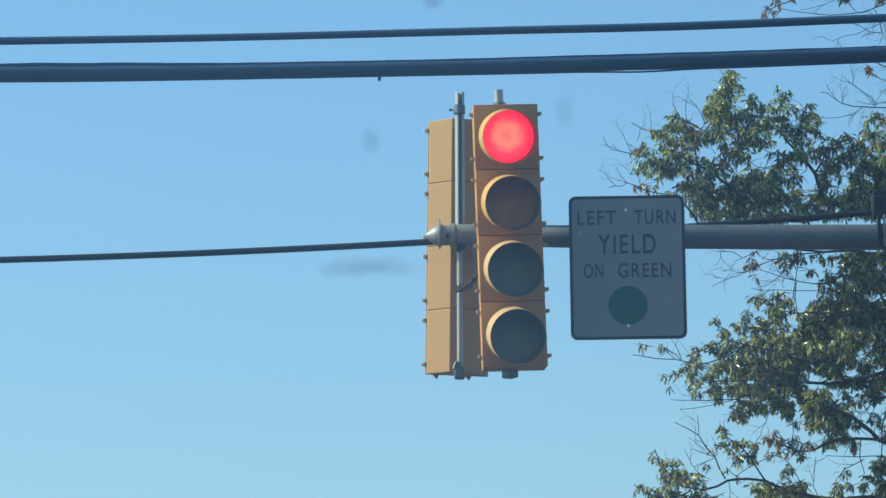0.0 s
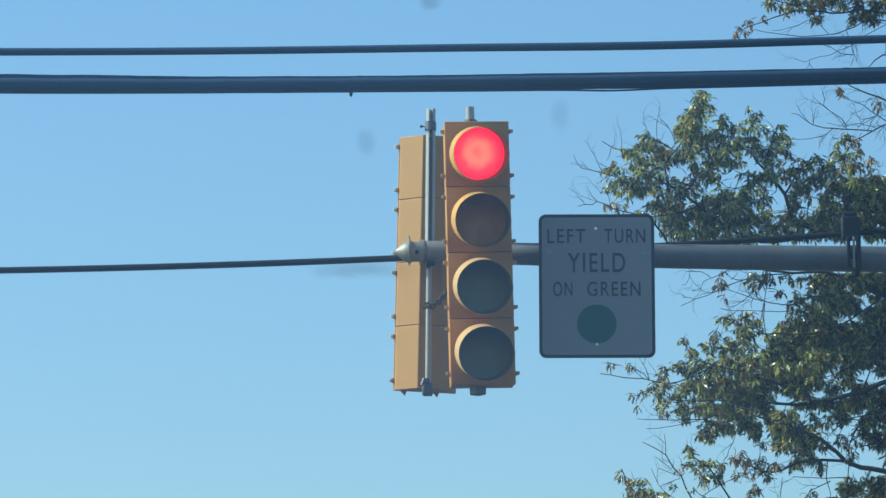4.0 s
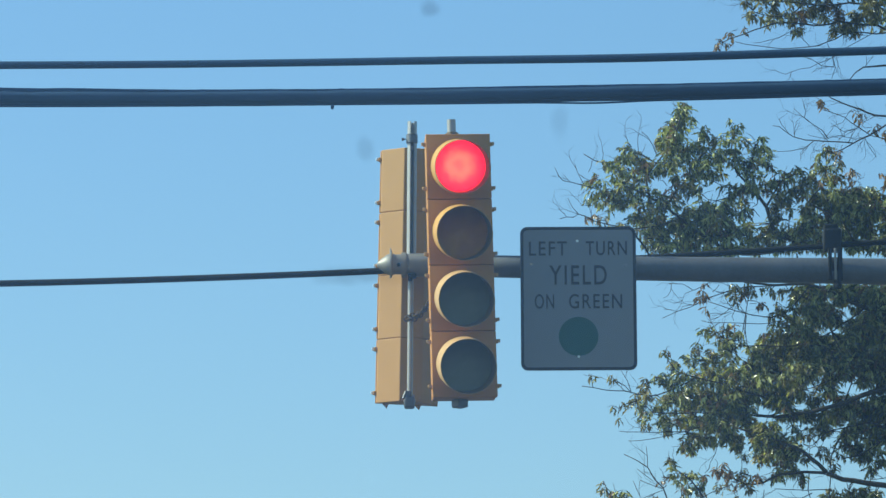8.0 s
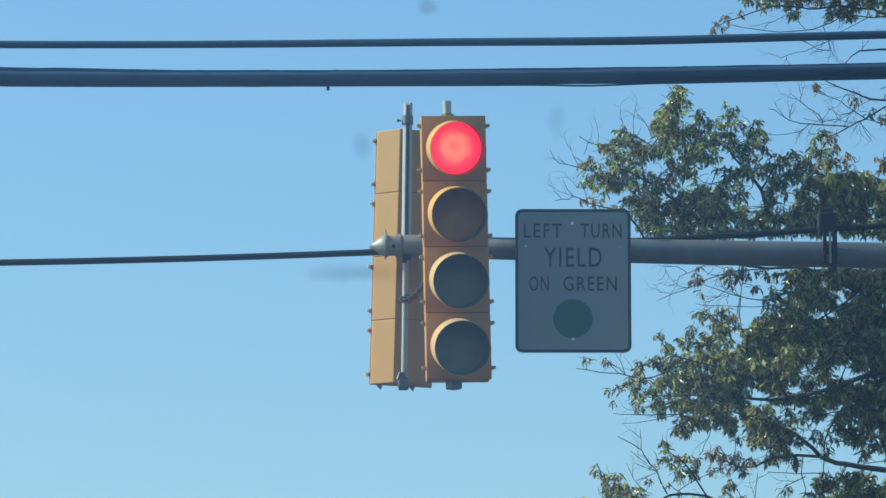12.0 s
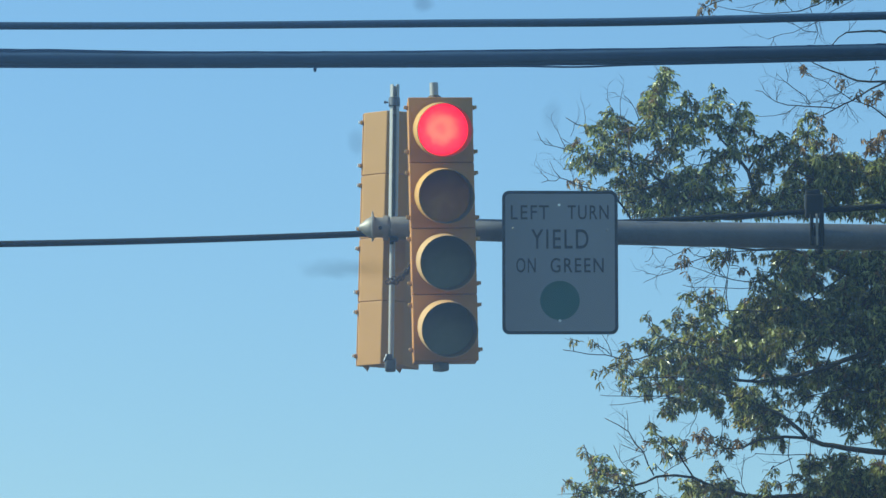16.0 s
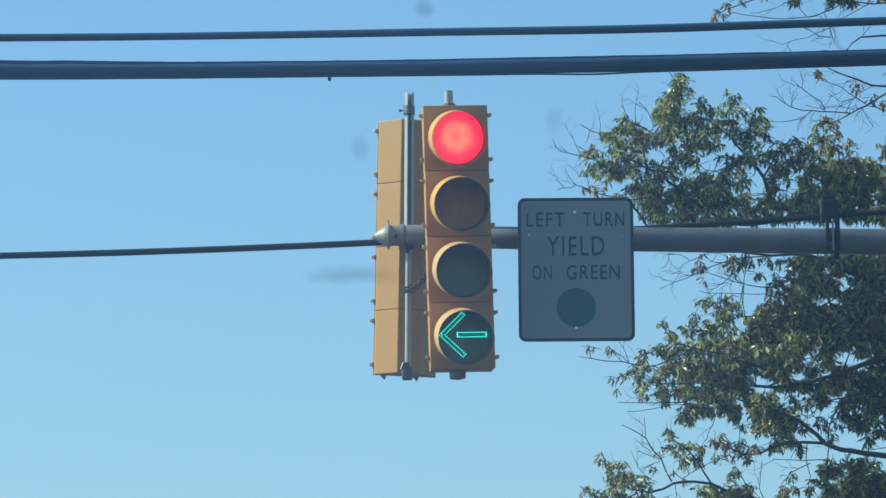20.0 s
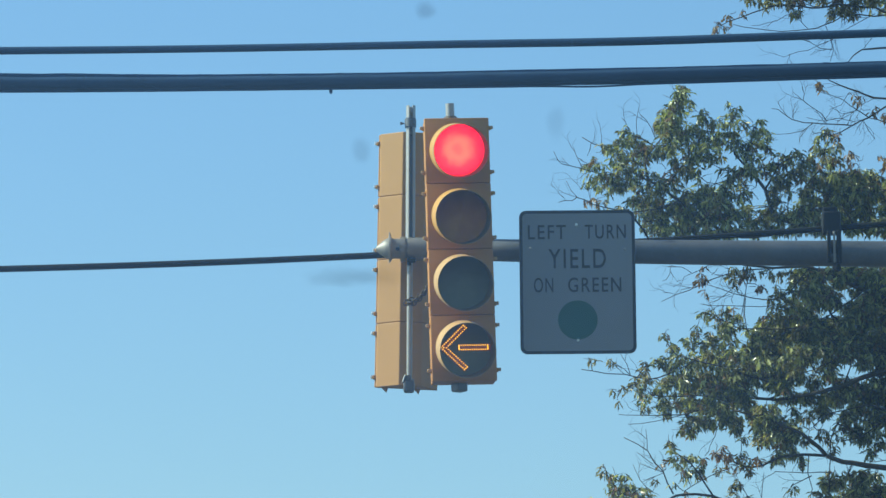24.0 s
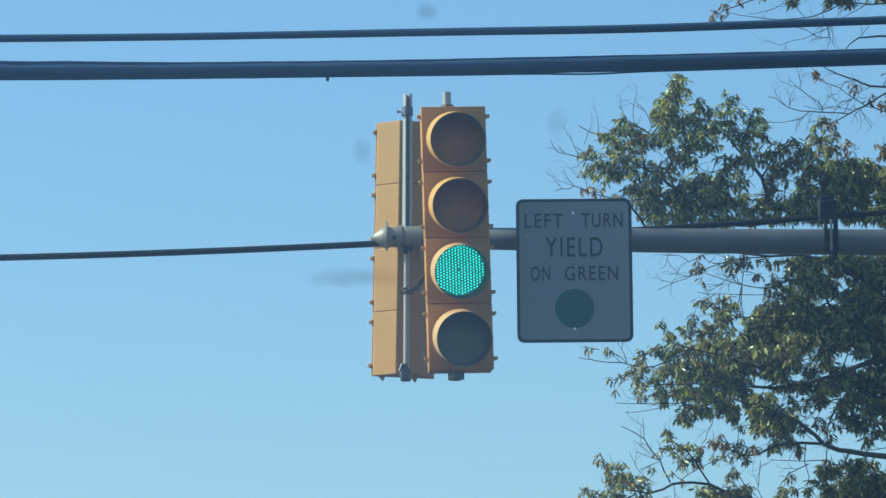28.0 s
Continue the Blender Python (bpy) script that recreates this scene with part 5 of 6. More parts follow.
bough(OAK, [(4.88, 9.83, 0.0074), (4.54, 9.83, 0.0059), (4.13, 9.85, 0.0044)],
      [])
bough(OAK, [(4.62, 9.79, 0.0074), (4.36, 9.67, 0.0055), (4.2, 9.46, 0.0037)],
      [(4.29, 9.46, 0.08, 0.07, GREEN, 0.84), (4.33, 9.64, 0.06, 0.06, GREEN, 0.84)])
bough(OAK, [(5.83, 10.06, 0.0074), (5.62, 10, 0.0059), (5.4, 9.97, 0.0044)],
      [(5.4, 10.06, 0.04, 0.07, GREEN, 1.26), (5.78, 10.16, 0.07, 0.13, GREEN, 1.26), (6, 10.13, 0.15, 0.16, GREEN, 1.26)])
bough(OAK, [(5.03, 10.25, 0.0092), (5.26, 10.3, 0.008), (5.48, 10.44, 0.0068), (5.71, 10.59, 0.0055)],
      [(5.27, 10.35, 0.11, 0.07, GREEN, 1.26), (5.49, 10.5, 0.16, 0.13, GREEN, 1.26), (5.75, 10.43, 0.1, 0.13, GREEN, 1.26), (5.56, 10.24, 0.13, 0.08, GREEN, 1.26), (5.63, 10.44, 0.07, 0.06, DULL, 0.8), (5.37, 10.32, 0.07, 0.05, DULL, 0.8)])
bough(OAK, [(8.37, 8.6, 0.057), (6.35, 9.09, 0.0442), (5.82, 9.05, 0.0405), (5.31, 9.16, 0.0368), (5.02, 9.25, 0.0332), (4.57, 9.29, 0.0295), (4.2, 9.27, 0.0258), (3.83, 9.32, 0.0221)],
      [(5.62, 9.3, 0.18, 0.07, GREEN, 1.68), (4.25, 9.3, 0.07, 0.06, GREEN, 0.84), (5.78, 9.32, 0.1, 0.1, GREEN, 1.4), (4.72, 9.29, 0.09, 0.06, GREEN, 1.4), (4.94, 9.24, 0.1, 0.04, GREEN, 1.4), (3.99, 9.29, 0.09, 0.04, GREEN, 1.4), (4.42, 9.25, 0.09, 0.04, GREEN, 1.4)])
bough(OAK, [(4.2, 9.27, 0.0221), (3.68, 9.37, 0.0211), (3.46, 9.46, 0.02), (3.31, 9.53, 0.0189), (3.09, 9.55, 0.0179), (2.83, 9.54, 0.0168), (2.68, 9.47, 0.0158), (2.5, 9.42, 0.0147)],
      [(3.57, 9.49, 0.07, 0.06, DULL, 0.7), (2.58, 9.3, 0.1, 0.07, GREEN, 1.1), (3.21, 9.38, 0.07, 0.07, GREEN, 1.15), (3.39, 9.34, 0.12, 0.09, GREEN, 1.15), (3.62, 9.38, 0.1, 0.1, GREEN, 1.15), (3.32, 9.47, 0.08, 0.04, GREEN, 1.15), (3.52, 9.24, 0.13, 0.06, GREEN, 1.15), (3.69, 9.3, 0.1, 0.07, GREEN, 1.15)])
bough(OAK, [(2.5, 9.42, 0.0111), (2.24, 9.46, 0.0097), (2.05, 9.62, 0.0083), (1.93, 9.79, 0.0069), (1.87, 9.95, 0.0055)],
      [(1.87, 9.91, 0.04, 0.08, GREEN, 0.85), (1.95, 9.76, 0.07, 0.08, GREEN, 0.85), (2.1, 9.71, 0.11, 0.1, GREEN, 0.85), (2.06, 9.56, 0.13, 0.09, GREEN, 0.85), (2.24, 9.6, 0.11, 0.11, GREEN, 0.85)])
bough(OAK, [(2.35, 9.4, 0.0111), (2.05, 9.32, 0.0092), (1.79, 9.37, 0.0074), (1.6, 9.5, 0.0055)],
      [(1.83, 9.45, 0.1, 0.06, GREEN, 0.85), (1.64, 9.46, 0.07, 0.05, GREEN, 0.85), (1.8, 9.31, 0.13, 0.07, GREEN, 0.85), (2.09, 9.38, 0.15, 0.1, GREEN, 0.85), (2.32, 9.34, 0.13, 0.09, GREEN, 1.1)])
bough(OAK, [(3.31, 9.53, 0.0129), (3.2, 9.71, 0.0118), (3.12, 9.83, 0.0107), (3.02, 9.98, 0.0096), (2.84, 10.1, 0.0085), (2.74, 10.27, 0.0074)],
      [(2.76, 10.21, 0.04, 0.07, GREEN, 0.91), (2.84, 10.05, 0.07, 0.07, GREEN, 0.91), (3.03, 9.98, 0.12, 0.09, GREEN, 0.8), (2.95, 9.83, 0.09, 0.06, GREEN, 0.8), (3.1, 9.86, 0.09, 0.07, GREEN, 0.8), (2.76, 10.15, 0.04, 0.04, GREEN, 0.91)])
bough(OAK, [(2.79, 9.55, 0.0111), (2.71, 9.7, 0.0101), (2.65, 9.86, 0.0092), (2.54, 9.98, 0.0083), (2.46, 10.13, 0.0074), (2.32, 10.22, 0.0064), (2.15, 10.32, 0.0055)],
      [(2.69, 9.98, 0.06, 0.06, RUSSET, 0.6), (2.84, 9.67, 0.05, 0.04, GREEN, 0.59)])
bough(OAK, [(2.46, 10.13, 0.0052), (2.45, 10.27, 0.0044), (2.44, 10.41, 0.0037)],
      [])
bough(OAK, [(2.54, 9.95, 0.0048), (2.43, 10.04, 0.0042), (2.32, 10.13, 0.0037)],
      [])
bough(OAK, [(2.65, 9.86, 0.0048), (2.5, 9.91, 0.0042), (2.35, 9.96, 0.0037)],
      [])
bough(OAK, [(2.83, 9.53, 0.0055), (2.86, 9.4, 0.0046), (2.85, 9.27, 0.0037)],
      [(2.94, 9.24, 0.09, 0.04, GREEN, 1.3)])
bough(OAK, [(2.94, 9.59, 0.0055), (3.17, 9.74, 0.0051), (3.35, 9.83, 0.0046), (3.5, 9.87, 0.0041), (3.65, 9.98, 0.0037)],
      [(3.62, 9.94, 0.09, 0.09, RUSSET, 0.6), (3.4, 9.86, 0.07, 0.05, DULL, 0.7), (2.94, 9.6, 0.04, 0.03, GREEN, 0.59), (3.7, 10.27, 0.06, 0.04, GREEN, 0.69)])
bough(OAK, [(2.5, 9.42, 0.0044), (2.44, 9.65, 0.0042), (2.35, 9.76, 0.0039), (2.26, 9.96, 0.0037)],
      [(2.43, 9.49, 0.09, 0.07, GREEN, 1.1), (2.47, 9.61, 0.05, 0.05, GREEN, 0.59)])
bough(OAK, [(2.65, 9.83, 0.0044), (2.5, 9.77, 0.0041), (2.39, 9.72, 0.0037)],
      [(2.57, 9.72, 0.04, 0.04, GREEN, 0.59)])
bough(OAK, [(3.83, 9.32, 0.0092), (3.87, 9.46, 0.0076), (3.76, 9.53, 0.006), (3.67, 9.72, 0.0044)],
      [(3.61, 9.64, 0.08, 0.09, DULL, 0.7), (3.77, 9.45, 0.1, 0.07, GREEN, 1.15)])
bough(OAK, [(4.02, 9.29, 0.0059), (3.94, 9.46, 0.0052), (3.97, 9.68, 0.0044), (3.99, 9.83, 0.0037)],
      [])
bough(OAK, [(5.02, 9.25, 0.0074), (5.17, 9.46, 0.0061), (5.14, 9.68, 0.0049), (5.25, 9.8, 0.0037)],
      [(5.26, 9.71, 0.1, 0.1, GREEN, 1.68), (5.18, 9.56, 0.11, 0.08, GREEN, 1.68), (5.1, 9.34, 0.13, 0.1, GREEN, 1.68), (5.1, 9.83, 0.06, 0.04, GREEN, 1.68), (5.29, 9.83, 0.06, 0.04, GREEN, 1.4), (5.24, 9.5, 0.09, 0.07, GREEN, 1.54), (5.1, 9.46, 0.07, 0.06, GREEN, 1.54)])
bough(OAK, [(5.31, 9.16, 0.0074), (5.47, 9.46, 0.0055), (5.51, 9.65, 0.0037)],
      [(5.51, 9.6, 0.15, 0.09, GREEN, 1.68), (5.36, 9.45, 0.16, 0.12, GREEN, 1.68), (5.69, 9.53, 0.09, 0.1, GREEN, 0.84), (5.46, 9.32, 0.1, 0.06, GREEN, 1.54), (5.65, 9.53, 0.09, 0.07, GREEN, 1.54), (5.76, 9.38, 0.07, 0.07, GREEN, 1.54)])
bough(HALF_BARE, [(9.9, 14.6, 0.03), (6.79, 15.54, 0.0186), (6.22, 15.56, 0.0164), (5.83, 15.56, 0.0142), (5.6, 15.65, 0.0121), (5.36, 15.74, 0.0099), (5.2, 15.82, 0.0077), (5.09, 15.91, 0.0056)],
      [(6.09, 15.77, 0.05, 0.04, RUSSET, 0.7)])
bough(HALF_BARE, [(9.9, 14.2, 0.03), (6.95, 15.8, 0.0186), (6.55, 15.7, 0.0167), (6.21, 15.53, 0.0149), (5.99, 15.44, 0.013), (5.75, 15.28, 0.0111), (5.51, 15.17, 0.0093), (5.35, 15.08, 0.0074), (5.19, 15.01, 0.0056)],
      [(5.8, 15.38, 0.05, 0.06, RUSSET, 0.7), (6.03, 15.33, 0.08, 0.06, RUSSET, 0.7), (6.16, 15.39, 0.07, 0.06, RUSSET, 0.7)])
bough(HALF_BARE, [(5.51, 15.17, 0.0093), (5.27, 15.18, 0.0086), (4.96, 15.2, 0.0079), (4.84, 15.22, 0.0072), (4.68, 15.26, 0.0065), (4.56, 15.34, 0.0057), (4.49, 15.4, 0.005), (4.39, 15.43, 0.0043)],
      [])
bough(HALF_BARE, [(4.96, 15.2, 0.0068), (4.84, 15.11, 0.0056), (4.64, 15.05, 0.0043), (4.39, 15.04, 0.0031)],
      [])
bough(HALF_BARE, [(5.16, 15.23, 0.0068), (5.08, 15.34, 0.0059), (4.92, 15.46, 0.005), (4.8, 15.56, 0.004), (4.69, 15.65, 0.0031)],
      [])
bough(HALF_BARE, [(4.83, 15.53, 0.004), (4.85, 15.62, 0.0036), (4.83, 15.72, 0.0031)],
      [])
bough(HALF_BARE, [(4.68, 15.26, 0.004), (4.69, 15.38, 0.0036), (4.72, 15.48, 0.0031)],
      [])
bough(HALF_BARE, [(9.9, 13.6, 0.03), (6.93, 14.69, 0.0186), (6.46, 14.85, 0.0153), (6.21, 15.05, 0.0121), (6.03, 15.2, 0.0088), (5.75, 15.27, 0.0056)],
      [])
bough(HALF_BARE, [(5.75, 15.27, 0.0077), (5.59, 15.38, 0.0066), (5.4, 15.54, 0.0054), (5.2, 15.62, 0.0043), (5.08, 15.65, 0.0031)],
      [(5.08, 15.76, 0.05, 0.09, RUSSET, 0.7)])
bough(HALF_BARE, [(5.67, 15.26, 0.0046), (5.73, 15.11, 0.0039), (5.83, 14.97, 0.0031)],
      [])
bough(HALF_BARE, [(5.55, 15.23, 0.0046), (5.32, 15.28, 0.0041), (5.12, 15.23, 0.0036), (4.88, 15.29, 0.0031)],
      [])
bough(HALF_BARE, [(5.59, 15.38, 0.0043), (5.37, 15.34, 0.0037), (5.2, 15.46, 0.0031)],
      [])
bough(HALF_BARE, [(5.6, 15.65, 0.0043), (5.45, 15.61, 0.0039), (5.36, 15.46, 0.0035), (5.2, 15.39, 0.0031)],
      [(5.52, 15.6, 0.05, 0.04, RUSSET, 0.7)])
bough(HALF_BARE, [(5.83, 15.56, 0.0043), (5.67, 15.46, 0.0039), (5.51, 15.34, 0.0035), (5.31, 15.23, 0.0031)],
      [])
bough(HALF_BARE, [(5.43, 15.16, 0.0037), (5.5, 15.28, 0.0035), (5.61, 15.46, 0.0033), (5.64, 15.58, 0.0031)],
      [(5.61, 15.56, 0.05, 0.05, RUSSET, 0.7)])
bough(HALF_BARE, [(9.9, 15.6, 0.03), (6.59, 16.66, 0.0186), (6.12, 16.75, 0.0174), (5.87, 16.86, 0.0162), (5.56, 16.88, 0.015), (5.33, 16.92, 0.0138), (5.09, 16.86, 0.0127), (4.85, 16.89, 0.0115), (4.53, 16.91, 0.0103), (4.29, 16.86, 0.0091), (4.01, 16.75, 0.0079), (3.81, 16.68, 0.0068), (3.65, 16.59, 0.0056)],
      [(4.38, 16.93, 0.07, 0.05, DULL, 1.12), (5.34, 17.01, 0.08, 0.08, RUSSET, 1.05), (5.65, 16.97, 0.12, 0.09, DULL, 1.26), (5.85, 16.97, 0.07, 0.09, DULL, 1.26), (5.41, 16.88, 0.08, 0.06, DULL, 1.26), (3.81, 16.77, 0.05, 0.05, RUSSET, 0.63), (4.01, 16.86, 0.03, 0.04, RUSSET, 0.63), (3.68, 16.61, 0.07, 0.06, RUSSET, 0.63), (3.6, 16.55, 0.03, 0.04, RUSSET, 0.63), (6.04, 16.98, 0.12, 0.14, GREEN, 1.12)])
bough(HALF_BARE, [(6.12, 16.75, 0.0108), (5.86, 16.74, 0.01), (5.64, 16.77, 0.0092), (5.4, 16.72, 0.0084), (5.16, 16.61, 0.0076), (4.92, 16.56, 0.0068), (4.53, 16.53, 0.006), (4.21, 16.57, 0.0051), (3.87, 16.62, 0.0043)],
      [(5.64, 16.73, 0.06, 0.05, RUSSET, 0.63), (3.79, 16.53, 0.02, 0.05, RUSSET, 0.63)])
bough(HALF_BARE, [(4.85, 16.88, 0.005), (4.62, 16.75, 0.0043), (4.37, 16.65, 0.0037), (4.13, 16.61, 0.0031)],
      [(4.77, 16.8, 0.08, 0.06, DULL, 1.12)])
bough(HALF_BARE, [(5.16, 16.61, 0.0046), (5.32, 16.74, 0.0039), (5.44, 16.85, 0.0031)],
      [(5.25, 16.77, 0.08, 0.07, DULL, 1.12), (5.49, 16.81, 0.09, 0.09, DULL, 1.12)])
bough(HALF_BARE, [(4.92, 16.56, 0.005), (4.77, 16.72, 0.004), (4.61, 16.82, 0.0031)],
      [])
bough(HALF_BARE, [(5.86, 16.78, 0.0056), (5.56, 16.61, 0.0047), (5.32, 16.51, 0.0039), (5.08, 16.47, 0.0031)],
      [])
bough(HALF_BARE, [(9.9, 15.2, 0.03), (6.58, 16.17, 0.0186), (6.11, 16.28, 0.016), (5.86, 16.27, 0.0134), (5.67, 16.26, 0.0108), (5.55, 16.18, 0.0082), (5.48, 16.08, 0.0056)],
      [])
bough(HALF_BARE, [(5.71, 16.27, 0.004), (5.79, 16.39, 0.0036), (5.86, 16.49, 0.0031)],
      [])
bough(HALF_BARE, [(5.32, 16.51, 0.0062), (5.24, 16.41, 0.0052), (5.28, 16.25, 0.0041), (5.23, 16.08, 0.0031)],
      [])
bough(HALF_BARE, [(5.27, 16.26, 0.0062), (5.08, 16.28, 0.0052), (4.92, 16.38, 0.0041), (4.76, 16.42, 0.0031)],
      [])
bough(HALF_BARE, [(5.32, 16.43, 0.005), (5.16, 16.36, 0.0045), (4.92, 16.26, 0.004), (4.68, 16.2, 0.0036), (4.58, 16.15, 0.0031)],
      [])
bough(HALF_BARE, [(4.66, 16.2, 0.0037), (4.65, 16.13, 0.0034), (4.69, 16.07, 0.0031)],
      [])
bough(HALF_BARE, [(5.16, 16.61, 0.0062), (5.21, 16.49, 0.0046), (5.14, 16.34, 0.0031)],
      [])
bough(HALF_BARE, [(9.9, 16.2, 0.03), (6.6, 17.15, 0.0186), (6.13, 17.18, 0.0169), (5.81, 17.15, 0.0153), (5.49, 17.19, 0.0137), (5.17, 17.15, 0.0121), (4.85, 17.19, 0.0104), (4.53, 17.21, 0.0088), (4.22, 17.24, 0.0072), (4.02, 17.35, 0.0056)],
      [(4.3, 17.26, 0.1, 0.1, DULL, 1.12), (4.74, 17.3, 0.12, 0.11, DULL, 1.12), (4.54, 17.3, 0.11, 0.09, DULL, 1.12), (4.94, 17.14, 0.11, 0.09, DULL, 1.12), (5.1, 17.05, 0.11, 0.11, DULL, 1.12), (5.1, 17.3, 0.12, 0.09, DULL, 1.12), (3.99, 17.45, 0.09, 0.05, DULL, 1.12), (5.3, 17.1, 0.08, 0.11, RUSSET, 1.05), (5.17, 17.23, 0.06, 0.05, RUSSET, 1.05), (4.3, 17.37, 0.06, 0.05, RUSSET, 1.05), (5.82, 17.22, 0.11, 0.13, DULL, 1.26), (5.73, 17.6, 0.17, 0.14, GREEN, 1.12), (6.05, 17.31, 0.15, 0.19, GREEN, 1.12), (6.06, 17.72, 0.19, 0.19, GREEN, 1.12)])
bough(HALF_BARE, [(4.85, 17.19, 0.0093), (4.65, 17.02, 0.0081), (4.41, 17, 0.007), (4.17, 17.05, 0.0058), (4.04, 17.19, 0.0046)],
      [(4.18, 17.02, 0.1, 0.07, DULL, 1.12), (4.62, 17.01, 0.09, 0.09, DULL, 1.12), (4.06, 17.18, 0.05, 0.05, DULL, 1.12), (4.42, 17.05, 0.09, 0.09, DULL, 1.12)])
bough(HALF_BARE, [(5.49, 17.19, 0.0093), (5.33, 17.39, 0.0081), (5.1, 17.56, 0.007), (4.78, 17.68, 0.0058), (4.54, 17.76, 0.0046)],
      [(4.86, 17.43, 0.13, 0.08, DULL, 1.12), (5.58, 17.38, 0.14, 0.08, DULL, 1.26), (5.18, 17.45, 0.14, 0.06, DULL, 1.26), (4.54, 17.57, 0.19, 0.09, GREEN, 1.12), (4.94, 17.64, 0.19, 0.11, GREEN, 1.12), (5.34, 17.64, 0.19, 0.12, GREEN, 1.12), (4.78, 17.84, 0.19, 0.09, GREEN, 1.12), (5.18, 17.93, 0.2, 0.11, GREEN, 1.12), (5.66, 17.93, 0.22, 0.14, GREEN, 1.12)])
bough(HALF_BARE, [(5.09, 16.86, 0.0062), (4.85, 16.93, 0.0046), (4.65, 17.06, 0.0031)],
      [(4.78, 16.97, 0.09, 0.09, RUSSET, 1.05)])
bough(HALF_BARE, [(4.14, 17.37, 0.0046), (3.9, 17.31, 0.0039), (3.71, 17.36, 0.0031)],
      [(4.1, 17.36, 0.09, 0.07, DULL, 1.12)])
bough(HALF_BARE, [(4.1, 17.18, 0.0046), (3.94, 17.23, 0.0039), (3.78, 17.31, 0.0031)],
      [])
TREE_Y = 60.0


def leaf_shape(size):
    """A deeply lobed oak leaf, a little folded along its midrib, pointing along +x."""
    out = [(0, 0, 0), (0.20, 0.05, 0.02), (0.34, 0.155, 0.06), (0.44, 0.07, 0.03), (0.62, 0.165, 0.06), (0.74, 0.06, 0.02), (1, 0, -0.06)]
    return [Vector(p) * size for p in out]


def leaf_mesh(size, m, verts, faces):
    half = leaf_shape(size)
    b = len(verts)
    verts.extend([m @ p for p in half + [Vector((p.x, -p.y, p.z)) for p in half[1:-1]]])
    e = len(half) - 1
    mid = len(verts)
    verts.append(m @ Vector((0.5 * size, 0, -0.02 * size)))
    for side in ([b + i for i in range(len(half))], [b] + [b + len(half) + i for i in range(len(half) - 2)] + [b + e]):
        for i in range(len(side) - 1):
            faces.append((mid, side[i], side[i + 1]))


def clump_leaves(rng, c, rx, rz, masses, tone, twig_v, twig_f, count, big=1.0, single=None):
    """Twigs through an uneven cloud round c, each with a tuft of hanging leaves at its end; here and there one has turned."""
    ry = 0.55 * (rx + rz)
    for _ in range(count):
        while True:
            u = Vector((rng.uniform(-1, 1), rng.uniform(-1, 1), rng.uniform(-1, 1)))
            if u.length < 1.0:
                break
        tip = c + Vector((u.x * rx, u.y * ry, u.z * rz))
        root = c + Vector((u.x * rx * 0.35 + 0.04, u.y * ry * 0.4, u.z * rz * 0.3 - 0.02))
        mid = root.lerp(tip, 0.55) + Vector((rng.uniform(-.03, .03), rng.uniform(-.03, .03), rng.uniform(-.02, .03)))
        v, f = sweep([root, mid, tip], [0.006, 0.0045, 0.0025], 4)
        n = len(twig_v)
        twig_v.extend(v)
        twig_f.extend([tuple(i + n for i in q) for q in f])
        turned = rng.random()
        kind = tone if tone or turned > 0.24 else DULL if turned > 0.07 else RUSSET
        for k in range(rng.randint(5, 8)):
            size = rng.uniform(0.08, 0.15) * big
            heading, droop = rng.uniform(0, 2 * math.pi), rng.uniform(0.15, 1.5)
            m = Matrix.Translation(tip + Vector((rng.uniform(-.03, .03), rng.uniform(-.03, .03), rng.uniform(-.03, .03)))) @ Euler((rng.uniform(-1.1, 1.1), droop, heading)).to_matrix().to_4x4()
            if single:
                single(m @ Matrix.Scale(size, 4), kind)
            else:
                leaf_mesh(size, m, *masses[kind])


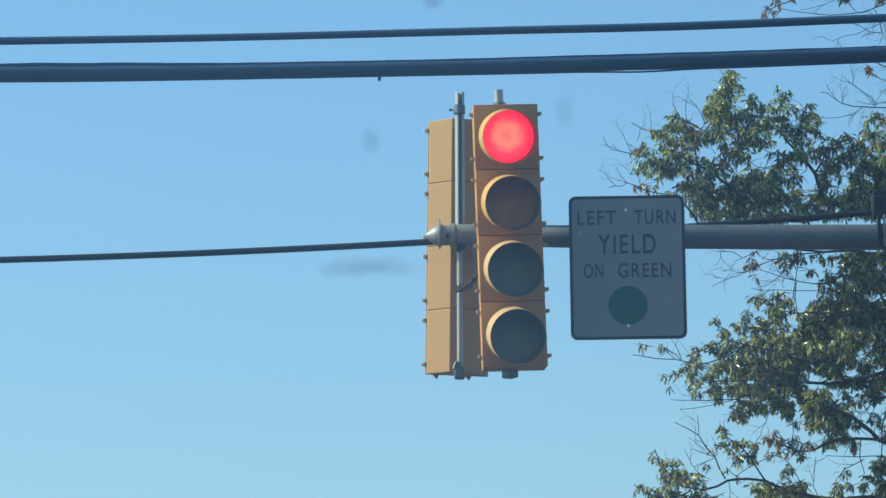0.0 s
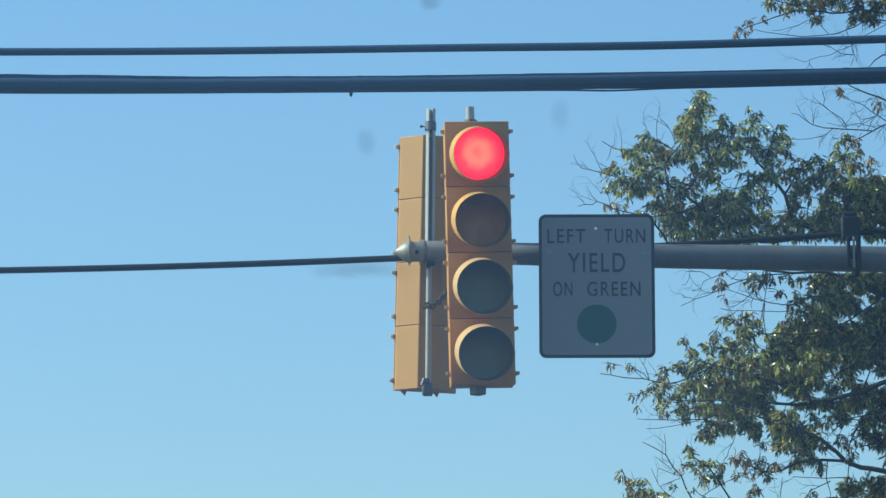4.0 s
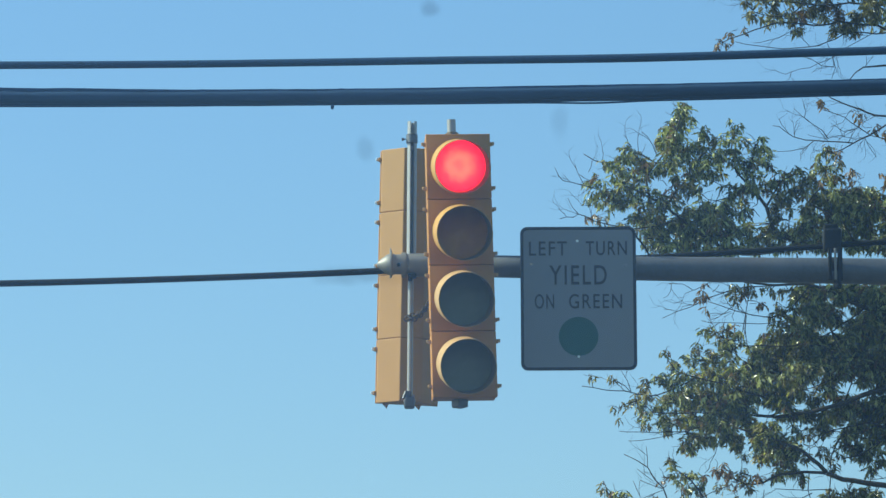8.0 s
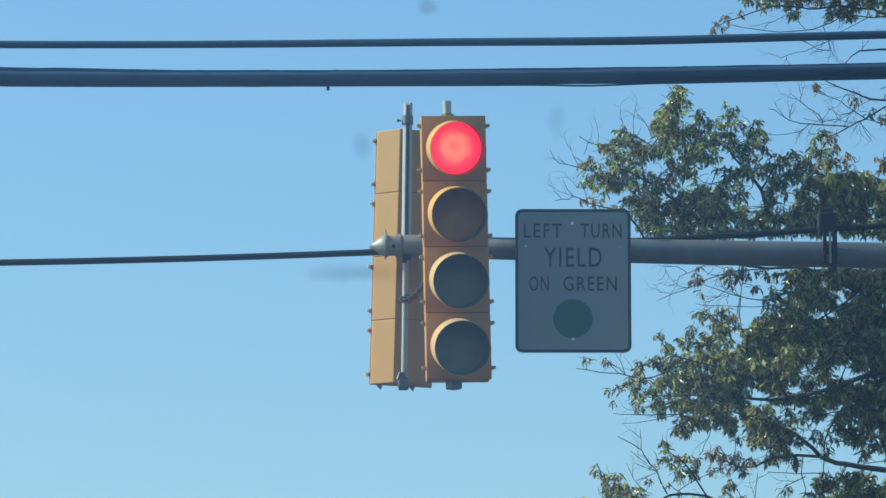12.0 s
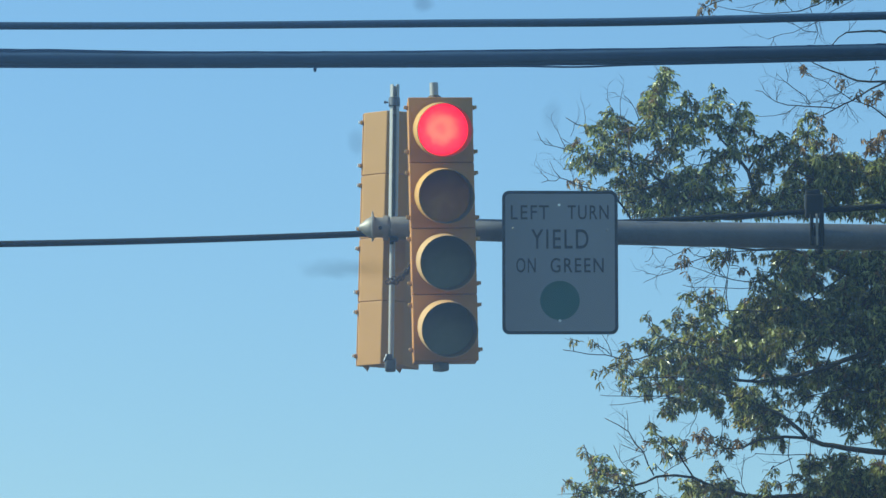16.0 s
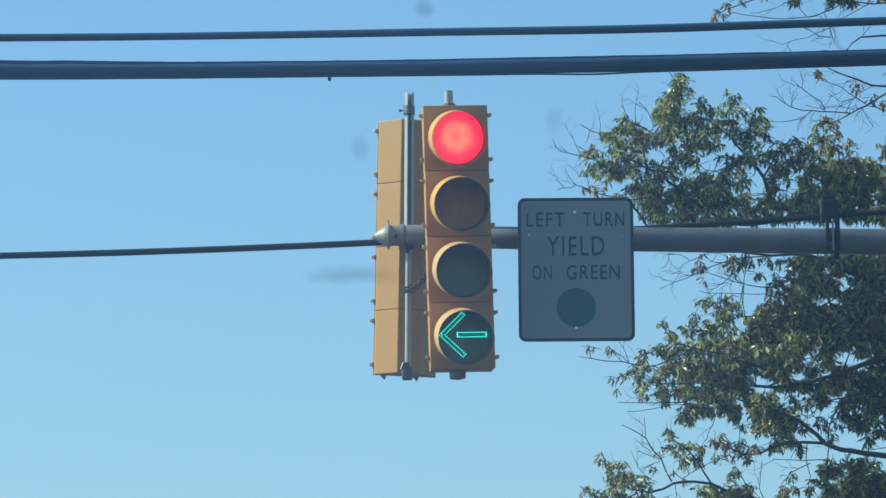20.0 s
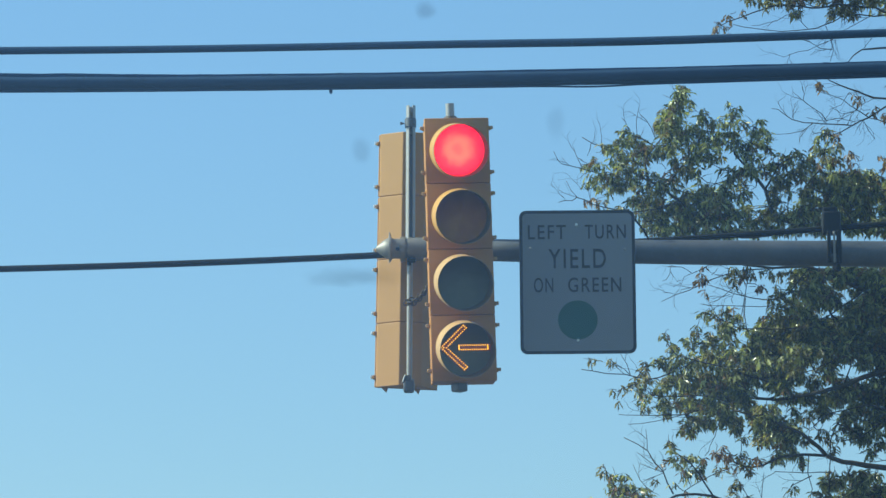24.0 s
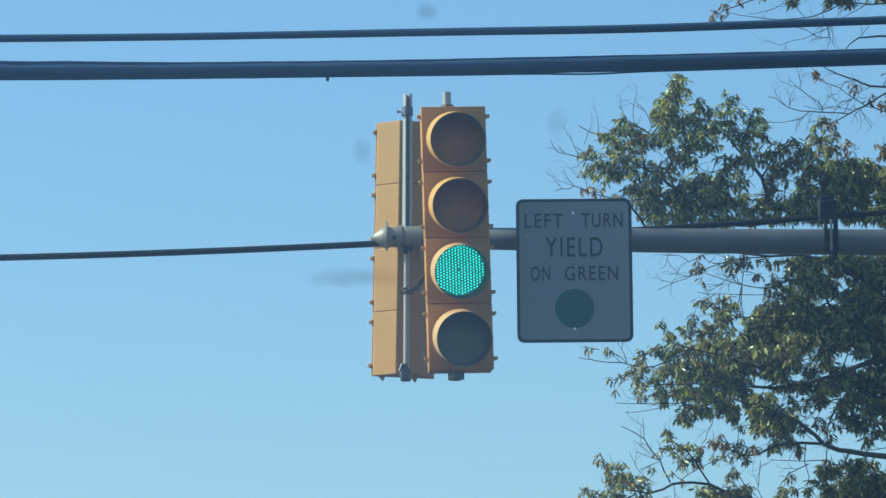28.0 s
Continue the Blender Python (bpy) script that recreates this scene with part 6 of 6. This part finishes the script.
def build_tree(label, trunk_x, trunk_top, plan, seed, depth, shoots, far_side):
    rng = random.Random(seed)
    tree = tagged(new("tree"), label, "tree")
    tree.matrix_basis = pose(trunk_x, TREE_Y + depth, 0)

    def to(x, y, z):  # boughs that reach back also spread and rise
        k = 1 + y / TREE_Y
        return Vector((x * k - trunk_x, y, 1.3 + (z - 1.3) * k))

    n = 14
    pts = [(0.06 * math.sin(i * 1.7), 0.05 * math.cos(i * 1.1), trunk_top * i / n) for i in range(n + 1)]
    v, f = sweep(pts, [0.34 * (1 - i / n) ** 0.8 + 0.06 + (0.16 if i == 0 else 0) for i in range(n + 1)], 14)
    from_lists("trunk", v, f, BARK, tree)
    twig_v, twig_f = [], []

    def twig(points, radii, seg=4):
        v, f = sweep(points, radii, seg)
        nn = len(twig_v)
        twig_v.extend(v)
        twig_f.extend([tuple(i + nn for i in q) for q in f])

    def nearest(x, z):
        return min(nodes, key=lambda q: (q[0] - x) ** 2 + (q[2] - z) ** 2)

    nodes, made, loose = [], [], []
    for j, (limb, _) in enumerate(plan):
        rooted = limb[0][0] > trunk_x - 0.6
        wave = rng.uniform(-1.0, 1.0)
        y0 = 0.0 if rooted or not nodes else nearest(limb[0][0], limb[0][1])[1]
        pts, rad, line = [], [], []
        if rooted:
            pts.append(to(trunk_x, 0, limb[0][1] - 0.9))
            rad.append(limb[0][2] * 1.25)
        for i in range(len(limb) - 1):
            (x0, z0, r0), (x1, z1, r1) = limb[i], limb[i + 1]
            steps = max(1, round(math.hypot(x1 - x0, z1 - z0) / 0.16))
            for s in range(steps + (i == len(limb) - 2)):
                t = s / steps
                (xa, za, _), (xb, zb, _) = limb[max(0, i - 1)], limb[min(len(limb) - 1, i + 2)]
                x, z = ((2 * b + (c - a) * t + (2 * a - 5 * b + 4 * c - d) * t * t + (3 * b - a - 3 * c + d) * t ** 3) / 2 for a, b, c, d in ((xa, x0, x1, xb), (za, z0, z1, zb)))
                r = r0 + (r1 - r0) * t
                y = y0 + wave * 0.16 * abs(limb[0][0] - x) + 0.03 * math.sin(x * 3 + j)
                pts.append(to(x + rng.uniform(-.010, .010), y, z + rng.uniform(-.010, .010)))
                rad.append(max(0.0025, r))
                line.append((x, y, z, r))
        nodes.extend(line)
        v, f = sweep(pts, rad, 8)
        made.append(from_lists("limb", v, f, BARK, tree))

    def fork(p, heading, length, r, level):
        """A fine crooked shoot that splits again."""
        q, line = p.copy(), [p.copy()]
        for _ in range(3):
            heading += rng.uniform(-0.35, 0.35)
            q = q + Vector((math.cos(heading), rng.uniform(-.3, .3), math.sin(heading))) * length / 3
            line.append(q.copy())
        twig([to(*c) for c in line], [r, r * 0.85, r * 0.7, r * 0.5])
        if level:
            for k, side in ((1, -1), (2, 1), (3, rng.choice((-1, 1)))):
                fork(line[k], heading + side * rng.uniform(0.35, 0.9), length * rng.uniform(0.45, 0.7), r * 0.6, level - 1)

    for limb, _ in plan:
        for _ in range(shoots):
            k = rng.randrange(max(1, len(limb) // 3), len(limb))
            t = rng.random()
            (x0, z0, r0), (x1, z1, r1) = limb[k - 1], limb[k]
            x, z = x0 + (x1 - x0) * t, z0 + (z1 - z0) * t
            fork(Vector((x, nearest(x, z)[1], z)), math.atan2(z1 - z0, x1 - x0) + rng.uniform(-0.9, 0.9), rng.uniform(0.16, 0.30), min(0.0045, 0.5 * r1 + 0.0015), 1)
    for limb_ob, (path, tufts) in zip(made, plan):
        masses = [([], []) for _ in LEAVES]
        layers = [(*c, 0.0) for c in tufts]
        layers += [(*c, back) for c in tufts if c[5] >= 1.15 for back in (0.9, 1.8)[:2 if c[5] >= 1.4 else 1]]
        for x, z, rx, rz, tone, thick, back in layers:
            rx, rz = rx * SPREAD, rz * SPREAD
            near = nearest(x, z)
            y = near[1] + rng.uniform(-0.25, 0.45) + back
            if back:
                rx, rz = rx * 1.2, rz * 1.2
            p0, p2 = Vector(near[:3]), Vector((x, y, z))
            p1 = p0.lerp(p2, 0.5) + Vector((rng.uniform(-.03, .03), 0, rng.uniform(-.03, .04)))
            twig([to(*p) for p in (p0, p1, p2)], [min(near[3], 0.008), 0.0055, 0.004], 5)
            # a bare twig end standing out of the leaves
            a = rng.uniform(0, 2 * math.pi)
            ca, sa = math.cos(a), math.sin(a)
            b0 = Vector((x + 0.4 * rx * ca, y, z + 0.4 * rz * sa))
            b2 = Vector((x + (rx + rng.uniform(0.02, 0.12)) * ca, y + rng.uniform(-.1, .1), z + (rz + rng.uniform(0.02, 0.12)) * sa))
            b1 = b0.lerp(b2, 0.55) + Vector((rng.uniform(-.03, .03), 0, rng.uniform(-.03, .03)))
            twig([to(*p) for p in (b0, b1, b2)], [0.0045, 0.0035, 0.002])
            count = max(1, round(LEAFINESS * min(thick, 1.2) * (0.6 if back else 1.0) * rx * rz))
            alone = thick < 0.72 and len(loose) < 290  # thin sprays, whose leaves show one by one

            def single(m, kind):
                o = new("leaf", LONE_LEAF[kind])
                o.parent, o.matrix_basis = limb_ob, m
                loose.append(o)

            clump_leaves(rng, to(x, y, z), rx, rz, masses, tone, twig_v, twig_f, count, single=single if alone else None)
        for tone, (verts, faces) in enumerate(masses):
            if faces:
                from_lists("foliage", verts, faces, LEAVES[tone], limb_ob, ("", "dull olive leaves", "russet autumn leaves")[tone], smooth=False)
    for count, turn, low, high, reach, leaves in far_side:  # the rest of the crown, turned away from the street
        for k in range(count):
            a = radians(turn[0] + (turn[1] - turn[0]) * (k + 0.5) / count + rng.uniform(-9, 9))
            h = rng.uniform(low, high)
            ln = reach * rng.uniform(0.75, 1.05)
            pts = [Vector((math.cos(a) * ln * q + 0.15 * math.sin(5 * q + k), math.sin(a) * ln * q, h - 1.0 + 1.9 * q ** 0.8)) for q in (0, 0.25, 0.5, 0.75, 1.0)]
            v, f = sweep(pts, [0.11, 0.085, 0.06, 0.035, 0.012], 8)
            limb_ob = from_lists("limb", v, f, BARK, tree)
            masses = [([], []) for _ in LEAVES]
            for q in (2, 2.6, 3.2, 3.6, 4)[:leaves]:
                c = pts[int(q)].lerp(pts[min(4, int(q) + 1)], q - int(q)) + Vector((rng.uniform(-.3, .3), rng.uniform(-.3, .3), rng.uniform(-.1, .45)))
                clump_leaves(rng, c, 0.62, 0.48, masses, GREEN, twig_v, twig_f, 26, 1.15)
            for tone, (verts, faces) in enumerate(masses):
                if faces:
                    from_lists("foliage", verts, faces, LEAVES[tone], limb_ob, ("", "dull olive leaves", "russet autumn leaves")[tone], smooth=False)
    tagged(from_lists("twigs", twig_v, twig_f, BARK, tree, "fine dark twigs"), kind="stuff")
    return tree


LEAFINESS, SPREAD = 560, 1.38
LEAVES = (LEAF_GREEN, LEAF_DULL, LEAF_RUSSET)
LONE_LEAF = []
for mat in LEAVES:
    verts, faces = [], []
    leaf_mesh(1.0, Matrix.Identity(4), verts, faces)
    me = bpy.data.meshes.new("leaf")
    me.from_pydata([tuple(v) for v in verts], [], faces)
    me.materials.append(mat)
    LONE_LEAF.append(me)
build_tree("oak with green and russet leaves behind the mast arm", 8.4, 13.2, OAK, 5, 0.0, 1, [(14, (-75, 75), 7.0, 14.0, 3.4, 5), (7, (115, 245), 5.2, 6.2, 3.6, 5)])
build_tree("half-bare tree with a few russet leaves", 10.0, 16.0, HALF_BARE, 9, 3.0, 2, [(10, (-80, 80), 11.0, 17.0, 3.0, 2)])


# ---- the car from whose driving seat the signal is seen ----
PAINT = material("car_paint", (0.10, 0.105, 0.115), 0.3, 0.3, 0.05, 2, 200, 0.02)
TRIM = material("car_trim", (0.02, 0.02, 0.022), 0.7, 0, 0.2)
RUBBER = material("tyre_rubber", (0.02, 0.02, 0.02), 0.85, 0, 0.2)
CLOTH = material("seat_cloth", (0.05, 0.05, 0.055), 0.9, 0, 0.25)


def pane_material(name, tint, haze, smears=(), upper_tint=None):
    """Thin glass whose tint can grade upwards to deepen the sky, with a film of dust that scatters daylight and carries
    painted haze; smears: (centre, half width, half height, darkness).
    """
    m = bpy.data.materials.new(name)
    m.use_nodes = True
    nt = m.node_tree
    nt.nodes.remove(nt.nodes["Principled BSDF"])
    clear = nt.nodes.new("ShaderNodeBsdfTransparent")
    clear.inputs[0].default_value = (*tint, 1)
    # The sky's fade from blue to pale, put into the glass tint by height.
    if upper_tint:
        place, rise, shade = (nt.nodes.new(k) for k in ("ShaderNodeTexCoord", "ShaderNodeSeparateXYZ", "ShaderNodeMix"))
        shade.data_type = 'RGBA'
        nt.links.new(place.outputs["Object"], rise.inputs[0])
        grade = nt.nodes.new("ShaderNodeMapRange")
        grade.inputs[1].default_value, grade.inputs[2].default_value = 1.334, 1.370
        nt.links.new(rise.outputs[2], grade.inputs[0])
        nt.links.new(grade.outputs[0], shade.inputs["Factor"])
        shade.inputs["A"].default_value, shade.inputs["B"].default_value = (*tint, 1), (*upper_tint, 1)
        nt.links.new(shade.outputs["Result"], clear.inputs[0])
    # The film's blue paints in the veiling haze over dark things.
    dust = nt.nodes.new("ShaderNodeBsdfTranslucent")
    dust.inputs[0].default_value = (0.25, 0.55, 0.97, 1)
    co = nt.nodes.new("ShaderNodeTexCoord")
    cloud = nt.nodes.new("ShaderNodeTexNoise")
    cloud.inputs["Scale"].default_value = 25
    nt.links.new(co.outputs["Object"], cloud.inputs["Vector"])
    amount = nt.nodes.new("ShaderNodeMapRange")
    amount.inputs[1].default_value, amount.inputs[2].default_value = 0.3, 0.7
    amount.inputs[3].default_value, amount.inputs[4].default_value = haze * 0.9, haze * 1.1
    nt.links.new(cloud.outputs[0], amount.inputs[0])
    split = nt.nodes.new("ShaderNodeSeparateXYZ")  # glare haze painted into the film: thicker towards the pillar, thinner towards the middle
    nt.links.new(co.outputs["Object"], split.inputs[0])
    haze_fall = nt.nodes.new("ShaderNodeMapRange")
    haze_fall.inputs[1].default_value, haze_fall.inputs[2].default_value = -0.375, -0.335
    haze_fall.inputs[3].default_value, haze_fall.inputs[4].default_value = 1.42, 0.70
    nt.links.new(split.outputs[0], haze_fall.inputs[0])
    haze_level = nt.nodes.new("ShaderNodeMath")
    haze_level.operation = 'MULTIPLY'
    nt.links.new(amount.outputs[0], haze_level.inputs[0])
    nt.links.new(haze_fall.outputs[0], haze_level.inputs[1])
    film = nt.nodes.new("ShaderNodeMixShader")
    nt.links.new(haze_level.outputs[0], film.inputs[0])
    nt.links.new(clear.outputs[0], film.inputs[1])
    nt.links.new(dust.outputs[0], film.inputs[2])
    out = film.outputs[0]
    dirt = nt.nodes.new("ShaderNodeBsdfDiffuse")
    dirt.inputs[0].default_value = (0.10, 0.13, 0.17, 1)
    wave = nt.nodes.new("ShaderNodeTexNoise")
    wave.inputs["Scale"].default_value, wave.inputs["Detail"].default_value = 420, 2
    nt.links.new(co.outputs["Object"], wave.inputs["Vector"])
    for centre, hx, hz, dark in smears:
        rel = nt.nodes.new("ShaderNodeVectorMath")
        rel.operation, rel.inputs[1].default_value = 'SUBTRACT', centre
        nt.links.new(co.outputs["Object"], rel.inputs[0])
        fit = nt.nodes.new("ShaderNodeVectorMath")
        fit.operation, fit.inputs[1].default_value = 'MULTIPLY', (1 / hx, 0, 1 / hz)
        nt.links.new(rel.outputs[0], fit.inputs[0])
        size = nt.nodes.new("ShaderNodeVectorMath")
        size.operation = 'LENGTH'
        nt.links.new(fit.outputs[0], size.inputs[0])
        rough = nt.nodes.new("ShaderNodeMath")
        rough.operation, rough.inputs[1].default_value = 'MULTIPLY_ADD', 0.9
        nt.links.new(wave.outputs[0], rough.inputs[0])
        nt.links.new(size.outputs["Value"], rough.inputs[2])
        fade = nt.nodes.new("ShaderNodeMapRange")
        fade.interpolation_type = 'SMOOTHSTEP'
        fade.inputs[1].default_value, fade.inputs[2].default_value = 0.6, 1.5
        fade.inputs[3].default_value, fade.inputs[4].default_value = dark, 0.0
        nt.links.new(rough.outputs[0], fade.inputs[0])
        mix = nt.nodes.new("ShaderNodeMixShader")
        nt.links.new(fade.outputs[0], mix.inputs[0])
        nt.links.new(out, mix.inputs[1])
        nt.links.new(dirt.outputs[0], mix.inputs[2])
        out = mix.outputs[0]
    gloss = nt.nodes.new("ShaderNodeBsdfGlossy")
    gloss.inputs["Roughness"].default_value = 0.0
    fres = nt.nodes.new("ShaderNodeFresnel")
    fres.inputs[0].default_value = 1.3
    top = nt.nodes.new("ShaderNodeMixShader")
    nt.links.new(fres.outputs[0], top.inputs[0])
    nt.links.new(out, top.inputs[1])
    nt.links.new(gloss.outputs[0], top.inputs[2])
    nt.links.new(top.outputs[0], nt.nodes["Material Output"].inputs["Surface"])
    return m


CAR_X = 0.37
SCREEN = pane_material("windscreen_glass", (0.812, 0.933, 0.822), 0.039, (((-0.37665, 0.3368, 1.35068), 0.0046, 0.00075, 0.24), ((-0.37625, 0.3242, 1.3576), 0.00085, 0.00095, 0.155),
                                                                        ((-0.36225, 0.3230, 1.35907), 0.0009, 0.0012, 0.11), ((-0.37153, 0.3115, 1.36492), 0.0009, 0.0006, 0.23)), upper_tint=(0.755, 0.985, 0.958))
SIDE_GLASS = pane_material("side_glass", (0.6, 0.68, 0.7), 0.03)
car = tagged(new("car"), "plain dark grey car waiting at the stop line", "car")
car.matrix_basis = pose(CAR_X, 0, 0.011)


def loft(rows, closed=True):
    """A skin over cross-sections: each row is a list of points."""
    bm = bmesh.new()
    rings = [[bm.verts.new(p) for p in row] for row in rows]
    n = len(rings[0])
    for a, b in zip(rings, rings[1:]):
        for k in range(n if closed else n - 1):
            j = (k + 1) % n
            bm.faces.new((a[k], a[j], b[j], b[k]))
    if closed:
        bm.faces.new(rings[0])
        bm.faces.new(rings[-1])
    return bm


def body_section(y, half, low, high, r=0.09):
    return [(half * sx + (-r if sx > 0 else r) * cx, y, z) for sx, cx, z in ((1, 0.5, low), (1, 0, low + 0.12), (1, 0, high - 0.1), (1, 1, high), (-1, 1, high), (-1, 0, high - 0.1), (-1, 0, low + 0.12), (-1, 0.5, low))]


part("body", loft([body_section(y, w, lo, hi) for y, w, lo, hi in ((-2.35, 0.74, 0.34, 0.80), (-2.2, 0.84, 0.24, 0.90), (-1.2, 0.89, 0.19, 0.93), (0.0, 0.89, 0.18, 0.92), (1.0, 0.89, 0.18, 0.92), (1.7, 0.86, 0.20, 0.82), (2.05, 0.78, 0.24, 0.70), (2.15, 0.68, 0.30, 0.58))]), PAINT, car)
roof_rows = []
for y, z, w in ((-1.35, 1.42, 0.56), (-0.8, 1.475, 0.59), (-0.2, 1.485, 0.60), (0.185, 1.452, 0.585)):
    roof_rows.append([(-w, y, z - 0.03), (-w * 0.7, y, z), (0, y, z + 0.012), (w * 0.7, y, z), (w, y, z - 0.03), (w, y, z - 0.06), (0, y, z - 0.03), (-w, y, z - 0.06)])
part("roof", loft(roof_rows), PAINT, car)
part("windscreen", loft([[(-0.74, 1.0, 0.98 - 0.011), (0.74, 1.0, 0.98 - 0.011)], [(-0.57, 0.2, 1.44 - 0.011), (0.57, 0.2, 1.44 - 0.011)]], closed=False), SCREEN, car, "tinted windscreen with dust film, painted haze and smears", smooth=False).data.flip_normals()
part("rear_window", loft([[(-0.68, -1.95, 0.93), (0.68, -1.95, 0.93)], [(-0.54, -1.36, 1.38), (0.54, -1.36, 1.38)]], closed=False), SIDE_GLASS, car, smooth=False)
for sx in (-1, 1):
    v, f = sweep([(sx * 0.78, 1.06, 0.92), (sx * 0.59, 0.19, 1.44), (sx * 0.60, -0.2, 1.46), (sx * 0.57, -1.35, 1.40), (sx * 0.72, -2.0, 0.90)], [0.04, 0.035, 0.03, 0.035, 0.05], 8)
    from_lists("pillar", v, f, PAINT, car)
    v, f = sweep([(sx * 0.83, -0.35, 0.9), (sx * 0.61, -0.32, 1.45)], [0.04, 0.035], 8)
    from_lists("door_pillar", v, f, PAINT, car)
    part("side_window", loft([[(sx * 0.80, 0.95, 0.93), (sx * 0.83, -0.35, 0.92), (sx * 0.74, -1.85, 0.92)], [(sx * 0.595, 0.24, 1.41), (sx * 0.61, -0.33, 1.42), (sx * 0.575, -1.32, 1.37)]], closed=False), SIDE_GLASS, car, smooth=False)
    for y in (-1.35, 1.35):
        wheel = part("wheel", lathe(bmesh.new(), [(0.20, -0.10), (0.29, -0.105), (0.315, -0.09), (0.32, 0), (0.315, 0.09), (0.29, 0.105), (0.20, 0.10)], pose(sx * 0.83, y, 0.32) @ ALONG_X, 28), RUBBER, car, "black rubber tyre")
        part("rim", lathe(bmesh.new(), [(0, -0.06), (0.08, -0.07), (0.19, -0.085), (0.205, -0.1), (0.205, 0.1), (0.19, 0.085), (0.08, 0.07), (0, 0.06)], pose(sx * 0.83, y, 0.32) @ ALONG_X, 28), ALUMINIUM, wheel)
    seat = part("seat", box(bmesh.new(), sx * 0.37, -0.25, 0.62, 0.5, 0.5, 0.16, 0.05, 3), CLOTH, car)
    part("backrest", box(bmesh.new(), sx * 0.37, -0.56, 1.0, 0.48, 0.14, 0.62, 0.06, 3), CLOTH, seat)
LAMP_CLEAR = material("lamp_cover", (0.7, 0.72, 0.75), 0.1, 0.4, 0.1)
LAMP_RED = material("tail_lamp_cover", (0.35, 0.01, 0.01), 0.15, 0, 0.1)
for sx in (-1, 1):
    part("headlight", box(bmesh.new(), sx * 0.56, 2.07, 0.60, 0.30, 0.16, 0.11, 0.03, 3), LAMP_CLEAR, car, "clear headlight")
    part("tail_light", box(bmesh.new(), sx * 0.60, -2.27, 0.74, 0.26, 0.10, 0.12, 0.02, 3), LAMP_RED, car, "red tail light")
    mirror = part("side_mirror", box(bmesh.new(), sx * 0.98, 0.72, 1.0, 0.16, 0.10, 0.12, 0.03, 3), PAINT, car)
    rod_bm = rod(bmesh.new(), (sx * 0.84, 0.74, 0.94), (sx * 0.95, 0.73, 0.97), 0.02, seg=10)
    part("mirror_foot", rod_bm, TRIM, mirror)
    for y in (-0.85, 0.1):
        part("door_handle", box(bmesh.new(), sx * 0.895, y, 0.80, 0.03, 0.18, 0.03, 0.01), TRIM, car)
    for y in (-1.05, -0.30, 0.85):
        part("door_seam", box(bmesh.new(), sx * 0.889, y, 0.56, 0.006, 0.008, 0.55), TRIM, car, smooth=False)
    part("sill", box(bmesh.new(), sx * 0.86, 0.0, 0.21, 0.08, 1.9, 0.10, 0.02), TRIM, car)
part("front_bumper", box(bmesh.new(), 0, 2.10, 0.38, 1.50, 0.16, 0.20, 0.06, 4), TRIM, car)
part("rear_bumper", box(bmesh.new(), 0, -2.30, 0.42, 1.60, 0.16, 0.22, 0.06, 4), TRIM, car)
steer = part("steering_wheel", lathe(bmesh.new(), [(0.18, -0.014), (0.194, 0), (0.18, 0.014), (0.166, 0)], pose(-0.37, 0.42, 0.98, 65, 0, 0), 32, close=True), TRIM, car)
part("column", rod(bmesh.new(), (-0.37, 0.44, 0.97), (-0.37, 0.72, 0.84), 0.05, seg=14), TRIM, steer)
part("hub", rod(bmesh.new(), (-0.37, 0.405, 0.985), (-0.37, 0.45, 0.965), 0.085, seg=18), TRIM, steer)
for a in (90, 210, 330):
    c, sn = 0.17 * math.cos(radians(a)), 0.17 * math.sin(radians(a))
    m = pose(-0.37, 0.42, 0.98, 65, 0, 0)
    part("spoke", rod(bmesh.new(), m @ Vector((0, 0, 0)), m @ Vector((c, sn, 0)), 0.014, seg=8), TRIM, steer)
part("dashboard", box(bmesh.new(), 0, 0.85, 0.86, 1.4, 0.45, 0.16, 0.06, 3), TRIM, car)

# ---- what changes: the lamps of the signal, and the cables in the wind ----
def motions():
    step = 1 / 30
    sockets = {"red": 3.5, "green": 1.5, "green_arrow": 0.5, "amber_arrow": 0.5}
    lit = {"red": (-1.0, 26.75), "green": (26.75, 40.0), "green_arrow": (16.85, 23.77), "amber_arrow": (23.85, 26.75)}
    for key, (start, end) in lit.items():
        z = SECTION * sockets[key]
        on, off = pose(0, -0.049, z), pose(0, 0.07 if key != "amber_arrow" else 0.09, z)
        rows = [(0.0, on if start < 0 else off)]
        if start > 0:
            rows += [(start - k * step, off) for k in (3, 2, 1)] + [(start + k * step, on) for k in (0, 1, 2)]
        if end < 28:
            rows += [(end - k * step, on) for k in (3, 2, 1)] + [(end + k * step, off) for k in (0, 1, 2)]
        rows.append((28.0, on if end > 28 else off))
        walk(modules[key], rows)
    sway = ((0, 0), (10, 0), (11, 2.5), (12, -1), (13, 1), (17, 1), (19.5, 1), (20.2, -1.5), (21, 3.5), (21.6, 0), (24, 0), (25.2, 0), (26, 3.4), (27, -1), (27.5, -1), (28, 4.5))
    for line in (thin_cable, bundle):  # the spans bob a few millimetres in the wind
        walk(line, [(t, pose(0, 0, up / 1000)) for t, up in sway])


motions()
